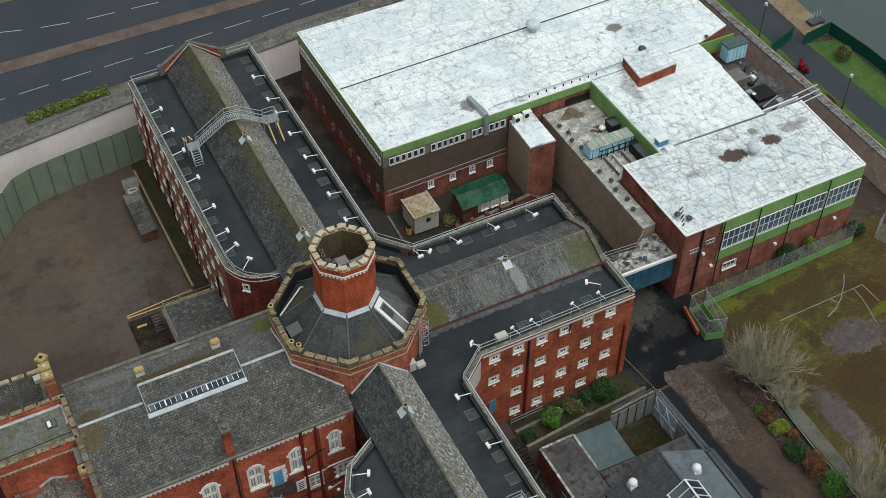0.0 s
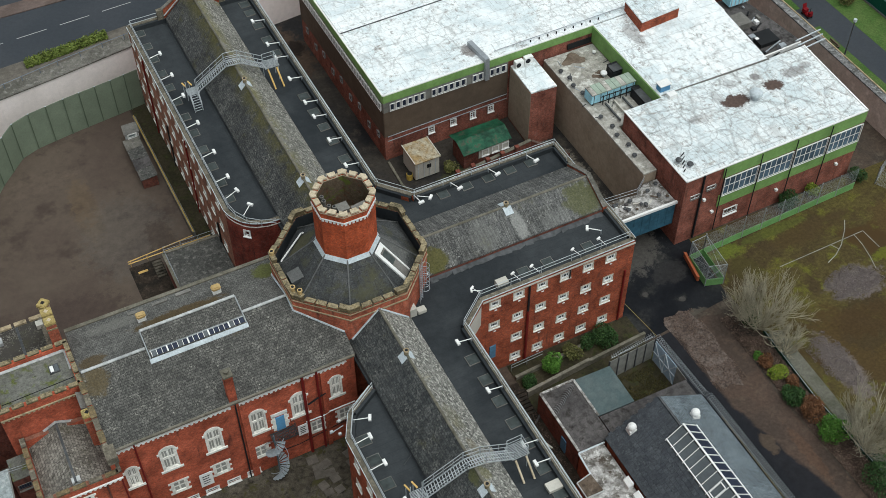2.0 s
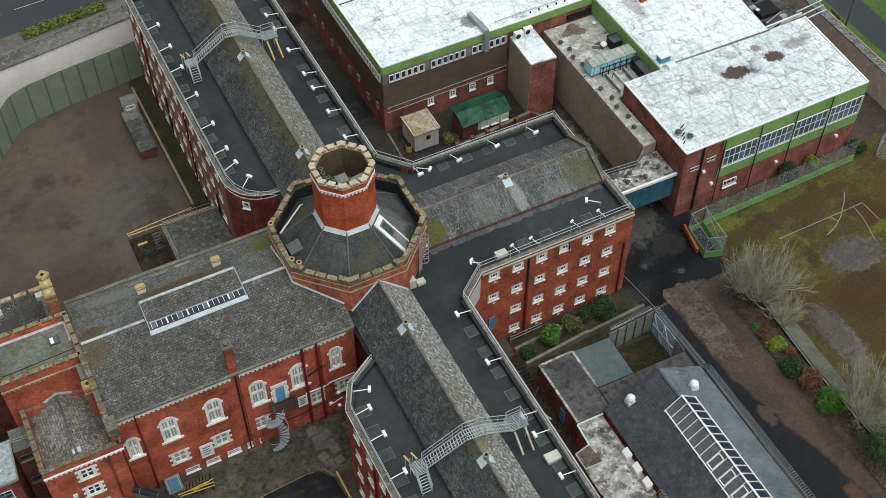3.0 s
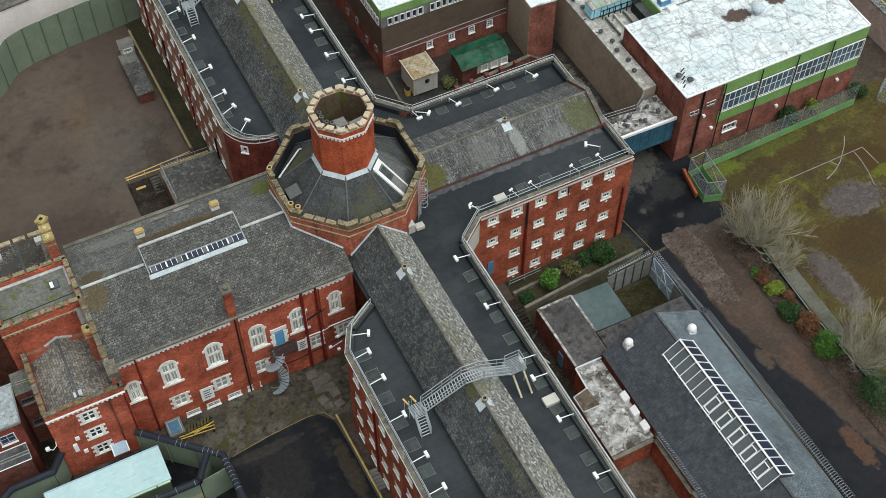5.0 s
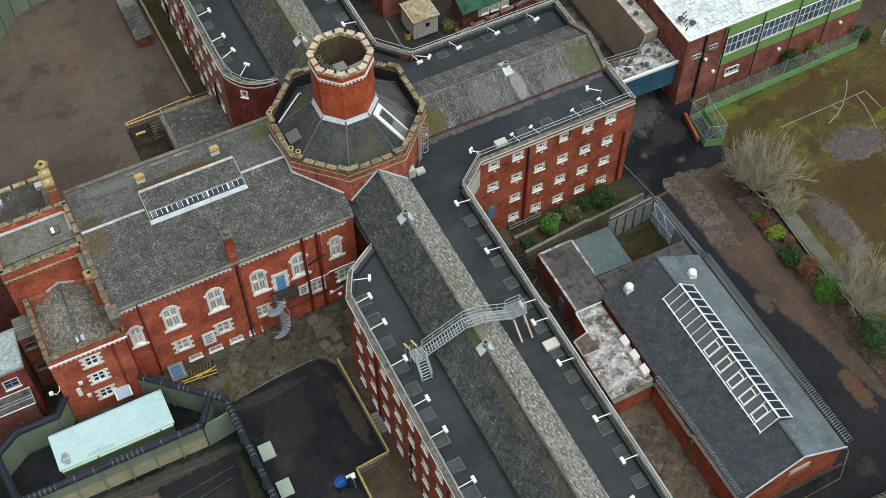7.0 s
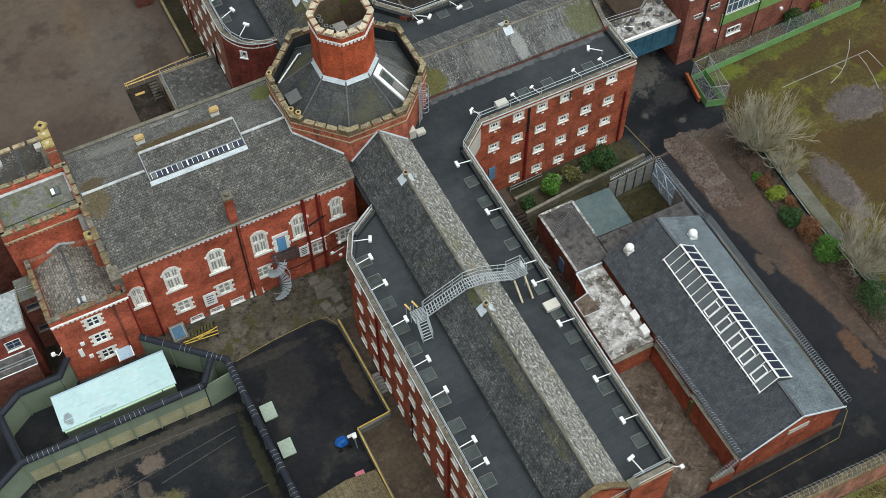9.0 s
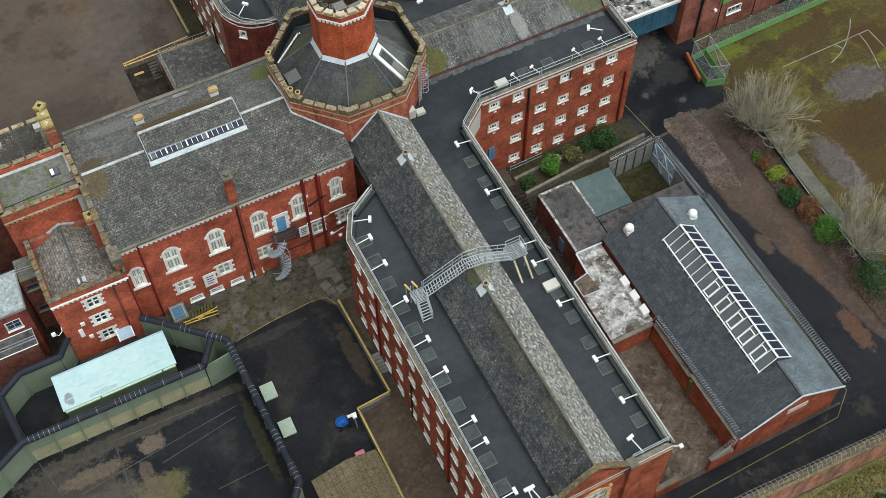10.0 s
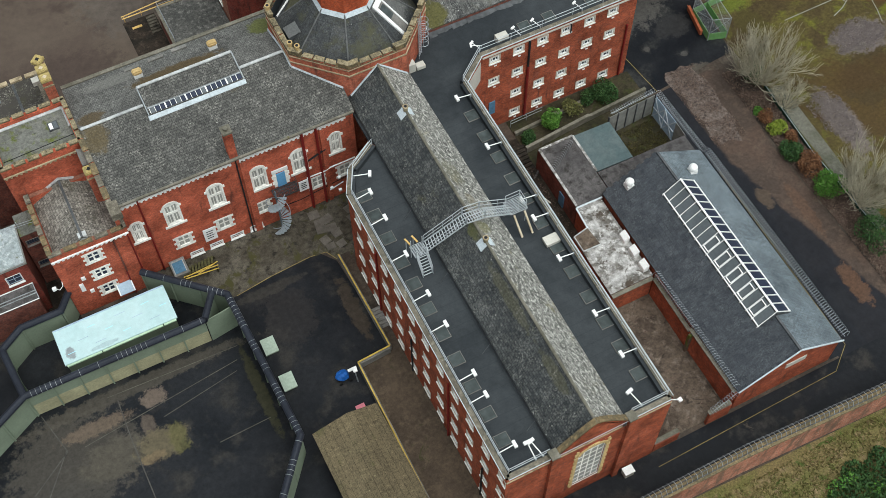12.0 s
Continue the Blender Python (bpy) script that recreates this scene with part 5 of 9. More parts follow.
for s in (12.95, 14.07):
    for k in range(5):
        d = 0.12 if k % 2 else 0.0
        part("quoin", box(bmesh.new(), s - d, HF - 0.08, 5.4 + k * 0.42, s + 0.28 + d, HF - 0.006, 5.82 + k * 0.42), TRIM, hall)
part("lintel", box(bmesh.new(), 12.9, HF - 0.08, 7.42, 14.4, HF - 0.006, 7.85), WHITE, hall)
for (x, z), (w, h) in zip(((6.3, 2.7), (15.5, 4.15)), ((1.15, 1.9), (0.9, 1.5))):
    sign = part("notice_board", box(bmesh.new(), x - w / 2, HF - 0.24, z - h / 2, x + w / 2, HF - 0.18, z + h / 2), WHITE, hall, "white notice board with dark illegible lines")
    for k in range(4):
        part("printed_bar", box(bmesh.new(), x - w * 0.3, HF - 0.255, z + h * (0.25 - 0.18 * k), x + w * (0.3 - 0.1 * (k % 2)), HF - 0.243, z + h * (0.25 - 0.18 * k) + 0.1), DARK, sign)
# the glazed lantern along the ridge
roofl = part("roof_lantern", prism(bmesh.new(), [(5.3, 64.25), (13.5, 64.25), (13.5, 66.9), (5.3, 66.9)], 12.8, 0, [14.3, 14.3, 14.9, 14.9]), SLATE_HALL, hall, "long slated roof lantern with a row of dark panes")
part("lantern_ridge", bar(bmesh.new(), (5.2, 66.9, 14.92), (13.6, 66.9, 14.92), 0.24, 0.1), PALE_ZINC, roofl)
part("lantern_edge", bar(bmesh.new(), (5.2, 64.2, 14.3), (5.2, 66.9, 14.95), 0.09, 0.12), ZINC, roofl)
part("lantern_edge", bar(bmesh.new(), (13.6, 64.2, 14.3), (13.6, 66.9, 14.95), 0.09, 0.12), ZINC, roofl)
part("lead_apron", slab(bmesh.new(), [(5.1, 64.0, 13.9), (13.7, 64.0, 13.9), (13.7, 64.24, 14.2), (5.1, 64.24, 14.2)], 0.05), FLASHING, roofl)
for k in range(18):
    x = 5.42 + k * 0.45
    part("pane", slab(bmesh.new(), [(x + 0.03, 64.3, 14.36), (x + 0.42, 64.3, 14.36), (x + 0.42, 64.76, 14.465), (x + 0.03, 64.76, 14.465)], 0.04), PANE_B if k % 5 else PANE_A, roofl)
    part("mullion", bar(bmesh.new(), (x, 64.26, 14.37), (x, 64.8, 14.5), 0.12 if k % 4 == 3 else 0.04, 0.06), WHITE, roofl)
part("pane_head", bar(bmesh.new(), (5.3, 64.82, 14.5), (13.5, 64.82, 14.5), 0.12, 0.05), ZINC, roofl)
for a, b in ((-0.3, 5.1), (13.7, 17.8)):
    part("ridge_flashing", bar(bmesh.new(), (a, 65.4, 14.36), (b, 65.4, 14.36), 0.24, 0.1), PALE_ZINC, hall, "dull zinc ridge flashing")
for x in (5.9, 12.7):
    vent = part("roof_vent", box(bmesh.new(), x - 0.38, 69.42, 12.6, x + 0.38, 69.98, 13.35), WHITE, hall)
    cowl = bar(bmesh.new(), (x - 0.42, 69.7, 13.5), (x + 0.42, 69.7, 13.5), 0.62, 0.4)
    bmesh.ops.bevel(cowl, geom=cowl.edges[:], offset=0.1, segments=2, affect="EDGES")
    part("vent_cowl", cowl, POT_CLAY, vent, "ochre vent cowl")
part("back_parapet", box(bmesh.new(), -0.4, HB - 0.15, HE - 0.4, 19.0, HB + 0.2, HE + 0.2), COPING, hall)
part("lead_gutter", box(bmesh.new(), -0.3, HB - 0.75, HE - 0.1, 18.6, HB - 0.17, HE + 0.1), LEAD, hall)
for k in range(3):
    part("lead_patch", box(bmesh.new(), 5.0 + 2.2 * k, HB - 1.1 + 0.1 * k, 12.36, 6.4 + 2.2 * k, HB - 0.78 + 0.1 * k, 12.5), CONCRETE, hall)

# ---- the west end: tower, front block, stacks ----
west_end = thing("west_tower", -4.0, 67, 0, "red-brick end tower with mossy flat roof and stone battlements", "tower")
WT = [(-7.4, 64.7), (-0.45, 64.7), (-0.5, 69.7), (-7.4, 69.7)]
for a, b in zip(WT, WT[1:] + WT[:1]):
    part("wall", wall_bm(bmesh.new(), a, b, 0, 13.75, 0.4), BRICK_HALL, west_end)
part("flat_roof", box(bmesh.new(), -7.05, 65.05, 13.1, -0.8, 69.35, 13.3), MOSS_ROOF, west_end, "mossy green-grey flat roof")
for y0, y1, x0, x1, m in ((69.0, 69.28, -6.9, -1.0, PALE_ZINC), (65.12, 65.3, -6.9, -1.0, LEAD)):
    part("lead_gutter", box(bmesh.new(), x0, y0, 13.3, x1, y1, 13.36), m, west_end)
part("lead_gutter", box(bmesh.new(), -1.05, 67.0, 13.3, -0.86, 69.2, 13.37), PALE_ZINC, west_end)
part("roof_seam", bar(bmesh.new(), (-6.9, 65.9, 13.32), (-0.9, 66.1, 13.32), 0.05, 0.04), DARK, west_end)
for a, b in zip(WT, WT[1:] + WT[:1]):
    run = (Vector(b) - Vector(a)).length
    n = round(run / 1.25)
    for k in range(n):
        u0, u1 = run * k / n + 0.02, run * (k + 0.86) / n
        st_ = part("merlon", wall_bm(bmesh.new(), tuple(on_wall(a, b, u0 + 0.03, 0.02)), tuple(on_wall(a, b, u1 - 0.03, 0.02)), 13.752, 13.9, 0.34), MERLON, west_end)
        part("merlon_cap", wall_bm(bmesh.new(), tuple(on_wall(a, b, u0, 0.04)), tuple(on_wall(a, b, u1, 0.04)), 13.902, 13.98, 0.4), MERLON_CAP, st_)
bm = bmesh.new()
box(bm, -7.4, 64.58, 12.86, -0.45, 64.697, 12.96)
for k in range(17):
    box(bm, -7.3 + k * 0.41, 64.6, 12.68, -7.12 + k * 0.41, 64.698, 12.86)
part("corbel_band", bm, STONE, west_end)
rl = part("rooflight", box(bmesh.new(), -2.6, 67.15, 13.3, -1.75, 68.0, 13.45), LEAD, west_end)
# This pane is coloured white to imitate a glint on the glass.
part("pane", box(bmesh.new(), -2.5, 67.25, 13.452, -2.22, 67.9, 13.47), WHITE, rl)
part("pane", box(bmesh.new(), -2.14, 67.25, 13.452, -1.85, 67.9, 13.47), PANE_A, rl)
front = thing("front_block", -3.6, 62, 0, "red-brick front block with twin-pitched slate roof behind a parapet", "building")
FBK = [(-6.7, 57.85), (-0.1, 57.85), (-0.1, 64.6), (-6.7, 64.6)]
FZ = 9.95
part("wall", wall_bm(bmesh.new(), FBK[0], FBK[1], 0, FZ, 0.45, [(3.24 - 0.55, 3.24 + 0.55, z - 0.675, z + 0.675) for z in (7.75, 5.1, 2.4)]), BRICK_HALL, front)
QF = quoin_kit(1.1, 1.35, 2, 2)
QF["pane"].materials[0] = PANE_B
for z in (7.75, 5.1, 2.4):
    put_window(QF, front, wall_pose(FBK[0], FBK[1], 3.24, z))
for a, b in list(zip(FBK, FBK[1:] + FBK[:1]))[1:]:
    part("wall", wall_bm(bmesh.new(), a, b, 0, FZ, 0.4), BRICK_HALL, front)
bm = bmesh.new()
box(bm, -6.7, 57.71, 9.2, -0.1, 57.846, 9.3)
for k in range(16):
    box(bm, -6.65 + k * 0.41, 57.73, 9.02, -6.45 + k * 0.41, 57.847, 9.2)
part("corbel_band", bm, WHITE, front)
for a, b in ((FBK[3], FBK[0]), (FBK[0], FBK[1]), ((-0.1, 57.85), (-0.1, 61.4))):
    run = (Vector(b) - Vector(a)).length
    n = round(run / 1.2)
    for k in range(n):
        part("coping_stone", wall_bm(bmesh.new(), tuple(on_wall(a, b, run * k / n + 0.03, 0.05)), tuple(on_wall(a, b, run * (k + 0.84) / n, 0.05)), FZ + 0.002, FZ + 0.14 + 0.05 * (k % 2), 0.42), MERLON if k % 3 else EDGE_STONE, front)
part("roof_slope", slab(bmesh.new(), [(-6.3, 58.3, 8.9), (-3.6, 58.3, 10.35), (-3.6, 64.65, 10.35), (-6.3, 64.65, 8.9)], 0.12), SLATE_PATCH, front)
part("roof_slope", slab(bmesh.new(), [(-3.6, 58.3, 10.35), (-0.5, 58.3, 8.8), (-0.5, 64.65, 8.8), (-3.6, 64.65, 10.35)], 0.12), SLATE_PATCH, front)
part("ridge", bar(bmesh.new(), (-3.6, 58.3, 10.38), (-3.6, 64.6, 10.38), 0.2, 0.1), LEAD, front)
for a, b in (((-6.3, 64.55, 9.05), (-3.6, 64.55, 10.5)), ((-3.6, 64.55, 10.5), (-1.6, 64.55, 9.5))):
    part("lead_flashing", bar(bmesh.new(), a, b, 0.22, 0.1), PALE_ZINC, front)
part("lead_patch", box(bmesh.new(), -3.9, 58.3, 9.9, -3.2, 58.8, 10.42), PALE_ZINC, front)
for x, z0, z1, m in ((-1.5, 3.8, 9.0, BRICK_DARK), (-1.55, 0.0, 3.9, RUST_RED), (-0.25, 1.0, 9.0, RUST_RED)):
    part("downpipe", tube(bmesh.new(), [(x, 57.77, z0), (x, 57.77, z1)], 0.07, 8), m, front)
for k, (x, z) in enumerate(((-5.6, 3.6), (-5.0, 2.9), (-5.2, 5.2))):
    part("wall_box", box(bmesh.new(), x, 57.7, z, x + 0.35, 57.847, z + (1.1 if k == 0 else 0.4)), WHITE, front)
gw = thing("hall_gable_wall", -0.4, 61.5, 0, "sloping brick gable parapet with lumpy stone coping", "parapet")
part("wall", prism(bmesh.new(), [(-0.75, 58.3), (-0.38, 58.3), (-0.38, 64.68), (-0.75, 64.68)], 8.5, 0, [12.1, 12.1, 14.15, 14.15]), BRICK_HALL, gw)
for k in range(6):
    y0, y1 = 58.3 + 1.06 * k, 58.3 + 1.06 * k + 0.98
    z0, z1 = 12.18 + 0.34 * k, 12.18 + 0.34 * k + 0.31
    part("coping_stone", bar(bmesh.new(), (-0.57, y0, z0), (-0.57, y1, z1), 0.46 + 0.06 * (k % 2), 0.13), MERLON if k % 2 else EDGE_STONE, gw)
part("corner_stone", prism(bmesh.new(), rect(-0.85, 57.8, 0.05, 58.9), 11.4, 0, [12.3, 12.2, 12.6, 12.7]), EDGE_STONE, gw)
part("kneeler", prism(bmesh.new(), rect(-1.3, 63.0, -0.78, 64.3), 11.0, 0, [13.0, 12.8, 13.4, 13.6]), CONCRETE, gw)
for x, y, h, n in ((-1.2, 71.6, 15.5, 3), (-0.95, 62.2, 13.0, 1)):
    st = thing("chimney_stack", x, y, 0, "tall brick chimney stack with yellow stone cap" if n > 1 else "square brick chimney stack with a buff stone cap", "chimney")
    w = 0.42
    deep = w if n == 1 else 1.35
    part("shaft", box(bmesh.new(), x - w, y - deep, 8.8, x + w, y + deep, h), BRICK_PARAPET, st)
    part("shaft_band", box(bmesh.new(), x - w - 0.06, y - deep - 0.06, h - 0.5, x + w + 0.06, y + deep + 0.06, h - 0.36), MERLON_CAP, st)
    for k in range(n):
        yy = y + (k - (n - 1) / 2) * 0.92
        zz = h + 0.12 * k
        turn = 45 if n > 1 and k == n - 1 else 0
        cap = box(bmesh.new(), -0.46, -0.42, 0, 0.46, 0.42, 0.34)
        bmesh.ops.bevel(cap, geom=cap.edges[:], offset=0.06, segments=2, affect="EDGES")
        bmesh.ops.transform(cap, matrix=pose(x, yy, zz, 0, 0, turn), verts=cap.verts)
        c_ = part("cap", cap, YELLOW_CAP, st)
        part("flue_mouth", tube(bmesh.new(), [(x, yy, zz + 0.33), (x, yy, zz + 0.36)], 0.2, 4), DARK if turn or n == 1 else PALE_STONE, c_)
rear = thing("rear_block", -5, 72.8, 0, "low rear block with patchy slate roof and stone edge", "building")
flat_block(rear, [(-12, 69.75), (-1.7, 69.75), (-1.7, 75.0), (-12, 75.0)], 11.7, SLATE_PATCH, BRICK_DARK)
part("roof_ridge", bar(bmesh.new(), (-4.0, 70.2, 11.86), (-4.0, 74.6, 11.86), 0.22, 0.14), LEAD, rear)
for k in range(8):
    part("edge_stone", box(bmesh.new(), -11.9 + 1.3 * k, 74.75, 11.822, -10.85 + 1.3 * k, 75.15, 12.0), STONE, rear)
part("edge_stone", box(bmesh.new(), -2.05, 69.8, 11.822, -1.65, 74.7, 12.02), EDGE_STONE, rear)
part("roof_box", box(bmesh.new(), -2.4, 73.6, 11.82, -1.8, 74.2, 12.3), CREAM, rear)
part("roof_box", box(bmesh.new(), -6.2, 73.2, 11.82, -5.4, 73.9, 12.2), PALE_ZINC, rear)
POST = mesh_of("post", tube(bmesh.new(), [(0, 0, 0), (0, 0, 1.0)], 0.03, 5), GALV)


def guard_rail(pts, z, label="galvanised guard rail along the roof edge", post=POST, h=1.0, gap=2.0, levels=(0.55, 1.0), category="railing", material=None, r=0.028):
    root = thing("guard_rail", *pts[0], z, label, category, "guard rails")
    for a, b in zip(pts, pts[1:]):
        run = (Vector(b) - Vector(a)).length
        for lv in levels:
            part("rail", tube(bmesh.new(), [(*a, z + lv * h), (*b, z + lv * h)], r, 5), material or GALV, root)
        n = max(1, round(run / gap))
        for k in range(n):
            p = Vector(a).lerp(Vector(b), k / n)
            child("post", post, root, pose(p.x, p.y, z))
    return root


neigh = thing("brick_annexe", -12, 61.5, 0, "red-brick annexe with a pale stained flat roof", "building")
NB = [(-20, 59.7), (-8.65, 59.7), (-8.4, 63.6), (-20, 63.6)]
PALE_FELT = earth("pale_blue_white_felt", [(0.34, 0.375, 0.38), (0.24, 0.275, 0.27), (0.46, 0.49, 0.48)], 0.5, 3, 0.45, spots=(0.13, 0.145, 0.09), spot_at=0.58, spot_scale=0.7)
part("wall", wall_bm(bmesh.new(), NB[0], NB[1], 0, 7.9, 0.4, [(9.3, 10.5, 5.75, 6.95)]), BRICK_BOW, neigh)
annexe_window = window_kit(1.2, 1.2, 2, 2, 0.06, 0.05)
annexe_window["sash"].materials[0] = PANEL_BLUE
annexe_window["pane"].materials[0] = PANE_B
put_window(annexe_window, neigh, wall_pose(NB[0], NB[1], 9.9, 6.35))
for a, b in zip(NB[1:], NB[2:] + NB[:1]):
    part("wall", wall_bm(bmesh.new(), a, b, 0, 7.9, 0.4), BRICK_DARK, neigh)
part("flat_roof", prism(bmesh.new(), [(-20.1, 59.62), (-8.58, 59.62), (-8.33, 63.7), (-20.1, 63.7)], 7.902, 8.05), PALE_FELT, neigh, "pale blue-white stained felt")
part("roof_edge", bar(bmesh.new(), (-20, 59.66, 8.09), (-8.62, 59.66, 8.09), 0.12, 0.08), CONCRETE, neigh)
part("roof_edge", bar(bmesh.new(), (-8.62, 59.72, 8.09), (-8.37, 63.6, 8.09), 0.12, 0.08), CONCRETE, neigh)
lean = part("lean_to", box(bmesh.new(), -20, 58.45, 0, -9.1, 59.69, 4.1), BRICK_DARK, neigh)
part("lean_to_roof", slab(bmesh.new(), [(-20, 58.35, 4.25), (-9.0, 58.35, 4.25), (-9.0, 59.66, 5.0), (-20, 59.66, 5.0)], 0.08), DULL_ROOF, lean, "brown wired-glass sloping roof")
for y, z in ((58.38, 4.3), (58.85, 4.57), (59.05, 4.69), (59.6, 5.04)):
    part("white_edge", bar(bmesh.new(), (-20, y, z), (-9.0, y, z), 0.07, 0.06), WHITE if y in (58.38, 59.6) else ZINC, lean)
part("white_edge", bar(bmesh.new(), (-9.02, 58.35, 4.3), (-9.02, 59.66, 5.05), 0.06, 0.06), ZINC, lean)
linkw = thing("link_wall", -7.6, 62.4, 0, "dark brick link with barred slots between annexe and front block", "wall")
part("wall", wall_bm(bmesh.new(), (-8.36, 62.3), (-6.75, 62.3), 0, 7.9, 0.35, [(0.25, 1.3, 6.4, 7.1), (0.3, 1.5, 2.9, 3.6)]), BRICK_DARK, linkw)
part("roof", box(bmesh.new(), -8.32, 62.3, 7.9, -6.75, 64.6, 8.0), MOSS_ROOF, linkw)
for u, z, w in ((0.775, 6.75, 1.05), (0.9, 3.25, 1.2)):
    slot = window_kit(w, 0.7, 5, 1, 0.05, 0.03)
    slot["sash"].materials[0] = LEAD
    slot["surround"].materials[0] = CONCRETE
    slot["sill"].materials[0] = CONCRETE
    slot["pane"].materials[0] = PANE_B
    put_window(slot, linkw, wall_pose((-8.36, 62.3), (-6.75, 62.3), u, z))
guard_rail([(-9.5, 63.2), (-6.8, 63.0)], 8.05, "thin pale rail on the annexe roof", r=0.02, h=0.8, levels=(0.4, 0.8), gap=1.3)
flood = thing("floodlight", -7.2, 57.6, 5.7, "white floodlight on a bent wall bracket", "floodlight")
part("arm", tube(bmesh.new(), [(-6.68, 57.87, 6.1), (-6.75, 57.6, 5.85), (-7.1, 57.5, 5.6), (-7.35, 57.5, 5.95)], 0.035, 6), WHITE, flood)
bm = box(bmesh.new(), -7.62, 57.34, 5.9, -7.28, 57.66, 6.2)
bmesh.ops.bevel(bm, geom=bm.edges[:], offset=0.04, segments=2, affect="EDGES")
part("lamp_head", bm, WHITE, flood)
sheet("yard_nook", rect(-9.0, 55.0, -6.7, 62.3), 0.03, SHADED_BROWN, "brown nook between annexe and front block, darkened in colour for shade", "yard", 0.2)

QUOIN_STONE = earth("golden_quoin_stone", [(0.58, 0.43, 0.2), (0.45, 0.33, 0.15)], 0.8, 5, 0.25)
# ---- south wing: the tall end window, buttress strips ----
kitS = window_kit(2.4, 7.3, 4, 8, 0.06, 0.1, False)
kitS["pane"].materials[0] = PANE_PALE
kitS["sash"].materials[0] = TRIM
put_window(kitS, south, wall_pose(SW, SE, 7.4, 6.05))
for k in range(8):
    a0, a1 = math.pi * k / 8, math.pi * (k + 1) / 8
    pts = [(24.4 + 1.24 * math.cos(a), 9.0 + 0.95 * math.sin(a)) for a in (a0, a1)]
    bm = bar(bmesh.new(), (pts[0][0], 24.13, pts[0][1]), (pts[1][0], 24.13, pts[1][1]), 0.12, 0.3)
    part("voussoir", bm, QUOIN_STONE, south)
for s in (-1, 1):
    bm = bmesh.new()
    rim = [(24.4 + s * 1.3 * math.cos(math.pi / 2 * k / 5), 9.05 + 0.95 * math.sin(math.pi / 2 * k / 5)) for k in range(6)] + [(24.4 + s * 1.3, 10.05)]
    f = [[bm.verts.new((x, y, z)) for x, z in rim] for y in (24.14, 24.196)]
    bm.faces.new(f[0]), bm.faces.new(f[1][::-1])
    for k in range(7):
        bm.faces.new((f[0][k], f[0][(k + 1) % 7], f[1][(k + 1) % 7], f[1][k]))
    part("spandrel", bm, BRICK, south)
for s in (-1, 1):
    for k in range(19):
        d = 0.3 if k % 2 else 0.18
        a, b = 24.4 + s * 1.22, 24.4 + s * (1.26 + d)
        part("quoin", box(bmesh.new(), min(a, b), 24.12, 2.2 + k * 0.41, max(a, b), 24.197, 2.6 + k * 0.41), QUOIN_STONE, south)
part("buttress", box(bmesh.new(), 20.6, 23.9, 0, 21.1, 24.197, 12.0), BRICK, south)
part("buttress", box(bmesh.new(), 27.1, 23.9, 0, 27.6, 24.197, 12.0), BRICK, south)
part("buttress_cap", box(bmesh.new(), 27.0, 23.8, 12.0, 27.7, 24.6, 12.2), COPING, south)
part("buttress_cap", box(bmesh.new(), 20.5, 23.8, 12.0, 21.2, 24.6, 12.2), COPING, south)
part("string_course", box(bmesh.new(), 17.0, 24.12, 10.85, 31.0, 24.198, 11.0), STONE, south)
for p, ys in ((south, (27.5, 33.2, 39.8, 46.0)), (north, (84, 92.0, 100.0, 106))):
    for k, y in enumerate(ys):
        part("downpipe", tube(bmesh.new(), [(16.9, y, 0), (16.9, y, 6 + 4.5 * (k % 2))], 0.09, 6), RUST_RED if k % 2 else DARK, p)
for x, m, z in ((38.35, DARK, 11.0), (48.9, RUST_RED, 7.6)):
    part("downpipe", tube(bmesh.new(), [(x, 59.08, 0.2), (x, 59.08, z)], 0.11, 6), m, east)
part("stub_pipe", tube(bmesh.new(), [(42.6, 59.08, 9.9), (42.6, 59.08, 11.0)], 0.07, 6), DARK, east)
part("downpipe", tube(bmesh.new(), [(38.35, 59.05, 0.2), (38.35, 59.05, 7.5)], 0.14, 6), RUST_RED, east)
part("eaves_band", box(bmesh.new(), 33.6, 59.1, 11.05, 49.6, 59.197, 11.2), CREAM, east)
part("corner_render", wall_bm(bmesh.new(), tuple(on_wall(SNE, SK, 0.6, 0.02)), tuple(on_wall(SNE, SK, 3.0, 0.02)), 8.2, 10.8, 0.015), CREAM, east)
part("blue_door", box(bmesh.new(), 34.45, 59.1, 2.4, 35.1, 59.196, 4.2), HATCH_BLUE, east, "blue side door")

put_window(window_kit(0.42, 0.6, 1, 1, 0.16, 0.06), north, wall_pose((17.95, 77.85), (18.5, 77.35), 0.4, 10.2, 0.16))
# ---- roof furniture of the wings ----
RL_FRAME = mesh_of("rooflight", ring_bm(bmesh.new(), 1.1, 1.05, 0.035, -0.1, 0.0), CONCRETE)
RL_PANE = mesh_of("pane", box(bmesh.new(), -0.5, -0.1, -0.48, 0.5, -0.07, 0.48), ROOFLIGHT)


def rooflights(parent, x, ys, along="y"):
    for y in ys:
        p = (x, y) if along == "y" else (y, x)
        m = pose(*p, FLAT + 0.0, -90, 0, 0)
        m = Matrix.Translation((*p, FLAT)) @ Euler((radians(-90), 0, 0)).to_matrix().to_4x4()
        r = child("rooflight", RL_FRAME, parent, m)
        child("pane", RL_PANE, r, m)


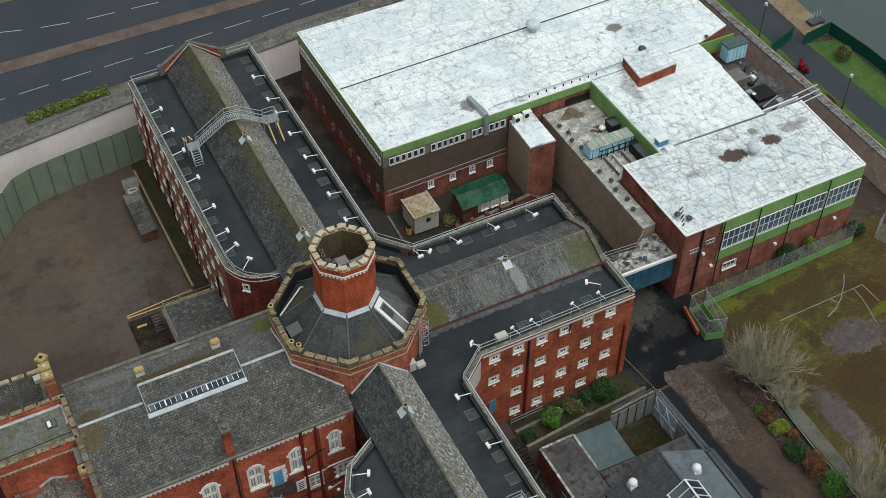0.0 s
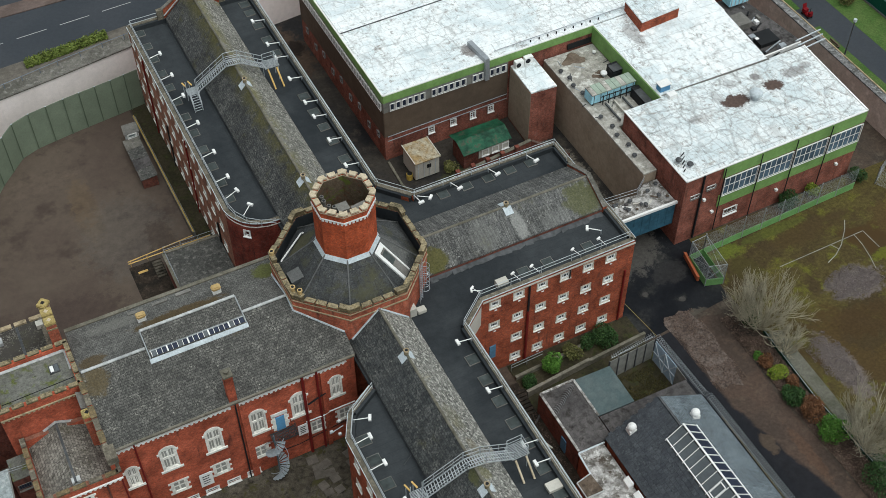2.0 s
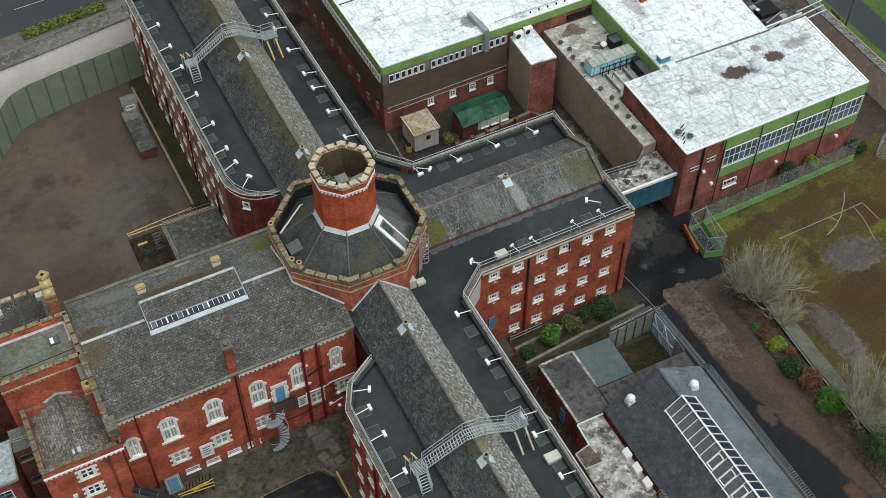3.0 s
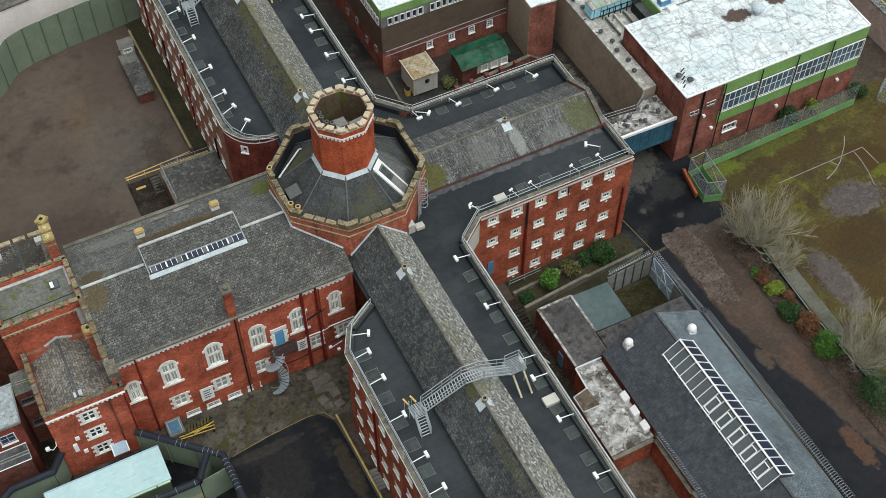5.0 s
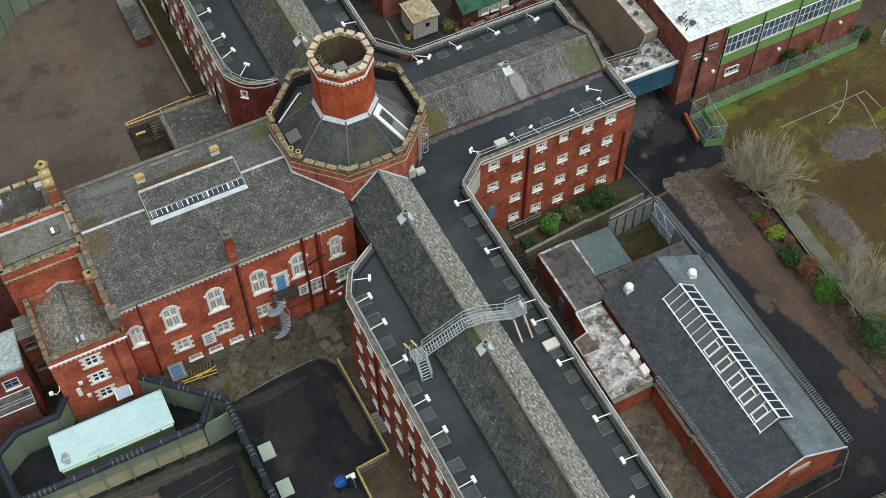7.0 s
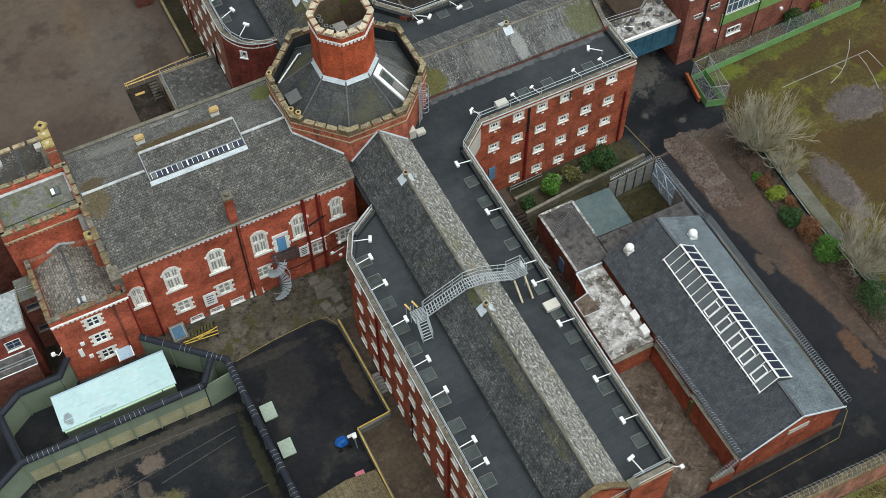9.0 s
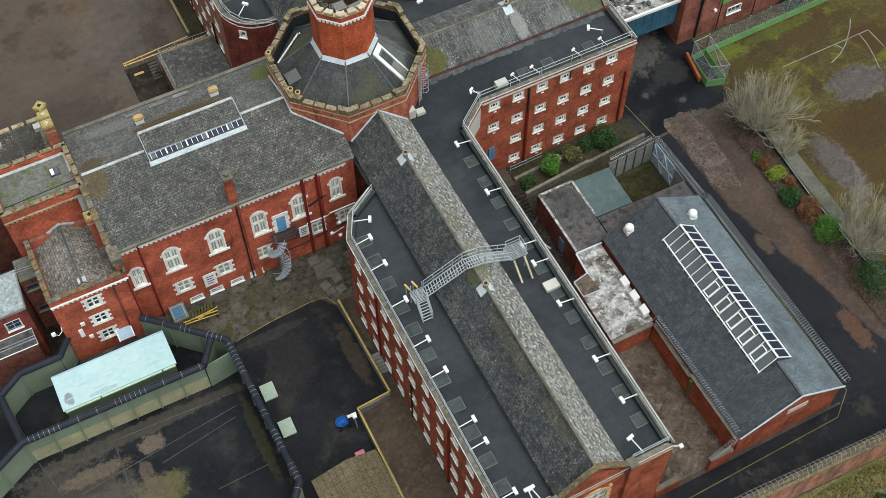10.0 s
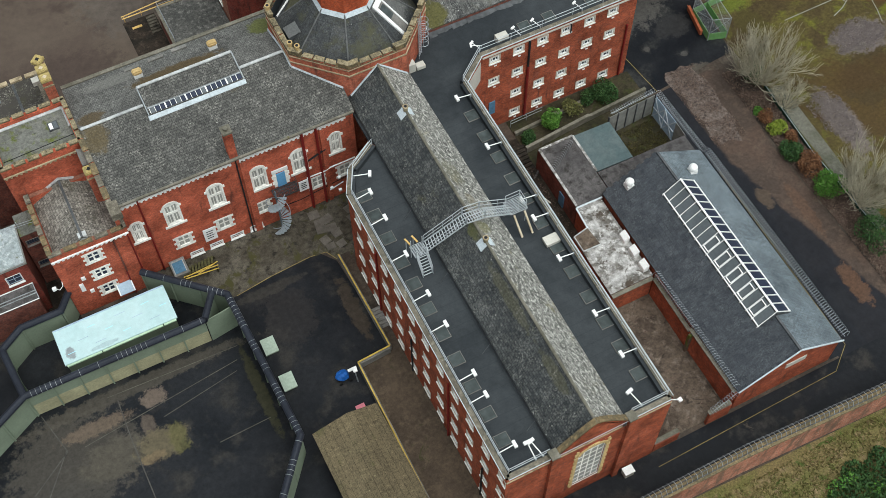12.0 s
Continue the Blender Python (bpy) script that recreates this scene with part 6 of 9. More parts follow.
rooflights(south, 18.3, [51.0, 48.9, 46.5, 44.0, 41.8, 39.3, 36.9, 34.5, 32.0, 29.5, 27.2])
rooflights(south, 29.95, [54.2, 51.8, 49.4, 47.0, 44.7, 42.2, 39.6, 37.1, 34.6, 32.1, 29.8, 27.2])
rooflights(north, 18.0, [109.9, 107.4, 105.0, 102.3, 99.8, 97.3, 94.7, 92.0, 89.3, 86.6, 84.1, 81.7])
rooflights(north, 30.1, [109.6, 107.9, 105.3, 102.6, 100.0, 92.1, 89.4, 86.9, 84.6, 81.7])
rooflights(east, 72.9, [36.6, 39.1, 41.5, 43.9, 46.2], "x")
rooflights(east, 60.8, [38.7, 41.2, 45.5], "x")

lamp0 = thing("floodlight", 0, 0, -50, "white floodlight on a steel arm over the roof edge", "floodlight", "floodlights on the wing roofs")
part("bracket", box(bmesh.new(), -0.06, -0.06, -50.45, 0.06, 0.06, -49.95), GALV, lamp0)
part("arm", tube(bmesh.new(), [(0, 0, -50.0), (1.25, 0, -49.75)], 0.045, 6), WHITE, lamp0)
hd = part("lamp_head", box(bmesh.new(), 1.2, -0.29, -49.84, 1.45, 0.29, -49.64), WHITE, lamp0)
part("lamp_glass", box(bmesh.new(), 1.23, -0.26, -49.86, 1.42, 0.26, -49.842), GLASS, hd)
LIGHTS = [(17.4, y, 0) for y in (50.6, 47.8, 44.0, 40.1, 37.1, 32.5, 30.6, 26.2)] + [(18.2, 52.7, -25), (19.6, 24.6, 90), (20.2, 24.6, 105)]
LIGHTS += [(30.6, y, 180) for y in (55.7, 50.2, 44.3, 42.3, 38.2, 32.7, 28.8)] + [(28.6, 24.7, 105)]
LIGHTS += [(33.7, 59.8, 120), (33.9, 60.0, 160), (37.6, 59.6, 110), (39.6, 59.6, 115), (43.9, 59.6, 115), (46.7, 59.7, 110), (47.2, 61.4, 150)]
LIGHTS += [(33.7, 73.3, -85), (34.0, 73.2, -45), (37.6, 73.3, -75), (41.7, 73.3, -75), (46.0, 73.3, -75)]
LIGHTS += [(30.8, y, 180) for y in (105.1, 100.6, 98.2, 94.3, 90.1, 87.8, 83.9, 79.8)]
LIGHTS += [(17.4, y, 0) for y in (104.5, 100.5, 96.8, 92.3, 87.5, 83.6)] + [(17.6, 81.2, 15), (18.3, 78.3, 40)]
for k, (x, y, a) in enumerate(LIGHTS):
    m = pose(x, y, 11.75 + 0.05 * (k % 3), 0, 0, a)
    if y < 60.5 and x > 33:
        m = m @ Matrix.Scale(0.7, 4)
    if k:
        copy_thing(lamp0, m)
lamp0.matrix_basis = pose(LIGHTS[0][0], LIGHTS[0][1], 11.75, 0, 0, 0)

SHORT = mesh_of("post", tube(bmesh.new(), [(0, 0, 0), (0, 0, 0.85)], 0.032, 5), RAIL_PALE)
for run in ([(20.9, 55.0), (18.45, 53.4), (17.35, 51.3), (17.35, 24.6), (20.7, 24.6)], [(27.6, 24.6), (30.75, 24.6), (30.75, 57.4), (33.5, 59.6), (49.2, 59.6), (49.2, 63.5)],
            [(49.2, 71), (49.2, 73.5), (33.8, 73.5), (31.1, 76.6), (31.1, 110.8), (27.8, 110.8)], [(20.8, 110.8), (17.35, 110.8), (17.35, 80.0), (17.6, 78.6), (18.3, 77.3), (19.4, 76.4), (20.7, 75.9)]):
    guard_rail(run, TOP + 0.1, post=SHORT, h=0.85, gap=3.3, levels=(0.48, 1.0), material=RAIL_PALE, r=0.03)


def gangway(dy):
    g = thing("gangway", 24, 43.4 + dy, FLAT, "galvanised steel walkway stepping over the ridge roof", "walkway", "ridge walkways")

    def flight(name, a, b, w, n, across):
        a, b, s = Vector(a), Vector(b), Vector(across) * (w / 2)
        for sg in (-1, 1):
            part("stringer", bar(bmesh.new(), a + s * sg, b + s * sg, 0.05, 0.12), RAIL_PALE, g)
            part("handrail", tube(bmesh.new(), [a + s * sg + Vector((0, 0, 1.0)), b + s * sg + Vector((0, 0, 1.0))], 0.035, 5), RAIL_PALE, g)
            part("knee_rail", tube(bmesh.new(), [a + s * sg + Vector((0, 0, 0.5)), b + s * sg + Vector((0, 0, 0.5))], 0.028, 5), RAIL_PALE, g)
            for k in range(int((b - a).length / 1.0) + 1):
                p = a.lerp(b, min(1, k / max(1, int((b - a).length / 1.0)))) + s * sg
                child("post", POST, g, pose(*p))
        for k in range(n):
            p = a.lerp(b, (k + 0.5) / n)
            d = (b - a).normalized()
            flat = Vector((d.x, d.y, 0)).normalized() * 0.034
            bm = bmesh.new()
            slab(bm, [p - s - flat, p + s - flat, p + s + flat, p - s + flat], 0.03)
            part("tread", bm, RAIL_PALE, g)

    y = 43.5 + dy
    flight("stair", (19.65, 42.0 + dy, 11.05), (19.65, 43.1 + dy, 12.5), 0.85, 7, (1, 0, 0))
    def landing(x0, y0, x1, y1, z):
        bm = bmesh.new()
        for x in (x0, (x0 + x1) / 2, x1):
            box(bm, x - 0.03, y0, z - 0.1, x + 0.03, y1, z - 0.052)
        deck = part("landing", bm, RAIL_PALE, g, "open steel grating")
        for k in range(11):
            yy = y0 + (y1 - y0) * k / 10
            part("grating_bar", box(bmesh.new(), x0, yy - 0.018, z - 0.05, x1, yy + 0.018, z), RAIL_PALE, deck)

    landing(19.15, 43.1 + dy, 20.25, 44.2 + dy, 12.52)
    flight("ramp", (20.25, y + 0.15, 12.52), (23.4, y - 0.35, 15.05), 0.9, 14, (0.15, 1, 0))
    flight("bridge", (23.4, y - 0.35, 15.05), (24.9, y - 0.45, 15.0), 0.9, 7, (0, 1, 0))
    flight("ramp", (24.9, y - 0.45, 15.0), (27.6, y - 0.1, 13.0), 0.9, 12, (-0.1, 1, 0))
    landing(27.5, 42.9 + dy, 29.0, 44.2 + dy, 13.0)
    for z in (13.5, 14.0):
        part("handrail", tube(bmesh.new(), [(27.6, 44.1 + dy, z), (28.9, 44.1 + dy, z), (28.9, 43.0 + dy, z)], 0.03, 5), RAIL_PALE, g)
    for x, yy, z in ((19.2, 44.1, 12.5), (20.2, 44.1, 12.5), (27.6, 44.1, 13.0), (28.9, 44.1, 13.0), (28.9, 43.0, 13.0)):
        part("leg", tube(bmesh.new(), [(x, yy + dy, 11.0), (x, yy + dy, z + 1.0)], 0.04, 5), RAIL_PALE, g)
    for x in (27.72, 28.66):
        part("yellow_strut", bar(bmesh.new(), (x, 42.8 + dy, 12.9), (x + 0.22, 41.65 + dy, 11.05), 0.15, 0.1), PALE_STONE if dy == 0 else STRUT, g, "pale yellow timber strut")
    for x in (19.0, 19.62):
        part("yellow_rail", bar(bmesh.new(), (x, 44.8 + dy, 12.95), (x + 0.2, 44.15 + dy, 12.85), 0.13, 0.1), STRUT, g)
        part("rail_stub", tube(bmesh.new(), [(x + 0.05, 44.65 + dy, 11.0), (x + 0.05, 44.65 + dy, 12.9)], 0.04, 5), RAIL_PALE, g)
    return g


gangway(0.0)
gangway(52.9)


def ridge_vent(x, y, z, along):
    """A lead saddle bent over the ridge, with a buff clay pot on it."""
    v = thing("ridge_vent", x, y, z, "buff clay ridge ventilator on a pale lead saddle", "roof vent", "ridge vents")
    bm = bmesh.new()
    w, d, fall = (0.42, 0.85, 0.39) if along == "x" else (0.42, 0.62, 0.62)
    for s in (-1, 1):
        q = [(x - w, y, z + 0.14), (x + w, y, z + 0.14), (x + w, y + s * d, z + 0.14 - fall), (x - w, y + s * d, z + 0.14 - fall)] if along == "x" else [(x, y - w, z + 0.14), (x, y + w, z + 0.14), (x + s * d, y + w, z + 0.14 - fall), (x + s * d, y - w, z + 0.14 - fall)]
        slab(bm, q, 0.05)
    part("saddle", bm, FLASHING, v)
    part("neck", tube(bmesh.new(), [(x, y, z), (x, y, z + 0.45)], 0.2, 8), MERLON_CAP, v)
    part("cap", tube(bmesh.new(), [(x, y, z + 0.43), (x, y, z + 0.55)], 0.26, 8), STONE, v)
    part("flue_mouth", tube(bmesh.new(), [(x, y, z + 0.54), (x, y, z + 0.56)], 0.14, 8), DARK, v)


for x, y, al in ((24.1, 54.9, "y"), (24.1, 40.9, "y"), (24.35, 93.0, "y"), (24.35, 77.6, "y"), (40.2, 67.1, "x")):
    ridge_vent(x, y, 13.03 if al == "x" else 14.55, al)
for x, y, z, sx, sy, sz, lab in ((36.1, 60.3, 11.0, 0.55, 0.35, 0.75, "white air-conditioning unit on the flat roof"), (29.9, 40.3, 11.0, 0.7, 0.42, 0.42, "pale metal plant box on the flat roof"), (27.5, 60.95, 11.0, 0.32, 0.32, 1.1, "white plant box beside the tower"), (28.35, 60.9, 11.0, 0.4, 0.3, 0.45, "grey plant box beside the tower")):
    u = thing("plant_box", x, y, z, lab, "plant box")
    part("case", box(bmesh.new(), x - sx, y - sy, z + 0.1, x + sx, y + sy, z + sz), CREAM, u)
    part("foot", box(bmesh.new(), x - sx * 0.8, y - sy * 0.9, z, x - sx * 0.6, y + sy * 0.9, z + 0.1), DARK, u)
    part("foot", box(bmesh.new(), x + sx * 0.6, y - sy * 0.9, z, x + sx * 0.8, y + sy * 0.9, z + 0.1), DARK, u)
for y in (27.0, 34.0, 41.0, 47.5):
    part("roof_stay", bar(bmesh.new(), (20.2, y, 11.02), (21.1, y + 0.3, 11.6), 0.035, 0.035), LEAD, south)

# ---- tower details ----
def tower_slope(deg, r, off, lift=0.05):
    """A place on the tower roof's slope that faces deg: r metres out, off metres along."""
    a = radians(deg)
    return (CX + r * math.cos(a) - off * math.sin(a), CY + r * math.sin(a) + off * math.cos(a), RZ + (RB - r) / (RB - 2.4) * (17.4 - RZ) + lift)


def tower_sheet(deg, r0, r1, o0, o1, lift, thick):
    return slab(bmesh.new(), [tower_slope(deg, r0, o0, lift), tower_slope(deg, r0, o1, lift), tower_slope(deg, r1, o1, lift), tower_slope(deg, r1, o0, lift)], thick)


sk = part("skylight", tower_sheet(-45, 5.5, 2.85, -0.62, 0.52, 0.08, 0.14), CONCRETE, tower, "white-framed skylight in the tower roof")
part("skylight_frame", tower_sheet(-45, 5.5, 2.85, -0.78, -0.46, 0.2, 0.2), WHITE, sk)
part("skylight_frame", tower_sheet(-45, 5.5, 2.85, 0.42, 0.56, 0.18, 0.2), WHITE, sk)
part("skylight_frame", tower_sheet(-45, 3.2, 2.85, -0.455, 0.415, 0.19, 0.2), WHITE, sk)
part("pane", tower_sheet(-45, 4.3, 3.35, -0.34, 0.3, 0.12, 0.02), ROOFLIGHT, sk)
part("lead_sheet", tower_sheet(22.5 * 2, 4.6, 4.0, -0.9, -0.3, 0.05, 0.04), FLASHING, tower)
part("white_pole", tube(bmesh.new(), [tower_slope(135, 5.5, 2.25, 0.25), tower_slope(135, 4.8, -0.8, 0.3), tower_slope(135, 4.55, -0.75, 0.3)], 0.08, 6), WHITE, tower)
part("lead_gutter", tower_sheet(135, 5.8, 5.0, -2.0, 2.2, 0.06, 0.05), LEAD, tower)
hx, hy, hz = tower_slope(180, 4.9, 0.1)
hatch = part("roof_hatch", prism(bmesh.new(), rect(hx - 0.7, hy - 0.65, hx + 0.75, hy + 0.55), hz - 0.9, 0, [hz, hz + 0.35, hz + 0.35, hz]), LEAD, tower)
part("hatch_lid", slab(bmesh.new(), [(hx - 0.75, hy - 0.7, hz + 0.06), (hx + 0.8, hy - 0.7, hz + 0.43), (hx + 0.8, hy + 0.6, hz + 0.43), (hx - 0.75, hy + 0.6, hz + 0.06)], 0.05), ZINC_DULL, hatch)
for x, y in ((18.05, 64.35), (18.45, 63.75), (17.95, 68.9)):
    pot = part("chimney_pot", tube(bmesh.new(), [(x, y, 15.3), (x, y, 16.25)], 0.19, 10), POT_CLAY, tower, "yellow clay chimney pot")
    part("pot_rim", tube(bmesh.new(), [(x, y, 16.25), (x, y, 16.4)], 0.24, 10), POT_CLAY, pot)
    part("pot_mouth", tube(bmesh.new(), [(x, y, 16.4), (x, y, 16.41)], 0.14, 10), DARK, pot)
for x, y, h in ((22.67, 67.88, 21.9), (22.62, 67.3, 21.95), (22.84, 66.74, 21.8), (23.17, 66.35, 21.9), (22.5, 66.2, 21.6)):
    flue = part("flue_pipe", tube(bmesh.new(), [(x, y, 19.2), (x, y, h)], 0.19, 10), CONCRETE, tower)
    part("flue_mouth", tube(bmesh.new(), [(x, y, h), (x, y, h + 0.01)], 0.12, 10), DARK, flue)
part("flue_box", box(bmesh.new(), 23.35, 65.75, 19.2, 24.35, 66.7, 21.7), CONCRETE, tower)
part("flue_slab", prism(bmesh.new(), rect(24.45, 64.9, 25.7, 65.9), 19.2, 0, [21.3, 21.5, 21.9, 21.7]), CONCRETE, tower)
ladder = thing("caged_ladder", 29.0, 61.9, 11, "galvanised caged ladder on the tower wall", "ladder")
LX, LY = 28.95, 62.05
for s in (-0.25, 0.25):
    part("stile", tube(bmesh.new(), [(LX + s, LY + s, 11.0), (LX + s, LY + s, 16.3)], 0.035, 5), GALV, ladder)
for k in range(16):
    part("rung", tube(bmesh.new(), [(LX - 0.25, LY - 0.25, 11.3 + 0.3 * k), (LX + 0.25, LY + 0.25, 11.3 + 0.3 * k)], 0.025, 4), GALV, ladder)
for k in range(6):
    pts = [(LX + 0.42 * math.cos(a) + 0.25, LY + 0.42 * math.sin(a) - 0.25, 12.9 + 0.6 * k) for a in [radians(-160 + 32 * j) for j in range(9)]]
    part("cage_hoop", tube(bmesh.new(), pts, 0.025, 4), GALV, ladder)
for a in (-120, -60, 0, 45):
    x, y = LX + 0.42 * math.cos(radians(a)) + 0.25, LY + 0.42 * math.sin(radians(a)) - 0.25
    part("cage_bar", tube(bmesh.new(), [(x, y, 12.9), (x, y, 15.9)], 0.02, 4), GALV, ladder)

# ---- the white-roofed block: cladding, ribbons of windows, roof plant ----
def skin(parent, name, a, b, z0, z1, out, material, thick=0.05, u0=0.0, u1=None, label=""):
    """A thin cladding panel standing proud of a wall."""
    run = (Vector(b) - Vector(a)).length
    return part(name, wall_bm(bmesh.new(), tuple(on_wall(a, b, u0, out)), tuple(on_wall(a, b, run if u1 is None else u1, out)), z0, z1, thick), material, parent, label)


A, B = (38.1, 114.0), (38.1, 90.1)
C_, D_ = (38.1, 90.1), (64.3, 90.3)
for a, b, u1 in ((A, B, None), (C_, D_, 15.3)):
    skin(block, "fascia", a, b, 8.45, 9.42, 0.12, GREEN, 0.1, u1=None if a == A else 26.2, label="apple-green fascia board")
    skin(block, "window_band", a, b, 7.0, 8.4, 0.03, PANEL_GREY, 0.02, u1=u1)
    skin(block, "brown_cladding", a, b, 3.5, 6.98, 0.06, BROWN, 0.05, u1=u1)
RIBBON = window_kit(0.52, 0.9, 1, 1, 0.07, 0.04, False)
RIBBON["pane"].materials[0] = PANE_B
for a, b, n in ((A, B, 32), (C_, D_, 20)):
    for k in range(n):
        if a == A or k not in (6, 13):
            put_window(RIBBON, block, wall_pose(a, b, 1.0 + k * 0.72, 7.68, 0.20))
LOWW = window_kit(0.55, 0.75, 2, 2, 0.12, 0.06)
for x in (43.75, 46.5, 49.0, 51.3):
    put_window(LOWW, block, wall_pose(C_, D_, x - 38.1, 2.4, 0.14))
LOWD = window_kit(0.5, 0.7, 1, 2, 0.08, 0.05, False, frame_m=ZINC)
LOWD["sash"].materials[0] = PANEL_GREY
LOWD["pane"].materials[0] = PANE_B
for k in range(9):
    put_window(LOWD, block, wall_pose(A, B, 2.0 + 2.55 * k, 2.2 if k % 2 else 2.9, 0.14))
for z in (3.55, 2.9):
    part("wall_pipe", tube(bmesh.new(), [(38.4, 89.95, z), (53.3, 90.0, z + 0.3)], 0.05, 6), GALV, block)
for z in (9.47,):
    for a, b in ((A, B), (C_, D_), ((64.4, 90.3), (64.4, 76.6)), ((59.6, 64.9), (82.5, 65.1)), ((59.75, 76.6), (59.6, 64.9)), ((82.5, 65.1), (83.2, 76.7))):
        dz = 0.0 if a in (A, C_) else -0.12
        part("roof_edge", bar(bmesh.new(), (*on_wall(a, b, 0, 0.0), z + dz), (*on_wall(a, b, (Vector(b) - Vector(a)).length, 0.0), z + dz), 0.18, 0.12), WHITE, block)
skin(block, "brown_cladding", (53.6, 90.0), (53.4, 85.0), 0.3, 7.6, 0.04, TAN, 0.03)
# the step between the two roof levels, with its dark upstand
part("roof_step", prism(bmesh.new(), [(38.2, 101.7), (84.0, 103.0), (84.0, 113.9), (38.2, 113.9)], WZ, WZ + 0.22), WHITE_ROOF, block)
part("step_upstand", bar(bmesh.new(), (38.3, 101.66, 9.57), (84.0, 102.96, 9.57), 0.05, 0.15), LEAD, block)
for k in range(9):
    part("pipe_clip", tube(bmesh.new(), [(56.5 + 1.1 * k, 90.8, 9.5), (56.5 + 1.1 * k, 90.8, 9.75)], 0.09, 6), DARK, block)
part("roof_pipe", tube(bmesh.new(), [(52, 91.0, 9.75), (72, 91.3, 9.75)], 0.05, 6), GALV, block)
part("fascia", box(bmesh.new(), 64.2, 76.7, 7.2, 64.32, 90.2, 9.3), GREEN, block, "apple-green fascia board")
part("fascia", box(bmesh.new(), 79.4, 90.35, 7.4, 84.2, 90.5, 9.3), GREEN, block, "apple-green fascia board")
part("louvre", box(bmesh.new(), 61.0, 90.05, 7.25, 64.1, 90.18, 7.95), DARK, block)
# the south front of the block
S0, S1 = (59.6, 64.9), (82.5, 65.1)
skin(block, "fascia", S0, S1, 7.75, 9.2, 0.08, GREEN, 0.06, 4.6, 22.9, "apple-green cladding panel")
skin(block, "apron_panel", S0, S1, 3.6, 5.25, 0.08, GREEN, 0.06, 4.6, 22.9, "apple-green cladding panel")
BIG = window_kit(4.15, 2.4, 6, 2, 0.08, 0.085, False)
BIG["pane"].materials[0] = PANE_BLUE
for k in range(4):
    put_window(BIG, block, wall_pose(S0, S1, 6.95 + 4.52 * k, 6.5, 0.26))
    part("downpipe", tube(bmesh.new(), [(*on_wall(S0, S1, 4.6 + 4.52 * k, 0.3), 0.3), (*on_wall(S0, S1, 4.6 + 4.52 * k, 0.3), 9.35)], 0.06, 6), DARK, block)
part("downpipe", tube(bmesh.new(), [(*on_wall(S0, S1, 2.1, 0.15), 0.3), (*on_wall(S0, S1, 2.1, 0.15), 9.35)], 0.12, 6), DARK, block)
put_window(window_kit(1.6, 0.8, 3, 1, 0.08, 0.05), block, wall_pose(S0, S1, 6.6, 2.2, 0.14))
for u, z in ((1.4, 6.6), (3.3, 7.1)):
    put_window(window_kit(1.1, 0.5, 2, 1, 0.05, 0.05, False, frame_m=CONCRETE), block, wall_pose(S0, S1, u, z, 0.14))
for u, z in ((2.6, 5.6), (4.0, 3.2), (12.5, 2.4), (20.5, 2.6)):
    part("wall_lamp", box(bmesh.new(), *(on_wall(S0, S1, u, 0.25).x - 0.15, on_wall(S0, S1, u, 0.25).y - 0.1, z), *(on_wall(S0, S1, u, 0.25).x + 0.15, on_wall(S0, S1, u, 0.25).y + 0.2, z + 0.25)), WHITE, block)
part("roof_seam", bar(bmesh.new(), (64.5, 76.75, 9.42), (78.3, 76.55, 9.42), 0.16, 0.08), CONCRETE, block)
RUSTY = earth("dried_puddle_stain", [(0.1, 0.075, 0.055), (0.16, 0.125, 0.095)], 0.8, 3, 0.3)


def puddle(x, y, z, rx, ry, seed):
    """A dark dried puddle, ragged at its rim."""
    rng = random.Random(seed)
    poly = []
    for k in range(28):
        a = math.tau * k / 28
        w = 1 + 0.22 * math.sin(3 * a + seed) + 0.12 * rng.uniform(-1, 1)
        poly.append((x + rx * w * math.cos(a), y + ry * w * math.sin(a)))
    ob = part("puddle_stain", prism(bmesh.new(), poly, z - 0.01, z + 0.006), RUSTY, block, "dark dried puddle on the roof coating")
    return ob


puddle(60.9, 88.6, 7.03, 1.3, 0.9, 4)
puddle(62.0, 85.0, 7.03, 0.7, 0.6, 5)


def mushroom(parent, x, y, z, r=0.3, m=None, name="roof_vent"):
    v = part(name, tube(bmesh.new(), [(x, y, z), (x, y, z + r)], r * 0.5, 8), GALV, parent)
    bm = bmesh.new()
    bmesh.ops.create_uvsphere(bm, u_segments=10, v_segments=6, radius=r)
    bmesh.ops.scale(bm, vec=(1, 1, 0.6), verts=bm.verts)
    bmesh.ops.translate(bm, vec=(x, y, z + r * 1.2), verts=bm.verts)
    part("vent_hood", bm, m or LEAD, v)


for x, y, r in ((63.0, 101.4, 0.9), (73.0, 71.9, 0.75)):
    mushroom(block, x, y, 9.5 if y > 90 else 9.3, r, FLASHING)
mushroom(block, 62.4, 84.6, 7.0, 0.4, WHITE)
mushroom(block, 63.5, 88.4, 7.0, 0.25, WHITE)
for k, y in enumerate((87.2, 85.8, 84.5, 83.0, 78.8, 77.0, 75.6, 73.8, 72.2)):
    mushroom(block, 58.45 + 0.3 * (k % 2), y, 7.0, 0.28, LEAD)
for x, y in ((60.4, 67.6), (61.1, 66.6)):
    mushroom(block, x, y, 9.3, 0.35, LEAD)
part("duct", bar(bmesh.new(), (50.2, 93.4, 9.85), (50.5, 90.2, 9.85), 0.55, 0.55), GALV, block, "galvanised air duct bending over the eaves")
part("duct", bar(bmesh.new(), (50.5, 90.0, 10.1), (50.5, 89.9, 7.2), 0.5, 0.6), GALV, block)
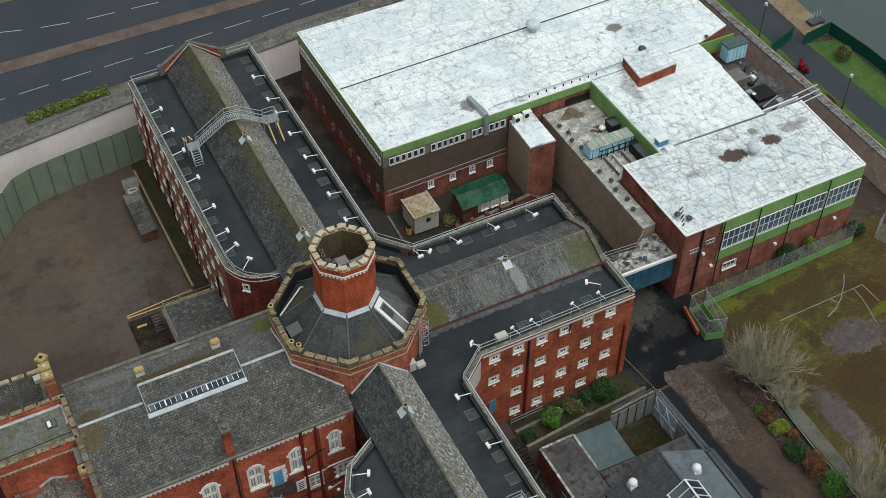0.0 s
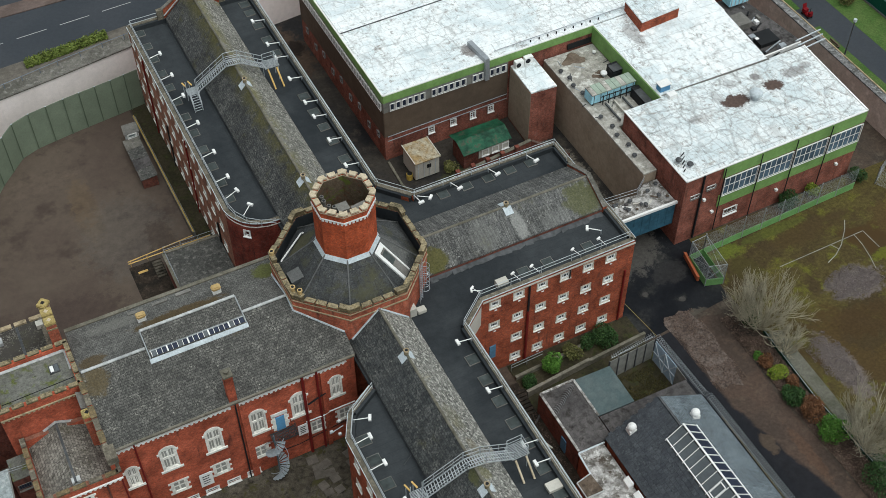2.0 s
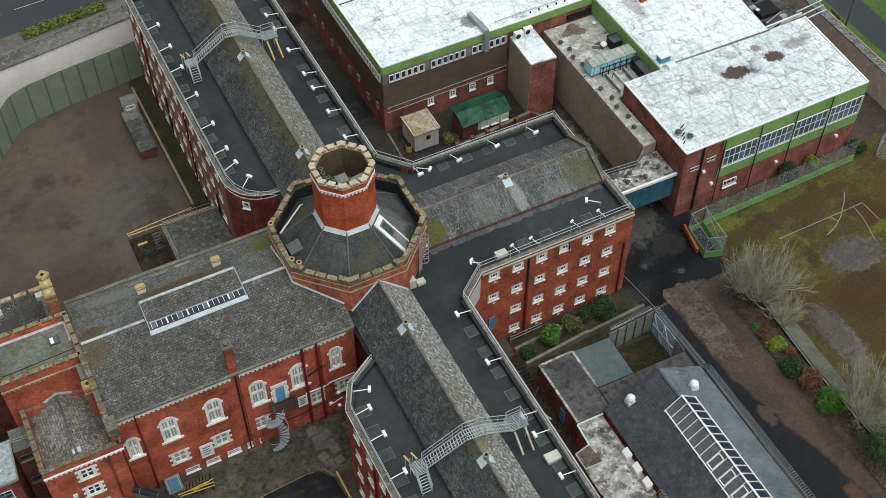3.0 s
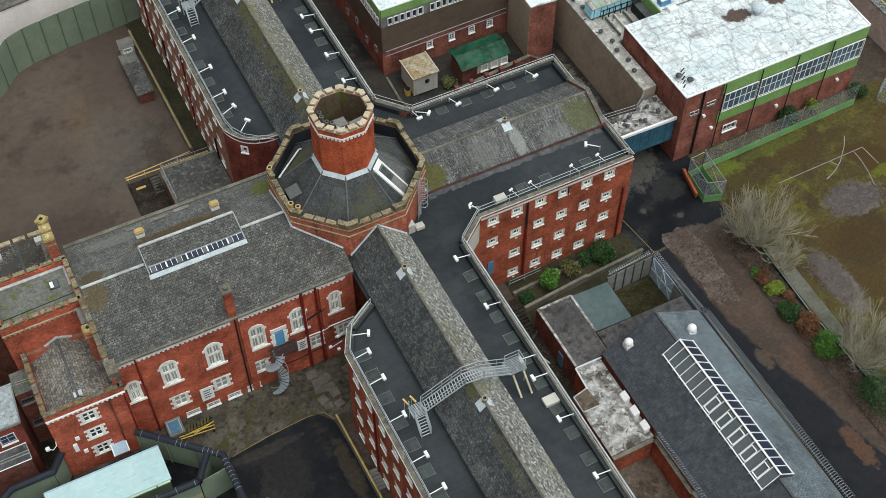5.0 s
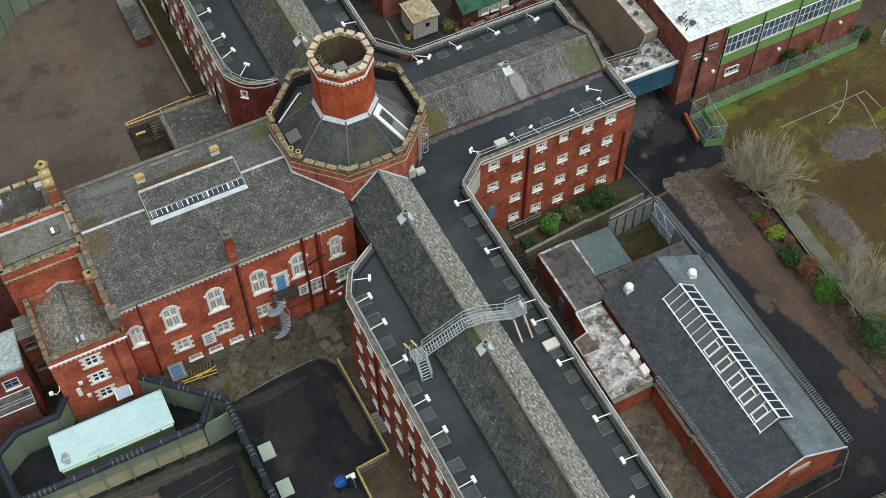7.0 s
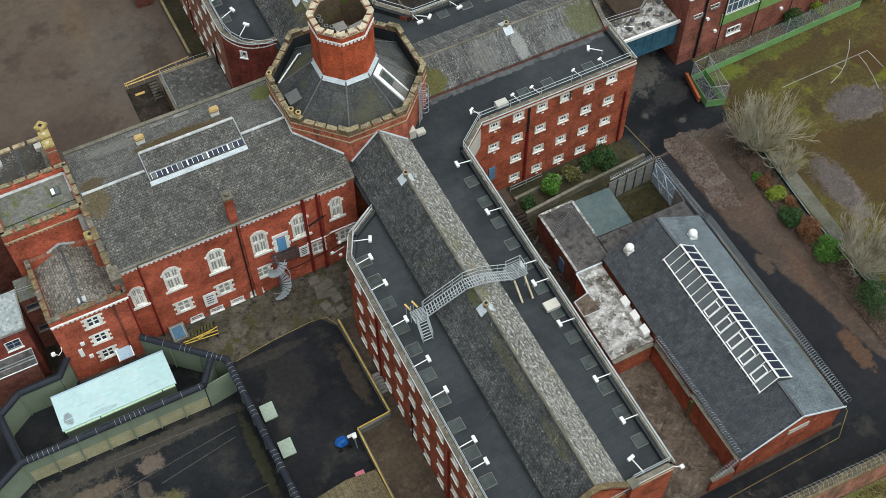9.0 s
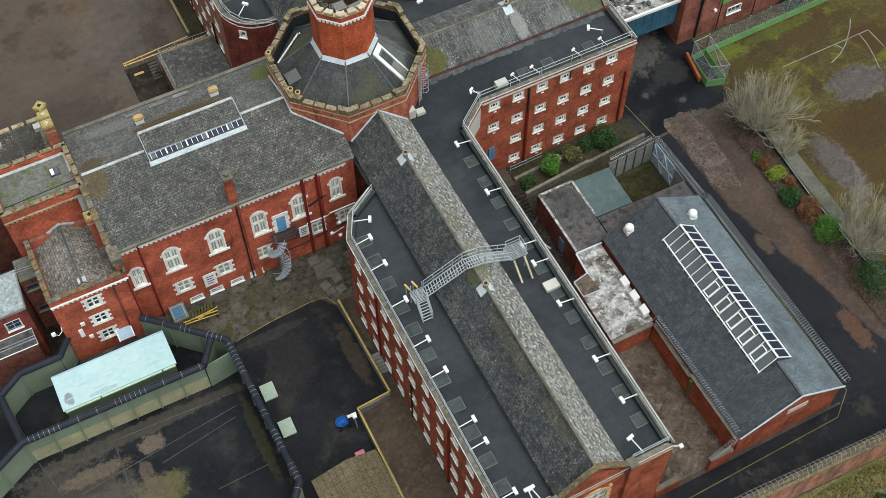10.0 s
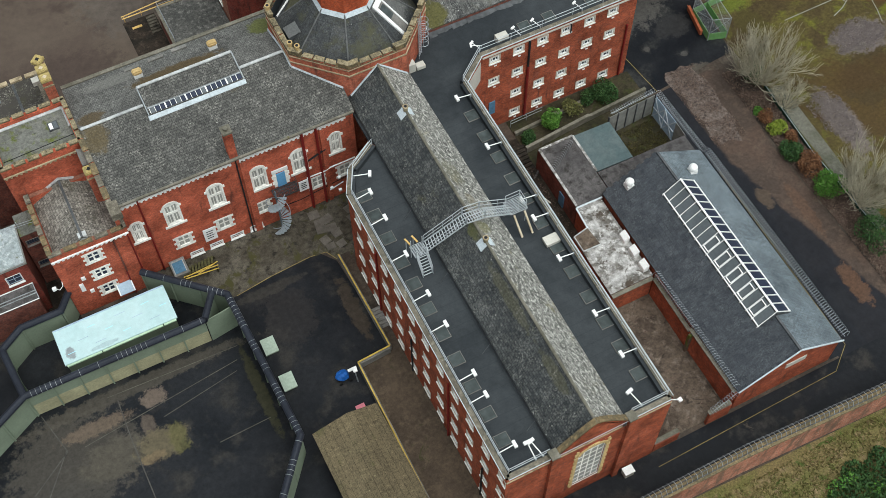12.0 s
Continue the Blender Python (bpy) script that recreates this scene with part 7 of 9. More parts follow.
for x, y in ((54.3, 89.4), (55.6, 89.6)):
    u = part("condenser", box(bmesh.new(), x - 0.5, y - 0.25, 7.85, x + 0.5, y + 0.3, 8.7), WHITE, block, "white air-conditioning condenser")
    part("fan_grille", tube(bmesh.new(), [(x - 0.15, y - 0.28, 8.28), (x - 0.15, y - 0.255, 8.28)], 0.3, 12), DARK, u)
unit = thing("plant_unit", 61.3, 81.6, 7, "long pale-blue ventilation plant with ribbed green-grey lid", "plant unit")
part("case", box(bmesh.new(), 58.5, 80.9, 7.3, 64.0, 82.3, 8.5), SKYBLUE, unit)
for k in range(9):
    part("lid_rib", box(bmesh.new(), 58.5 + 0.62 * k, 80.8, 8.5, 59.08 + 0.62 * k, 82.4, 8.62), PALE_SHEET if k % 3 else LOW_ROOF, unit)
for k in range(7):
    part("panel_joint", box(bmesh.new(), 58.8 + 0.82 * k, 80.87, 7.32, 58.86 + 0.82 * k, 80.897, 8.48), LEAD, unit)
for k in range(6):
    part("leg", box(bmesh.new(), 58.7 + 0.98 * k, 80.95, 7.0, 58.85 + 0.98 * k, 81.1, 7.3), DARK, unit)
    part("frame_post", bar(bmesh.new(), (59.8 + 0.75 * k, 80.6, 7.0), (59.8 + 0.75 * k, 80.6, 8.3), 0.08, 0.08), DARK, unit)
for z in (7.5, 8.2):
    part("frame_bar", bar(bmesh.new(), (59.5, 80.6, z), (64.0, 80.6, z), 0.07, 0.07), DARK, unit)
for k in range(4):
    part("duct_run", bar(bmesh.new(), (60.0 + 1.1 * k, 80.4, 7.3), (60.0 + 1.1 * k, 77.4, 7.3), 0.16, 0.2), CREAM if k % 2 else LEAD, unit)
for x0, y0, x1, y1 in ((62.9, 83.6, 64.1, 84.9), (63.2, 77.6, 64.1, 80.4)):
    u = thing("black_tank", (x0 + x1) / 2, y0, 7, "black covered plant box on the low roof", "plant box")
    part("case", prism(bmesh.new(), rect(x0, y0, x1, y1), 7.0, 0, [7.9, 7.9, 8.3, 8.3]), DARK, u)
    part("lid", bar(bmesh.new(), (x0, (y0 + y1) / 2, 8.2), (x1, (y0 + y1) / 2, 8.2), y1 - y0 + 0.1, 0.06), LEAD, u)
tank = thing("water_tank", 83.2, 88.8, 7, "pale blue and green panelled water tank on stilts", "tank")
part("case", box(bmesh.new(), 81.9, 88.2, 7.2, 84.6, 89.6, 9.2), SKYBLUE, tank)
part("lid", box(bmesh.new(), 81.8, 88.1, 9.2, 84.7, 89.7, 9.35), GREEN_ROOF, tank)
for k in range(5):
    part("panel_rib", box(bmesh.new(), 82.1 + 0.55 * k, 88.12, 7.2, 82.18 + 0.55 * k, 88.198, 9.2), FLASHING, tank)
lowr = thing("plant_roof", 82, 85, 0, "low dark roof crowded with plant and pipes", "roof")
flat_block(lowr, [(78.4, 76.8), (84.6, 76.8), (86.0, 80), (84.6, 90.2), (79.4, 90.2)], 6.6, DULL_ROOF, BROWN)
for k in range(8):
    part("plant_pipe", tube(bmesh.new(), [(80.2 + 0.5 * k, 78.5 + 1.3 * k, 6.9), (83.6, 79.5 + 1.2 * k, 7.0)], 0.1, 6), GALV if k % 2 else DARK, lowr)
part("plant_case", box(bmesh.new(), 80.2, 84.5, 6.7, 82.4, 86.6, 7.5), CONCRETE, lowr)
part("plant_case", box(bmesh.new(), 81.0, 80.8, 6.7, 83.6, 83.0, 7.2), DARK, lowr)
for y in (77.2, 79.0):
    part("white_parapet", bar(bmesh.new(), (78.6, y, 7.0), (85.4, y + 0.3, 7.0), 0.2, 0.5), WHITE, lowr)
part("white_case", box(bmesh.new(), 79.0, 87.4, 6.7, 80.6, 88.6, 7.8), WHITE, lowr)
for k in range(3):
    part("pipe_bridge", bar(bmesh.new(), (83.6, 77.4 + 0.5 * k, 8.0 + 0.3 * k), (87.4, 77.8 + 0.5 * k, 8.0 + 0.3 * k), 0.12, 0.12), FLASHING, lowr)
hb = part("roof_box", box(bmesh.new(), 64.6, 77.2, 9.3, 65.8, 78.0, 10.2), BLUE, block, "small blue and white hatch on the roof")
part("hatch_lid", box(bmesh.new(), 64.5, 77.1, 10.2, 65.9, 78.1, 10.3), WHITE, hb)
part("hatch_kerb", box(bmesh.new(), 64.9, 75.9, 9.3, 65.9, 76.6, 9.8), WHITE, block)
for u in (2.0, 9.0, 16.0):
    part("roof_rail", bar(bmesh.new(), (59.9 + u, 65.6, 9.32), (62.9 + u, 65.6, 9.32), 0.06, 0.05), GALV, block)
mushroom(block, 80.5, 90.9, 9.5, 0.25, LEAD)
mushroom(block, 72.2, 92.0, 9.5, 0.5, LEAD)

# ---- link bridge ----
link = thing("link_bridge", 55, 67.5, 0, "flat-roofed link bridge clad in peeling petrol-blue sheet", "bridge")
LK = [(49.7, 66.0), (59.5, 65.8), (59.5, 69.4), (57.9, 69.4), (56.4, 68.4), (49.7, 69.2)]
part("deck_roof", prism(bmesh.new(), LK, 5.6, 5.8), ROUGH_ROOF, link)
for k in range(10):
    a, b = (49.75 + 0.975 * k, 65.96 - 0.02 * k), (50.70 + 0.975 * k, 65.94 - 0.02 * k)
    part("cladding_panel", wall_bm(bmesh.new(), a, b, 2.6, 5.6, 0.06), TEAL_DARK, link)
part("white_edge", bar(bmesh.new(), (49.7, 65.95, 5.75), (59.6, 65.75, 5.75), 0.25, 0.3), WHITE, link)
part("soffit", prism(bmesh.new(), LK, 2.55, 2.7), BROWN, link)
part("back_wall", wall_bm(bmesh.new(), (56.4, 68.4), (49.7, 69.2), 2.6, 5.6, 0.1), BROWN, link)
for k, (x, y) in enumerate(((51.0, 66.6), (51.8, 68.2), (52.6, 66.9), (53.4, 67.9), (54.4, 66.8), (55.2, 67.8), (56.4, 66.7), (57.6, 68.2), (58.3, 67.2), (58.9, 68.7))):
    mushroom(link, x, y, 5.8, 0.24, LEAD)
rng = random.Random(8)
for k in range(12):
    mushroom(link, rng.uniform(50.2, 59.0), rng.uniform(66.3, 68.2), 5.8, rng.uniform(0.14, 0.22), (LEAD, DULL_ROOF, BROWN)[k % 3])
for k in range(7):
    x, y = rng.uniform(51, 58.6), rng.uniform(66.3, 67.9)
    part("loose_board", bar(bmesh.new(), (x, y, 5.83), (x + rng.uniform(-1, 1), y + rng.uniform(-0.6, 0.6), 5.85), 0.14, 0.05), (BROWN, CREAM, WHITE)[k % 3], link)
for k in range(5):
    part("roof_pipe", tube(bmesh.new(), [(60.1 + 0.25 * k, 66.2 + 0.5 * k, 9.36), (60.5 + 0.3 * k, 66.5 + 0.5 * k, 9.38)], 0.06, 6), LEAD if k % 2 else DARK, block)
for k in range(14):
    x, y = rng.uniform(58.2, 63.8), rng.uniform(77.3, 89.5)
    part("loose_pipe", tube(bmesh.new(), [(x, y, 7.02), (x + rng.uniform(-1.2, 1.2), y + rng.uniform(-1.2, 1.2), 7.05)], 0.06, 5), (LEAD, GALV, CREAM)[k % 3], block)
for k in range(9):
    x, y, h = 79.6 + 0.5 * k, rng.uniform(78.5, 87), rng.uniform(0.3, 0.8)
    part("plant_case", box(bmesh.new(), x, y, 6.72, x + rng.uniform(0.3, 0.9), y + rng.uniform(0.3, 0.9), 6.72 + h), (CONCRETE, DARK, GALV, WHITE)[k % 4], block)
guard_rail([(52.4, 68.6), (56.4, 68.3), (58.0, 69.5)], 5.8, "white rail round the bridge roof")
part("white_curb", box(bmesh.new(), 50.4, 66.6, 5.8, 51.6, 67.6, 6.3), WHITE, link)

# ---- cabins between the wings ----
cab = thing("site_cabin", 41.1, 87, 0, "cream site cabin with a mossy orange roof", "cabin")
part("body", box(bmesh.new(), 39.6, 85.6, 0.2, 42.5, 88.7, 2.6), CREAM, cab)
part("roof", box(bmesh.new(), 39.45, 85.45, 2.6, 42.65, 88.85, 2.75), RUST_TOP, cab)
for x in (39.45, 42.55):
    part("roof_trim", box(bmesh.new(), x, 85.45, 2.752, x + 0.1, 88.85, 2.85), CREAM, cab)
for k in range(4):
    part("panel_seam", box(bmesh.new(), 39.9 + 0.7 * k, 85.55, 0.3, 39.96 + 0.7 * k, 85.598, 2.55), FLASHING, cab)
part("window_pane", box(bmesh.new(), 41.0, 85.55, 1.5, 41.5, 85.596, 2.0), DARK, cab)
part("skid", box(bmesh.new(), 39.7, 85.7, 0.0, 42.4, 88.6, 0.2), DARK, cab)
ht = thing("green_hut", 48, 86, 0, "low hut under a dark green tarpaulin roof", "hut")
part("body", box(bmesh.new(), 45.2, 84.9, 0, 50.8, 87.6, 2.4), BRICK_DARK, ht)
part("roof_sheet", slab(bmesh.new(), [(44.9, 84.4, 2.5), (51.0, 84.6, 2.5), (51.0, 86.3, 3.2), (44.9, 86.2, 3.2)], 0.06), TARP, ht)
part("roof_sheet", slab(bmesh.new(), [(44.9, 86.2, 3.2), (51.0, 86.3, 3.2), (51.0, 88.0, 2.7), (44.9, 88.0, 2.7)], 0.06), TARP, ht)
for k in range(3):
    put_window(window_kit(0.7, 0.7, 2, 2, 0.1, 0.06), ht, wall_pose((45.2, 84.9), (50.8, 84.9), 2.6 + 1.25 * k, 1.6, 0.14))
part("pale_panel", box(bmesh.new(), 47.0, 84.82, 0.9, 50.8, 84.897, 2.35), CREAM, ht)
sup = thing("brick_yard_wall", 50, 82, 0, "low brick yard wall with stone coping", "wall")
part("wall", wall_bm(bmesh.new(), (43.6, 83.0), (53.3, 84.2), 0, 1.4, 0.3), BRICK_DARK, sup)
coping_run(sup, [(43.6, 83.15), (53.3, 84.35)], 1.45, 0.4, 0.1)
part("wall", wall_bm(bmesh.new(), (53.3, 84.2), (56.0, 80.5), 0, 1.4, 0.3), BRICK_DARK, sup)
bar_ = thing("oil_drum", 40.0, 84.8, 0, "yellow plastic drum beside the cabin", "drum")
part("body", tube(bmesh.new(), [(39.2, 86.3, 0), (39.2, 86.3, 0.8)], 0.35, 12), YELLOW, bar_)
part("lid", tube(bmesh.new(), [(39.2, 86.3, 0.8), (39.2, 86.3, 0.86)], 0.3, 12), DARK, bar_)
kerb = thing("kerb", 38.5, 84, 0, "mossy stone kerb bending round the passage", "kerb", kind="structure")
kp = [(38.2, 89.6), (38.0, 85.6), (38.6, 83.6), (40.4, 82.6), (44.0, 82.8)]
for a, b in zip(kp, kp[1:]):
    part("kerb_stone", bar(bmesh.new(), (*a, 0.1), (*b, 0.1), 0.25, 0.22), COPING, kerb)

rng = random.Random(17)
heap = thing("timber_heap", 51.6, 76.5, 0, "heap of dark broken timber in the passage", "timber heap")
for k in range(22):
    x, y = 50.4 + rng.uniform(0, 2.4), 74.8 + rng.uniform(0, 3.6)
    part("plank", bar(bmesh.new(), (x, y, 0.1 + rng.uniform(0, 0.6)), (x + rng.uniform(-1.2, 1.2), y + rng.uniform(-1.2, 1.2), 0.15 + rng.uniform(0, 0.5)), 0.16, 0.06), (BROWN, DARK, TAN, BRICK_DARK)[k % 4], heap)
for k in range(10):
    x, y = rng.uniform(43.2, 46.0), rng.uniform(83.4, 84.8)
    part("plank", bar(bmesh.new(), (x, y, 0.06 + 0.02 * k), (x + rng.uniform(-0.8, 0.8), y + rng.uniform(-0.4, 0.4), 0.1 + 0.02 * k), 0.14, 0.05), (BROWN, CREAM, TAN)[k % 3], sup)
for k in range(5):
    x = 43.4 + 1.9 * k
    part("pier", box(bmesh.new(), x, 83.0 + 0.12 * k, 0, x + 0.45, 83.5 + 0.12 * k, 1.9), BRICK_DARK, sup)
# ---- shed: skylight, vents, razor wire; outbuildings ----
def shed_at(x, y, lift=0.06):
    return (x, y, 6.8 - abs(x - 44.1) * (3.0 / 5.2 if x < 44.1 else 3.0 / 5.1) + lift)


def glazed_at(x, y, lift=0.0):
    """On the skylight's own planes, which rise to a ridge above the slates."""
    foot = 1.5 if x < 44.1 else 1.6
    return (x, y, 7.35 - abs(x - 44.1) * 1.3 / foot + lift)


G0, G1 = 27.95, 42.35
for side in (-1, 1):
    x0, x1 = 44.1 + side * 0.04, 44.1 + side * (1.5 if side < 0 else 1.6)
    part("skylight_base", slab(bmesh.new(), [glazed_at(x0, G0, -0.06), glazed_at(x1, G0, -0.06), glazed_at(x1, G1, -0.06), glazed_at(x0, G1, -0.06)], 0.12), LEAD, shed, "white-framed patent-glazed ridge skylight")
    for k in range(18):
        y = G0 + k * (G1 - G0) / 17
        part("glazing_bar", bar(bmesh.new(), glazed_at(x0, y, 0.05), glazed_at(x1 + side * 0.12, y, 0.05), 0.058, 0.08), WHITE, shed)
        if k < 17:
            part("pane", slab(bmesh.new(), [glazed_at(x0 + side * 0.08, y + 0.06, 0.0), glazed_at(x1 - side * 0.06, y + 0.06, 0.0), glazed_at(x1 - side * 0.06, y + 0.79, 0.0), glazed_at(x0 + side * 0.08, y + 0.79, 0.0)], 0.03), PANE_A if side < 0 else PANE_B, shed)
    part("glazing_bar", bar(bmesh.new(), glazed_at(x1, G0 - 0.05, 0.05), glazed_at(x1, G1 + 0.05, 0.05), 0.1, 0.12), WHITE, shed)
    part("skylight_end", prism(bmesh.new(), [(min(x0, x1), G0 - 0.06), (max(x0, x1), G0 - 0.06), (max(x0, x1), G0), (min(x0, x1), G0)], 5.6, 0, [glazed_at(v, G0)[2] for v in (min(x0, x1), max(x0, x1), max(x0, x1), min(x0, x1))]), LEAD, shed)
part("skylight_ridge", bar(bmesh.new(), (44.1, G0 - 0.05, 7.42), (44.1, G1 + 0.05, 7.42), 0.16, 0.09), WHITE, shed)
for k in (1, 3, 5, 7, 9):
    y = G0 + k * (G1 - G0) / 17
    bm = bmesh.new()
    for a, b in (((43.75, y + 0.08), (42.75, y + 0.08)), ((42.75, y + 0.08), (42.75, y + 0.76)), ((42.75, y + 0.76), (43.75, y + 0.76)), ((43.75, y + 0.76), (43.75, y + 0.08))):
        bar(bm, glazed_at(*a, 0.1), glazed_at(*b, 0.1), 0.09, 0.06)
    part("opening_light", bm, WHITE, shed, "white hinged opening light")
part("ridge", bar(bmesh.new(), (44.1, 24.4, 6.86), (44.1, 27.85, 6.86), 0.2, 0.08), LEAD, shed)
part("ridge", bar(bmesh.new(), (44.1, 42.45, 6.86), (44.1, 46.0, 6.86), 0.2, 0.08), LEAD, shed)
for a, b in (((38.85, 24.35, 3.86), (44.1, 24.35, 6.88)), ((44.1, 24.35, 6.88), (49.25, 24.35, 3.86))):
    part("verge_board", bar(bmesh.new(), a, b, 0.1, 0.14), FLASHING, shed)
for x, y in ((40.9, 45.05), (46.45, 43.55)):
    p = shed_at(x, y)
    v = part("vent_base", box(bmesh.new(), x - 0.35, y - 0.35, p[2] - 0.3, x + 0.35, y + 0.35, p[2] + 0.25), WHITE, shed)
    bm = bmesh.new()
    bmesh.ops.create_uvsphere(bm, u_segments=12, v_segments=8, radius=0.42)
    bmesh.ops.translate(bm, vec=(x, y, p[2] + 0.5), verts=bm.verts)
    part("vent_dome", bm, WHITE, v, "white domed roof ventilator")
part("white_plate", box(bmesh.new(), 43.4, 24.42, 3.9, 45.4, 24.496, 4.6), CREAM, shed)


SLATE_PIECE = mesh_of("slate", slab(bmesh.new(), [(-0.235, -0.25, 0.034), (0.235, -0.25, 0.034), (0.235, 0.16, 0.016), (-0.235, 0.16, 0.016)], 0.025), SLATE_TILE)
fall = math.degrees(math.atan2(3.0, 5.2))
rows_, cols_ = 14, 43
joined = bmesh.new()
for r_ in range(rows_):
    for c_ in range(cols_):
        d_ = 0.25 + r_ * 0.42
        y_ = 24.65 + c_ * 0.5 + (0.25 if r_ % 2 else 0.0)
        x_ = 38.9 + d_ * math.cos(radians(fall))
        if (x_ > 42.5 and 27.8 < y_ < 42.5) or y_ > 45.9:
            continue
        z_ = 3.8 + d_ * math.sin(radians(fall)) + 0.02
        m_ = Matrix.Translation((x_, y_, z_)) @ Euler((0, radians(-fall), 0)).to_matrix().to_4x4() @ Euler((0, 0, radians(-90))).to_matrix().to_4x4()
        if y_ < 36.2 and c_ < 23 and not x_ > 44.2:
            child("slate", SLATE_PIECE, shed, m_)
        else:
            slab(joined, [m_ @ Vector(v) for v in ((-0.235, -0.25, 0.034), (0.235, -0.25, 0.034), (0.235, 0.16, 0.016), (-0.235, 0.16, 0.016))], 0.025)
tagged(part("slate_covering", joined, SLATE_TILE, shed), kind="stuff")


def razor_coil(pts, r=0.3, pitch=0.24, label="coil of razor wire on the wall top"):
    root = thing("razor_wire", *pts[0], label, "razor wire", "razor wire coils")
    for a, b in zip(pts, pts[1:]):
        a, b = Vector(a), Vector(b)
        run = (b - a).length
        d = (b - a).normalized()
        s = d.cross(Vector((0, 0, 1))).normalized()
        u = s.cross(d)
        n = int(run / pitch * 9)
        path = [a + d * (run * k / n) + r * (math.cos(math.tau * k / 9) * s + math.sin(math.tau * k / 9) * u) for k in range(n + 1)]
        part("coil", tube(bmesh.new(), path, 0.014, 3), GALV, root)
        part("support_wire", tube(bmesh.new(), [a - u * r, b - u * r], 0.02, 3), GALV, root)
    return root


razor_coil([(49.5, 45.4, 4.25), (49.6, 24.6, 4.15)], 0.36)
razor_coil([(38.8, 36.9, 3.9), (38.9, 31.0, 4.0), (38.9, 24.8, 4.1)])
razor_coil([(36.6, 24.4, 2.4), (38.8, 24.5, 3.9)])
razor_coil([(49.5, 53.6, 3.4), (49.6, 49.8, 3.4), (49.4, 45.8, 4.0)])
razor_coil([(44.4, 53.6, 3.3), (49.3, 53.9, 3.4)], 0.25)
razor_coil([(36.4, 50.6, 3.0), (39.6, 52.6, 3.0)], 0.28)
outb = thing("outbuildings", 40, 48, 0, "row of low flat-roofed brick outbuildings with stained roofs", "outbuilding")
flat_block(outb, [(36.4, 46.2), (39.9, 46.2), (40.0, 53.2), (36.4, 53.2)], 2.9, DULL_ROOF, BRICK_DARK)
flat_block(outb, [(40.05, 48.7), (43.8, 48.6), (43.9, 53.0), (40.05, 53.1)], 2.8, GREEN_ROOF, BRICK_DARK)
flat_block(outb, [(40.0, 46.05), (49.2, 46.05), (49.2, 48.4), (40.0, 48.5)], 2.95, DULL_ROOF, BRICK_DARK)
flat_block(outb, [(34.6, 37.2), (38.85, 37.2), (38.85, 46.0), (36.4, 46.0), (36.2, 43.9), (34.6, 43.6)], 2.9, ROUGH_ROOF, BRICK)
coping_run(outb, [(36.5, 46.3), (36.5, 53.1), (40.0, 53.1), (40.0, 48.7)], 3.02, 0.22, 0.12, ROUGH_ROOF)
part("dirt_cover", prism(bmesh.new(), [(34.65, 41.9), (36.35, 41.85), (36.15, 43.85), (34.65, 43.55)], 2.9, 3.09), COURT, outb, "small roof under brown dirt")
for a, b in (((34.65, 41.9), (36.35, 41.85)), ((36.15, 43.85), (34.65, 43.55)), ((34.65, 43.55), (34.65, 41.9))):
    part("pale_edge", bar(bmesh.new(), (*a, 3.1), (*b, 3.1), 0.1, 0.1), PALE_ZINC, outb)
part("white_flashing", bar(bmesh.new(), (36.4, 46.1, 3.0), (39.0, 46.05, 3.0), 0.15, 0.1), FLASHING, outb)
part("white_flashing", bar(bmesh.new(), (36.35, 46.1, 3.0), (36.2, 43.8, 3.0), 0.15, 0.1), FLASHING, outb)
for y in (41.4, 39.8, 38.2):
    part("vent_box", prism(bmesh.new(), rect(38.2, y - 0.45, 38.7, y + 0.45), 2.9, 0, [3.5, 3.85, 3.85, 3.5]), WHITE, outb, "white boxed roof vent")
part("blue_door", box(bmesh.new(), 36.3, 48.1, 0.2, 36.396, 48.9, 2.0), HATCH_BLUE, outb)
# brick yard behind the shed
byard = thing("brick_yard_wall", 36, 31, 0, "red-brick yard wall stepping down beside the shed", "wall")
for a, b, z in (((34.6, 36.95), (38.7, 36.95), 2.9), ((38.75, 36.9), (38.75, 31.2), 2.9), ((38.75, 31.2), (38.85, 24.7), 3.3), ((38.6, 24.5), (36.4, 24.5), 2.0), ((33.6, 24.5), (31.2, 24.5), 1.5)):
    part("wall", wall_bm(bmesh.new(), a, b, 0, z, 0.25), BRICK, byard)
    part("coping", bar(bmesh.new(), (*a, z + 0.05), (*b, z + 0.05), 0.36, 0.1), COPING, byard)
part("pier", box(bmesh.new(), 38.45, 30.7, 0, 38.74, 31.0, 3.0), MOSS_LINING, byard)
sheet("yard_brick", rect(31.1, 24.6, 38.8, 37.0), 0.03, COURT, "brown stained concrete yard behind the shed", "yard", 0.2)
# The lane's near-black colour includes the shade of the narrow gap.
sheet("lane_dark", rect(31.1, 37.0, 36.4, 57.0), 0.034, SHADED_BROWN, "narrow brown lane beside the wing, darkened in colour for shade", "yard", 0.2)
# fenced court with the blue-grey gate
court = thing("fenced_court", 47, 51, 0, "sheet-metal fence with a blue-grey gate round a mossy court", "fence")
for k in range(5):
    x = 44.1 + k * 1.05
    part("fence_sheet", wall_bm(bmesh.new(), (x, 53.3 + 0.06 * k), (x + 1.0, 53.36 + 0.06 * k), 0, 3.0, 0.05), PANEL_GREY, court)
    part("fence_post", box(bmesh.new(), x - 0.05, 53.2 + 0.06 * k, 0, x + 0.03, 53.4 + 0.06 * k, 3.1), LEAD, court)
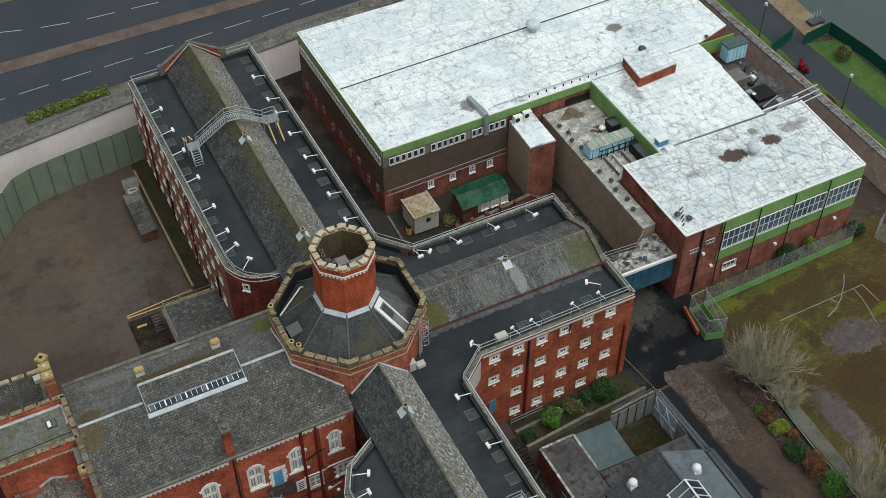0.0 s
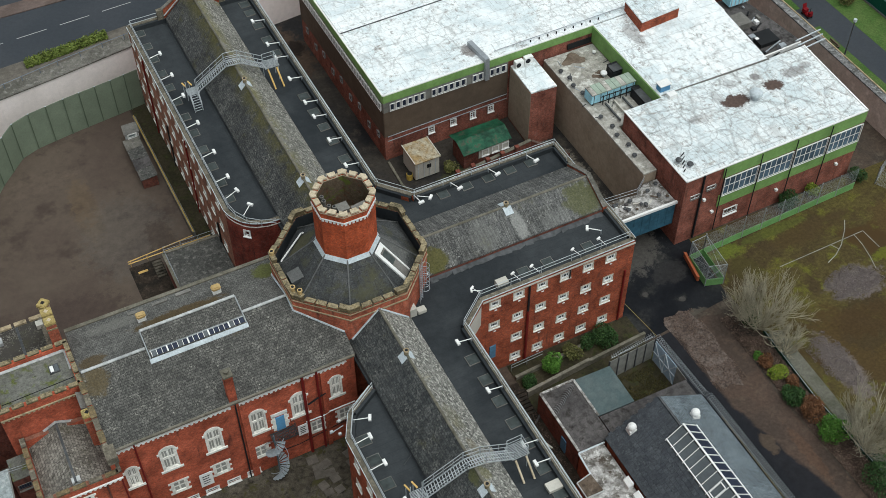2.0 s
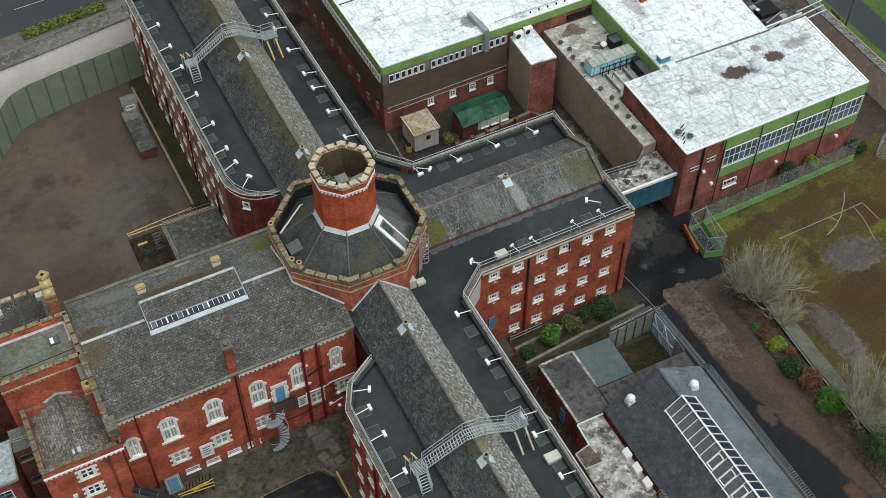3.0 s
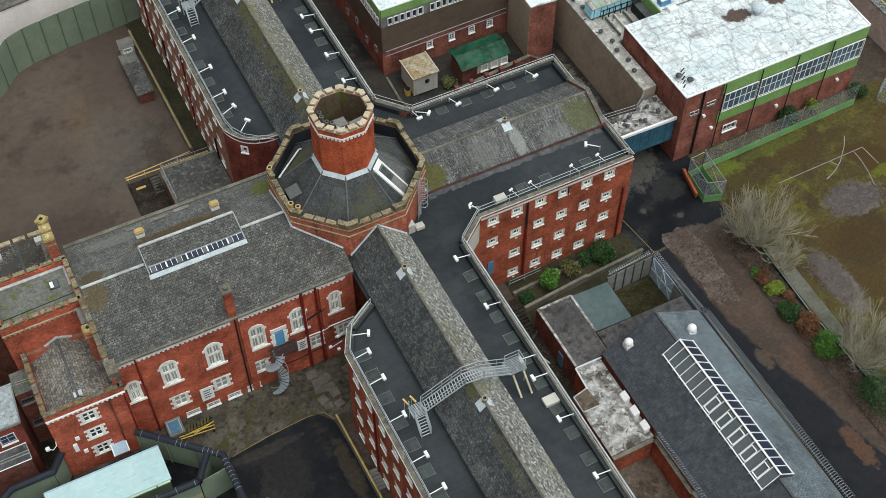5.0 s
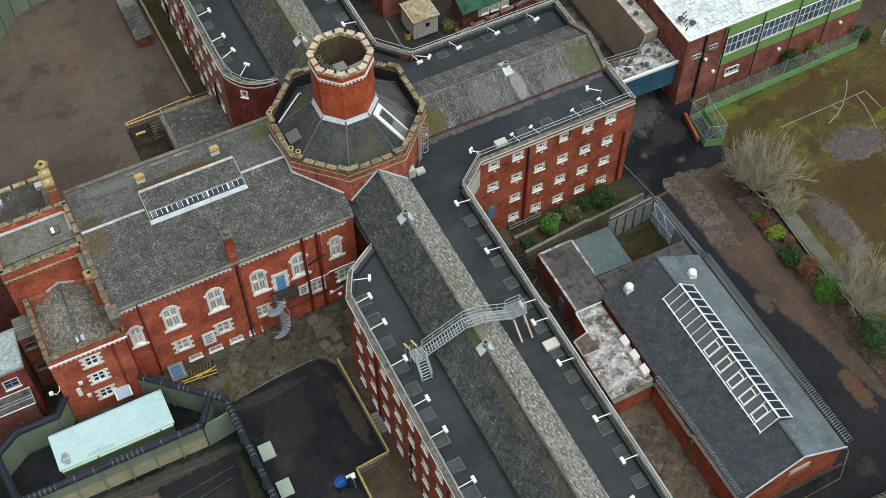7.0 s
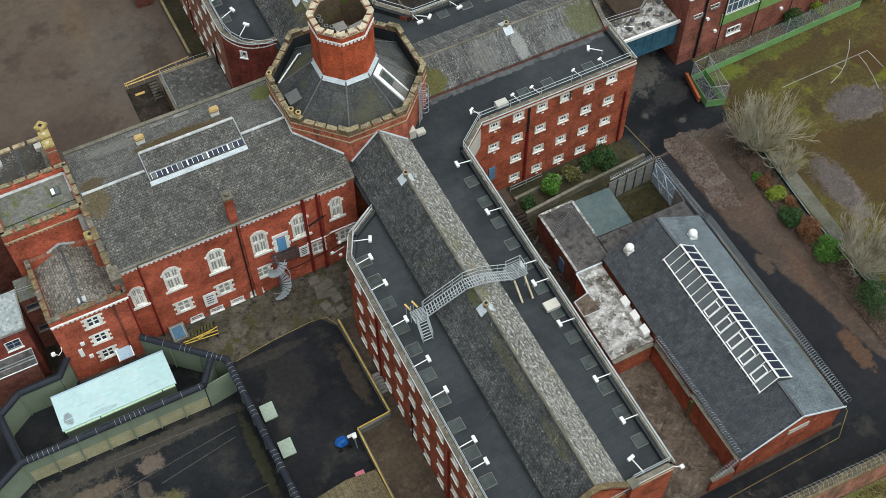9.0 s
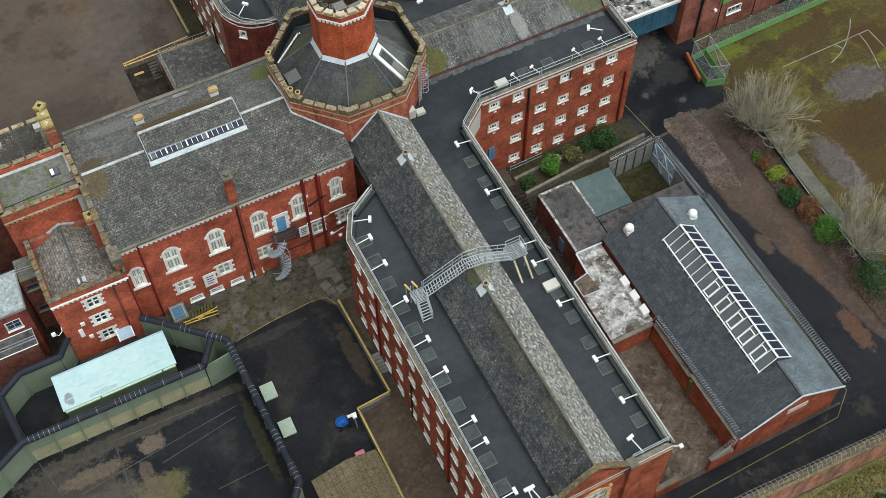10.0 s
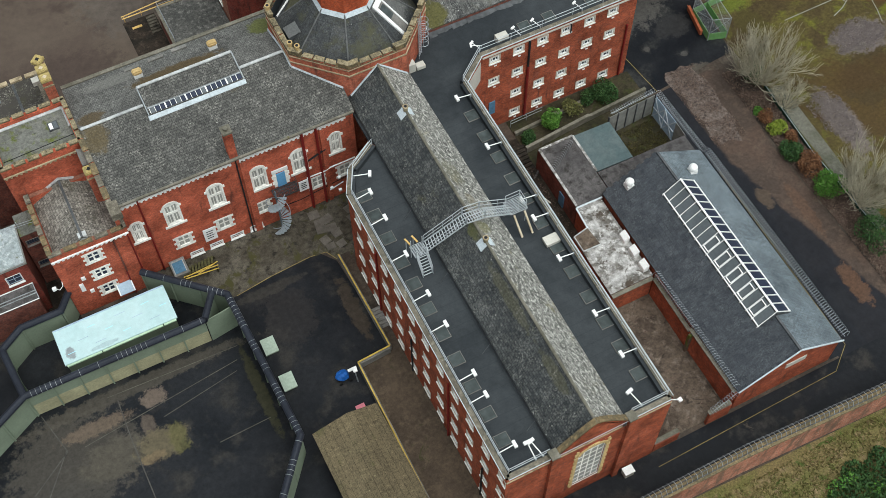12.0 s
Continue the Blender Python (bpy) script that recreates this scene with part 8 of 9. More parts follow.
gate = part("gate", wall_bm(bmesh.new(), (49.3, 53.4), (49.35, 50.0), 0.1, 3.0, 0.06), PANEL_BLUE, court, "blue-grey sheet metal double gate")
for a, b in (((49.22, 53.3, 0.2), (49.27, 51.75, 2.9)), ((49.22, 53.3, 2.9), (49.27, 51.75, 0.2)), ((49.27, 51.65, 0.2), (49.3, 50.1, 2.9)), ((49.27, 51.65, 2.9), (49.3, 50.1, 0.2)), ((49.25, 51.7, 0.1), (49.25, 51.7, 3.0)), ((49.22, 53.35, 1.5), (49.3, 50.05, 1.5))):
    part("brace", bar(bmesh.new(), a, b, 0.08, 0.08), FLASHING, gate)
part("fence_sheet", wall_bm(bmesh.new(), (49.35, 50.0), (49.3, 48.4), 0, 3.0, 0.06), PANEL_GREY, court)
sheet("court_floor", rect(44.0, 48.5, 49.3, 53.4), 0.03, MOSSY_DARK, "mossy floor of the fenced court", "ground", 0.2)
terr = thing("terrace_wall", 42, 55, 0, "mossy stone terrace wall with steps below the wing", "wall")
for a, b, z in (((36.4, 55.0), (43.6, 55.6), 0.9), ((43.6, 55.6), (50.2, 56.0), 0.7), ((36.4, 57.2), (44, 57.6), 0.5)):
    part("wall", wall_bm(bmesh.new(), a, b, 0, z, 0.3), COPING, terr)
for k in range(7):
    part("step", box(bmesh.new(), 34.2, 53.2 + 0.32 * k, 0, 36.2, 53.52 + 0.32 * k, 0.17 * (k + 1)), SHADED_BROWN, terr)
guard_rail([(36.5, 58.4), (40.0, 58.5)], 0.0, "pale rail by the cellar steps")
rng = random.Random(31)
for k in range(30):
    x, y = rng.uniform(31.5, 35.8), rng.uniform(38.0, 52.5)
    part("loose_board", bar(bmesh.new(), (x, y, 0.1), (x + rng.uniform(-0.8, 0.8), y + rng.uniform(-1, 1), 0.12 + rng.uniform(0, 0.3)), 0.15, 0.05), (BROWN, BRICK_DARK, DULL_ROOF, CREAM)[k % 4], terr)
sheet("terrace_ground", rect(36.4, 53.4, 50.0, 55.8), 0.045, MOSSY_DARK, "dark mossy strip below the terrace wall", "ground", 0.2)
sheet("terrace_bed", rect(36.4, 55.8, 50.0, 59.1), 0.05, MOSSY_DARK, "mossy planting bed under the cell windows", "ground", 0.2)

# ---- plants ----
def shrub(x, y, r, h, material, label, n=900, seed=0):
    rng = random.Random(seed)
    s = thing("shrub", x, y, 0, label, "shrub")
    bm = bmesh.new()
    lobes = [(rng.uniform(-0.45, 0.45) * r, rng.uniform(-0.45, 0.45) * r, rng.uniform(0.35, 0.75) * h, rng.uniform(0.45, 0.7) * r) for _ in range(6)]
    for k in range(n):
        cx, cy, cz, rr = lobes[k % 6]
        d = Vector((rng.gauss(0, 1), rng.gauss(0, 1), rng.gauss(0.25, 0.8))).normalized() * rr * rng.uniform(0.75, 1.08)
        p = Vector((x + cx + d.x, y + cy + d.y, max(0.05, cz + d.z * h / r * 0.75)))
        a, b = Vector((rng.gauss(0, 1), rng.gauss(0, 1), rng.gauss(0, 0.6))).normalized() * rng.uniform(0.06, 0.13), Vector((rng.gauss(0, 1), rng.gauss(0, 1), rng.gauss(0, 0.6))).normalized() * rng.uniform(0.05, 0.1)
        bm.faces.new([bm.verts.new(p - a), bm.verts.new(p + b), bm.verts.new(p + a), bm.verts.new(p - b)])
    part("crown", bm, material, s)
    for k in range(4):
        cx, cy, cz, rr = lobes[k]
        part("stem", tube(bmesh.new(), [(x, y, 0), (x + cx * 0.6, y + cy * 0.6, cz * 0.6), (x + cx, y + cy, cz)], 0.04, 5), BARK, s)
    return s


for k, (x, y, r, h, m, lab) in enumerate((
        (39.9, 56.5, 1.2, 1.7, LEAF, "round bright green shrub below the cell windows"), (42.7, 57.4, 1.0, 1.3, LEAF_OLIVE, "dull olive shrub below the cell windows"),
        (44.7, 57.9, 1.0, 1.0, LEAF_DARK, "dark green shrub below the cell windows"), (46.3, 57.6, 1.5, 1.5, LEAF_DARK, "broad dark green shrub below the cell windows"),
        (37.4, 56.4, 0.8, 0.8, LEAF_DARK, "low dark shrub by the cellar steps"), (102.6, 89.6, 1.2, 1.3, LEAF_OLIVE, "grey-green bush on the riverside lawn"), (59.0, 46.3, 1.05, 1.0, LEAF_YELLOW, "yellow-green shrub by the path"), (58.6, 49.0, 0.6, 0.5, LEAF, "low green plant by the path"),
        (58.8, 43.6, 1.25, 1.2, LEAF_DARK, "dark green shrub by the path"), (59.2, 41.6, 1.5, 1.5, LEAF_RUST, "rust-brown shrub by the path"), (58.9, 38.9, 1.7, 1.8, LEAF, "bright green shrub by the path"),
        (59.8, 32.4, 2.4, 2.6, LEAF_DARK, "large dark green shrub by the path"), (59.6, 24.6, 1.4, 1.6, LEAF_DARK, "dark green shrub near the wall"), (73.6, 64.0, 1.2, 1.7, LEAF_DARK, "dark green shrub against the brick front"),
        (77.2, 64.2, 0.9, 1.4, LEAF_YELLOW, "yellow-green shrub against the brick front"), (82.3, 63.8, 1.1, 1.6, LEAF_DARK, "dark green shrub at the corner"), (43.9, 85.4, 0.9, 1.0, LEAF_OLIVE, "straggly olive shrub between cabin and hut"), (52.6, 83.4, 0.7, 0.8, LEAF_DARK, "low dark shrub by the yard wall"), (58.8, 48.0, 0.9, 0.8, LEAF_RUST, "low rusty plant in the bed"), (59.6, 44.9, 0.9, 0.9, LEAF_RUST, "low rusty plant in the bed"), (60.1, 52.7, 1.1, 2.0, LEAF_DARK, "dark ivy round the foot of a bare tree"), (59.8, 28.5, 1.2, 1.3, LEAF_DARK, "dark green shrub by the path"))):
    shrub(x, y, r, h, m, lab, 2200 if r > 1.1 else 1100, k)


def bare_tree(x, y, h, spread, seed, stems=7, bend=0.0):
    """A leafless many-stemmed tree: stems fan out from the foot, curve upwards and fork into finer twigs."""
    rng = random.Random(seed)
    t = thing("bare_tree", x, y, 0, "leafless pale-barked tree with a fan of fine twigs", "tree", "bare trees")
    trunk, twigs = bmesh.new(), bmesh.new()

    def grow(p, d, length, r, depth):
        pts, dd = [p], d.copy()
        for _ in range(4):
            dd = (dd + Vector((rng.gauss(0, 0.06), rng.gauss(0, 0.06), rng.gauss(0.07, 0.04)))).normalized()
            pts.append(pts[-1] + dd * length / 4)
        tube(trunk if depth < 1 else twigs, pts, max(r, 0.0105), 5 if depth < 1 else 3)
        if depth >= 3:
            return
        for k in range((5, 5, 4)[depth]):
            f = rng.uniform(0.25, 1.0) if k else 1.0
            i = min(3, int(f * 4))
            q = pts[i].lerp(pts[i + 1], f * 4 - i)
            nd = (dd + Vector((rng.gauss(0, 0.3), rng.gauss(0, 0.3), rng.gauss(0.0, 0.2)))).normalized()
            grow(q, nd, length * rng.uniform(0.5, 0.75), r * 0.5, depth + 1)

    for k in range(stems):
        a = 2.4 * k + rng.uniform(-0.25, 0.25)
        lean = spread * math.sqrt((k + 0.5) / stems)
        d = Vector((math.cos(a) * lean - bend, math.sin(a) * lean, 1.0)).normalized()
        grow(Vector((x + 0.15 * math.cos(a), y + 0.15 * math.sin(a), -0.05)), d, h * rng.uniform(0.42, 0.52), 0.07, 0)
    part("trunk", trunk, BARK, t)
    part("crown", twigs, TWIG, t, "fine pale twigs")
    return t


bare_tree(60.8, 52.0, 6.6, 1.0, 3, 24, 0.32)
bare_tree(61.0, 36.3, 6.4, 1.05, 5, 22)
bare_tree(61.2, 48.4, 3.8, 0.9, 9, 9)

# rough grass tufts and brambles on the bank outside the wall
def leafy(n, x0, x1, y0, y1, keep, tall, size, flat=0.5, seed=12):
    """Many small leaf quads where keep(p) says so; it returns how thick the growth is there."""
    rng, bm = random.Random(seed), bmesh.new()
    for _ in range(n):
        p = Vector((rng.uniform(x0, x1), rng.uniform(y0, y1), 0))
        thick = keep(p)
        if thick <= 0:
            continue
        p.z = rng.uniform(0.03, 0.12 + tall * min(1.0, thick))
        a, b = [Vector((rng.gauss(0, 1), rng.gauss(0, 1), rng.gauss(0, flat))).normalized() * w for w in (size * rng.uniform(0.7, 1.3), size * 0.7)]
        bm.faces.new([bm.verts.new(p - a), bm.verts.new(p + b), bm.verts.new(p + a), bm.verts.new(p - b)])
    return bm


def on_bank(p):
    return 18.7 - max(0.0, p.x - 49) * 0.05 - p.y


def bramble_edge(p):
    return noise.noise(p * 0.35) * 0.8 + 0.5 * noise.noise(p * 1.1) + (15.3 - p.y) * 0.55 + (p.x - 44) * 0.03


tagged(part("bramble_patch", leafy(26000, 37, 62, 6, 17.5, lambda p: bramble_edge(p) if on_bank(p) > 0.8 else 0, 1.3, 0.15), LEAF_DARK), "tangled dark green brambles on the bank outside the wall", "brambles", kind="stuff")
tagged(part("bramble_shoots", leafy(9000, 38, 62, 6, 17, lambda p: noise.noise(p * 0.5) * 2 + bramble_edge(p) - 0.9 if on_bank(p) > 1.2 else 0, 1.5, 0.13, seed=13), LEAF), "bright green shoots among the brambles", "brambles", kind="stuff")
tagged(part("grass_tufts", leafy(16000, 27, 62, 12, 19, lambda p: 0.3 + noise.noise(p * 1.3) if on_bank(p) > 0.25 else 0, 0.22, 0.11, 1.4, 14), LEAF_STRAW), "straw-coloured rough grass tufts along the wall", "grass", kind="stuff")

tagged(part("leaf_litter", leafy(9000, 58.0, 60.6, 24, 54.5, lambda p: 0.55 + noise.noise(p * 0.8) + 0.4 * noise.noise(p * 2.3), 0.1, 0.1, 0.5, 15), LEAF_LITTER), "brown fallen leaves and stalks in the bed", "leaf litter", kind="stuff")
tagged(part("gravel_litter", leafy(5000, 52.8, 56.3, 47.2, 57.0, lambda p: 0.2 + noise.noise(p * 0.9) + 0.4 * noise.noise(p * 2.9), 0.03, 0.06, 0.4, 16), LEAF_LITTER), "dead leaves and stones over the gravel", "leaf litter", kind="stuff")


tagged(part("yard_rubble", leafy(7000, 31.3, 38.5, 24.8, 56.5, lambda p: (0.9 if p.y > 37 and p.x > 33 else 0.0) + noise.noise(p * 0.9) + 0.5 * noise.noise(p * 2.7) - 0.25 if p.y < 36.7 or p.x < 36.2 else 0, 0.05, 0.08, 0.5, 18), LEAF_LITTER), "brown rubble and dead leaves on the yard floor", "rubble", kind="stuff")
tagged(part("court_moss", leafy(5000, 44.2, 49.0, 48.8, 53.0, lambda p: 0.35 + noise.noise(p * 0.8) + 0.5 * noise.noise(p * 2.7), 0.08, 0.06, 0.6, 19), LEAF_MOSS), "olive moss and weeds on the court floor", "weeds", kind="stuff")


def on_heap(p):
    d = min(((p.x - 73) / 2.9) ** 2 + ((p.y - 52.4) / 1.9) ** 2, ((p.x - 64.9) / 1.7) ** 2 + ((p.y - 45.6) / 3.2) ** 2)
    return 1.0 - d + 0.8 * noise.noise(p * 1.1)


tagged(part("stony_heap", leafy(24000, 62, 76.5, 41.5, 55.5, on_heap, 0.1, 0.065, 0.6, 17), LEAF_STONE), "low heaps of mauve-grey stones and dead stalks on the pitch", "rubble", kind="stuff")

hedge_rng = random.Random(4)
bm = bmesh.new()
for k in range(3500):
    u = hedge_rng.random()
    p = Vector((6.2 + 10.4 * u, 124.8 + 1.2 * u, 0)) + Vector((0, hedge_rng.uniform(-0.9, 0.7), 0.1 + abs(hedge_rng.gauss(0.15, 0.22))))
    a, b = Vector((hedge_rng.gauss(0, 1), hedge_rng.gauss(0, 1), hedge_rng.gauss(0, 0.5))).normalized() * 0.16, Vector((hedge_rng.gauss(0, 1), hedge_rng.gauss(0, 1), hedge_rng.gauss(0, 0.5))).normalized() * 0.12
    bm.faces.new([bm.verts.new(p - a), bm.verts.new(p + b), bm.verts.new(p + a), bm.verts.new(p - b)])
tagged(part("hedge", bm, LEAF_HEDGE), "low olive-green hedge by the road", "hedge", kind="stuff")

# ---- green sheet fence round the west yard ----
gf = thing("sheet_fence", 2, 109, 0, "tall sage-green profiled sheet fence round the yard", "fence")
fp = [(-9, 90), (-6.0, 97), (-3.4, 102), (-0.9, 105.6), (2.0, 108.9), (4.0, 109.7), (8.1, 110.4), (13.7, 111.1), (17.0, 111.6)]
run = 0
for a, b in zip(fp, fp[1:]):
    n = max(1, round((Vector(b) - Vector(a)).length / 2.1))
    for k in range(n):
        p, q = Vector(a).lerp(Vector(b), k / n), Vector(a).lerp(Vector(b), (k + 1) / n)
        part("fence_sheet", wall_bm(bmesh.new(), tuple(p), tuple(q - (q - p) * 0.012), 0, 5.15, 0.05), SAGE, gf)
        part("fence_post", box(bmesh.new(), p.x - 0.05, p.y - 0.12, 0, p.x + 0.05, p.y - 0.02, 5.2), SAGE_DARK, gf)
        part("post_cap", box(bmesh.new(), p.x - 0.07, p.y - 0.13, 5.2, p.x + 0.07, p.y, 5.26), FLASHING, gf)
hut = thing("yard_hut", 13.6, 101, 0, "low hut with mottled roof and pale glazed end box", "hut")
part("body", prism(bmesh.new(), [(12.65, 98.1), (14.3, 98.0), (14.25, 105.0), (12.75, 105.0)], 0, 1.4), BRICK_DARK, hut)
for k in range(4):
    y0, y1 = 97.95 + 1.76 * k, 99.68 + 1.76 * k
    part("roof_sheet", slab(bmesh.new(), [(12.5, y0, 1.42), (14.4, y0, 1.55), (14.4, y1, 1.55), (12.55, y1, 1.42)], 0.08), (SPECKLED_ROOF, DULL_ROOF, SPECKLED_ROOF, WALL_CAP)[k], hut, "mottled cement sheet")
part("end_box", prism(bmesh.new(), [(12.95, 105.02), (14.5, 105.02), (14.6, 106.5), (13.1, 106.5)], 0, 2.1), PALE_ZINC, hut, "pale sheet-metal box")
part("box_lid", slab(bmesh.new(), [(12.85, 104.95, 2.12), (14.6, 104.95, 2.12), (14.7, 106.6, 2.2), (13.0, 106.6, 2.2)], 0.06), CONCRETE, hut)
put_window(window_kit(0.9, 0.45, 1, 1, 0.1, 0.06, False), hut, wall_pose((12.95, 105.02), (14.5, 105.02), 0.78, 1.8, 0.14))
ywall = thing("yard_kerb_wall", 15.1, 95, 0, "low yard kerb wall with mossy coping and yellow rail", "wall")
for a, b in (((15.0, 109.3), (15.2, 88.9)),):
    part("wall", wall_bm(bmesh.new(), a, b, 0, 0.6, 0.2), CONCRETE, ywall)
    part("coping", bar(bmesh.new(), (*a, 0.65), (*b, 0.65), 0.24, 0.1), COPING, ywall)
    part("yellow_rail", tube(bmesh.new(), [(*a, 0.78), (*b, 0.78)], 0.05, 5), YELLOW, ywall)
pit = thing("cellar_pit", 9.5, 86, 0, "dark sunken pit with yellow rails beside the yard", "pit")
part("pit_floor", box(bmesh.new(), 7.7, 83.0, 0.0, 11.05, 87.65, 0.05), SHADED_BROWN, pit)
for k in range(6):
    part("step", box(bmesh.new(), 10.0, 85.0 + 0.32 * k, 0.05, 10.95, 85.3 + 0.32 * k, 0.16 + 0.1 * k), STAINED, pit)
for a, b in (((7.75, 87.75), (14.9, 88.3)), ((7.75, 87.45), (16.6, 87.5)), ((8.3, 85.9), (9.3, 85.9)), ((8.3, 85.75), (9.3, 85.75))):
    part("rail", tube(bmesh.new(), [(*a, 0.9), (*b, 0.9)], 0.06, 5), STRUT, pit)
for x in (8, 9.8, 11.6, 13.4):
    part("post", tube(bmesh.new(), [(x, 87.77 + 0.077 * (x - 8), 0), (x, 87.77 + 0.077 * (x - 8), 0.9)], 0.04, 5), STRUT, pit)
lo = thing("low_annexe", 14, 83.4, 0, "flat-roofed annexe with dull mossy roof behind the hall", "building")
flat_block(lo, [(11.1, 76.0), (16.9, 76.0), (16.9, 85.1), (11.1, 85.3)], 3.0, SPECKLED_ROOF, BRICK_DARK)
guard_rail([(11.2, 80.0), (11.2, 85.1), (16.6, 85.0)], 3.15, "thin pale rail round the annexe roof", r=0.02)
coping_run(lo, [(11.1, 78.0), (11.1, 85.2), (16.9, 85.1)], 3.15, 0.3, 0.1, COPING)

# ---- the green-walled compound in the south-west ----
comp = thing("compound_wall", -4, 51, 0, "sage-green sheet compound wall topped by a black barrier tube", "fence")
RIBM = mesh_of("tube_band", tube(bmesh.new(), [(-0.014, 0, 0), (0.014, 0, 0)], 0.316, 12), ZINC)


def tube_wall(pts, z=3.7, bands=True, sand=False, seed=1):
    rng = random.Random(seed)
    for a, b in zip(pts, pts[1:]):
        va, vb = Vector(a), Vector(b)
        run = (vb - va).length
        part("barrier_tube", tube(bmesh.new(), [(*a, z + 0.25), (*b, z + 0.25)], 0.31, 12), PIPE_BLACK, comp, "black plastic anti-climb tube")
        bm = bmesh.new()
        bmesh.ops.create_uvsphere(bm, u_segments=10, v_segments=8, radius=0.32)
        bmesh.ops.translate(bm, vec=(*b, z + 0.25), verts=bm.verts)
        part("tube_elbow", bm, PIPE_BLACK, comp)
        n = max(1, round(run / 2.4))
        for k in range(n):
            p, q = va.lerp(vb, k / n), va.lerp(vb, (k + 1) / n)
            q2 = q - (q - p) * 0.02
            part("wall_sheet", wall_bm(bmesh.new(), tuple(p), tuple(q2), 1.9 if sand else 0, z, 0.06), SAGE, comp)
            if sand:
                part("wall_panel", wall_bm(bmesh.new(), tuple(p), tuple(q2), 0, 1.88, 0.1), PANEL_SAND, comp, "sandy concrete lower panel")
            d = (vb - va).normalized()
            o2 = p + Vector((d.y, -d.x)) * 0.08
            part("wall_post", box(bmesh.new(), o2.x - 0.06, o2.y - 0.06, 0, o2.x + 0.06, o2.y + 0.06, z), SAGE, comp)
        ang = math.degrees(math.atan2(vb.y - va.y, vb.x - va.x))
        u = 0.6
        while bands and u < run - 0.3:
            p = va.lerp(vb, u / run)
            child("tube_band", RIBM, comp, pose(p.x, p.y, z + 0.25, 0, 0, ang))
            u += 0.42 if rng.random() < 0.75 else 1.6


tube_wall([(-0.5, 57.1), (5.3, 51.7)], seed=2)
tube_wall([(5.3, 51.7), (5.75, 37.2), (2.4, 33.0), (-3.5, 22.0)], seed=3)
tube_wall([(4.15, 52.4), (2.7, 50.3)], bands=False)
tube_wall([(-12.9, 50.45), (2.7, 50.3)], sand=True, seed=4)
tube_wall([(-20, 46.6), (-12.9, 50.45)], bands=False)
tube_wall([(-12.9, 50.45), (-13.3, 55.3), (-11.3, 56.6), (-7.8, 56.6), (-6.7, 58.0)], bands=False)
part("wall_sheet", wall_bm(bmesh.new(), (2.75, 50.25), (5.25, 50.6), 0, 3.7, 0.06), SAGE, comp)
cont = thing("container", -4.2, 53.8, 0, "pale teal-roofed portable cabin inside the compound", "cabin")
part("body", box(bmesh.new(), -9.0, 52.2, 0.1, 0.6, 55.4, 2.95), SAGE, cont)
part("roof", box(bmesh.new(), -9.15, 52.05, 2.95, 0.75, 55.55, 3.1), TEAL, cont, "pale teal roof with a flaking edge")
for k in range(11):
    x, y = -8.6 + 0.8 * k + 0.3 * (k % 3), 52.9 + 0.85 * (k % 3)
    part("roof_seam", bar(bmesh.new(), (x, y, 3.103), (x + 0.7 + 0.25 * (k % 2), y + 0.03, 3.103), 0.05, 0.015), PANEL_BLUE if k % 2 else SKYBLUE, cont)
part("roof_upstand", bar(bmesh.new(), (-9.1, 55.5, 3.13), (0.7, 55.5, 3.13), 0.1, 0.07), PANEL_BLUE, cont)
for a, b in ((-9.0, -6.0), (-5.9, -0.6), (-0.5, 0.6)):
    part("gutter", bar(bmesh.new(), (a, 51.95, 2.95), (b, 51.95, 2.95), 0.16, 0.16), LEAF_PALE, cont)
part("skid", box(bmesh.new(), -8.8, 52.4, 0, 0.4, 55.2, 0.1), DARK, cont)
for x, y in ((6.5, 47.4), (6.6, 43.6)):
    hb2 = thing("hatch_box", x + 0.7, y, 0, "pale green sheet hatch beside the compound wall", "hatch")
    part("case", prism(bmesh.new(), rect(x - 0.2, y - 0.7, x + 0.9, y + 0.5), 0, 0, [0.25, 0.25, 0.8, 0.8]), SAGE, hb2)
    part("lid", slab(bmesh.new(), [(x - 0.25, y - 0.75, 0.3), (x + 0.95, y - 0.75, 0.3), (x + 0.95, y + 0.55, 0.86), (x - 0.25, y + 0.55, 0.86)], 0.05), PALE_SHEET, hb2)
canopy = thing("entrance_canopy", -2.4, 57, 0, "small pale blue canopy above the block's entrance", "canopy")
part("sheet", slab(bmesh.new(), [(-2.8, 56.9, 1.9), (-1.6, 56.9, 1.9), (-1.6, 57.85, 2.3), (-2.8, 57.85, 2.3)], 0.06), PANEL_BLUE, canopy)
for x in (-2.85, -1.55):
    part("edge", bar(bmesh.new(), (x, 56.85, 1.93), (x, 57.88, 2.36), 0.1, 0.1), WHITE, canopy)
part("bracket", bar(bmesh.new(), (-2.7, 57.85, 1.4), (-2.7, 56.95, 1.87), 0.06, 0.06), GALV, canopy)
cellar = thing("cellar_hood", 2.7, 58, 0, "dull blue cellar hatch in a concrete kerb by the hall", "hatch")
part("kerb", prism(bmesh.new(), rect(2.0, 57.25, 3.4, 58.8), 0, 0, [0.62, 0.62, 0.9, 0.9]), CONCRETE, cellar)
part("door", slab(bmesh.new(), [(2.2, 57.45, 0.72), (3.15, 57.45, 0.72), (3.15, 58.5, 0.92), (2.2, 58.5, 0.92)], 0.06), HATCH_BLUE, cellar)
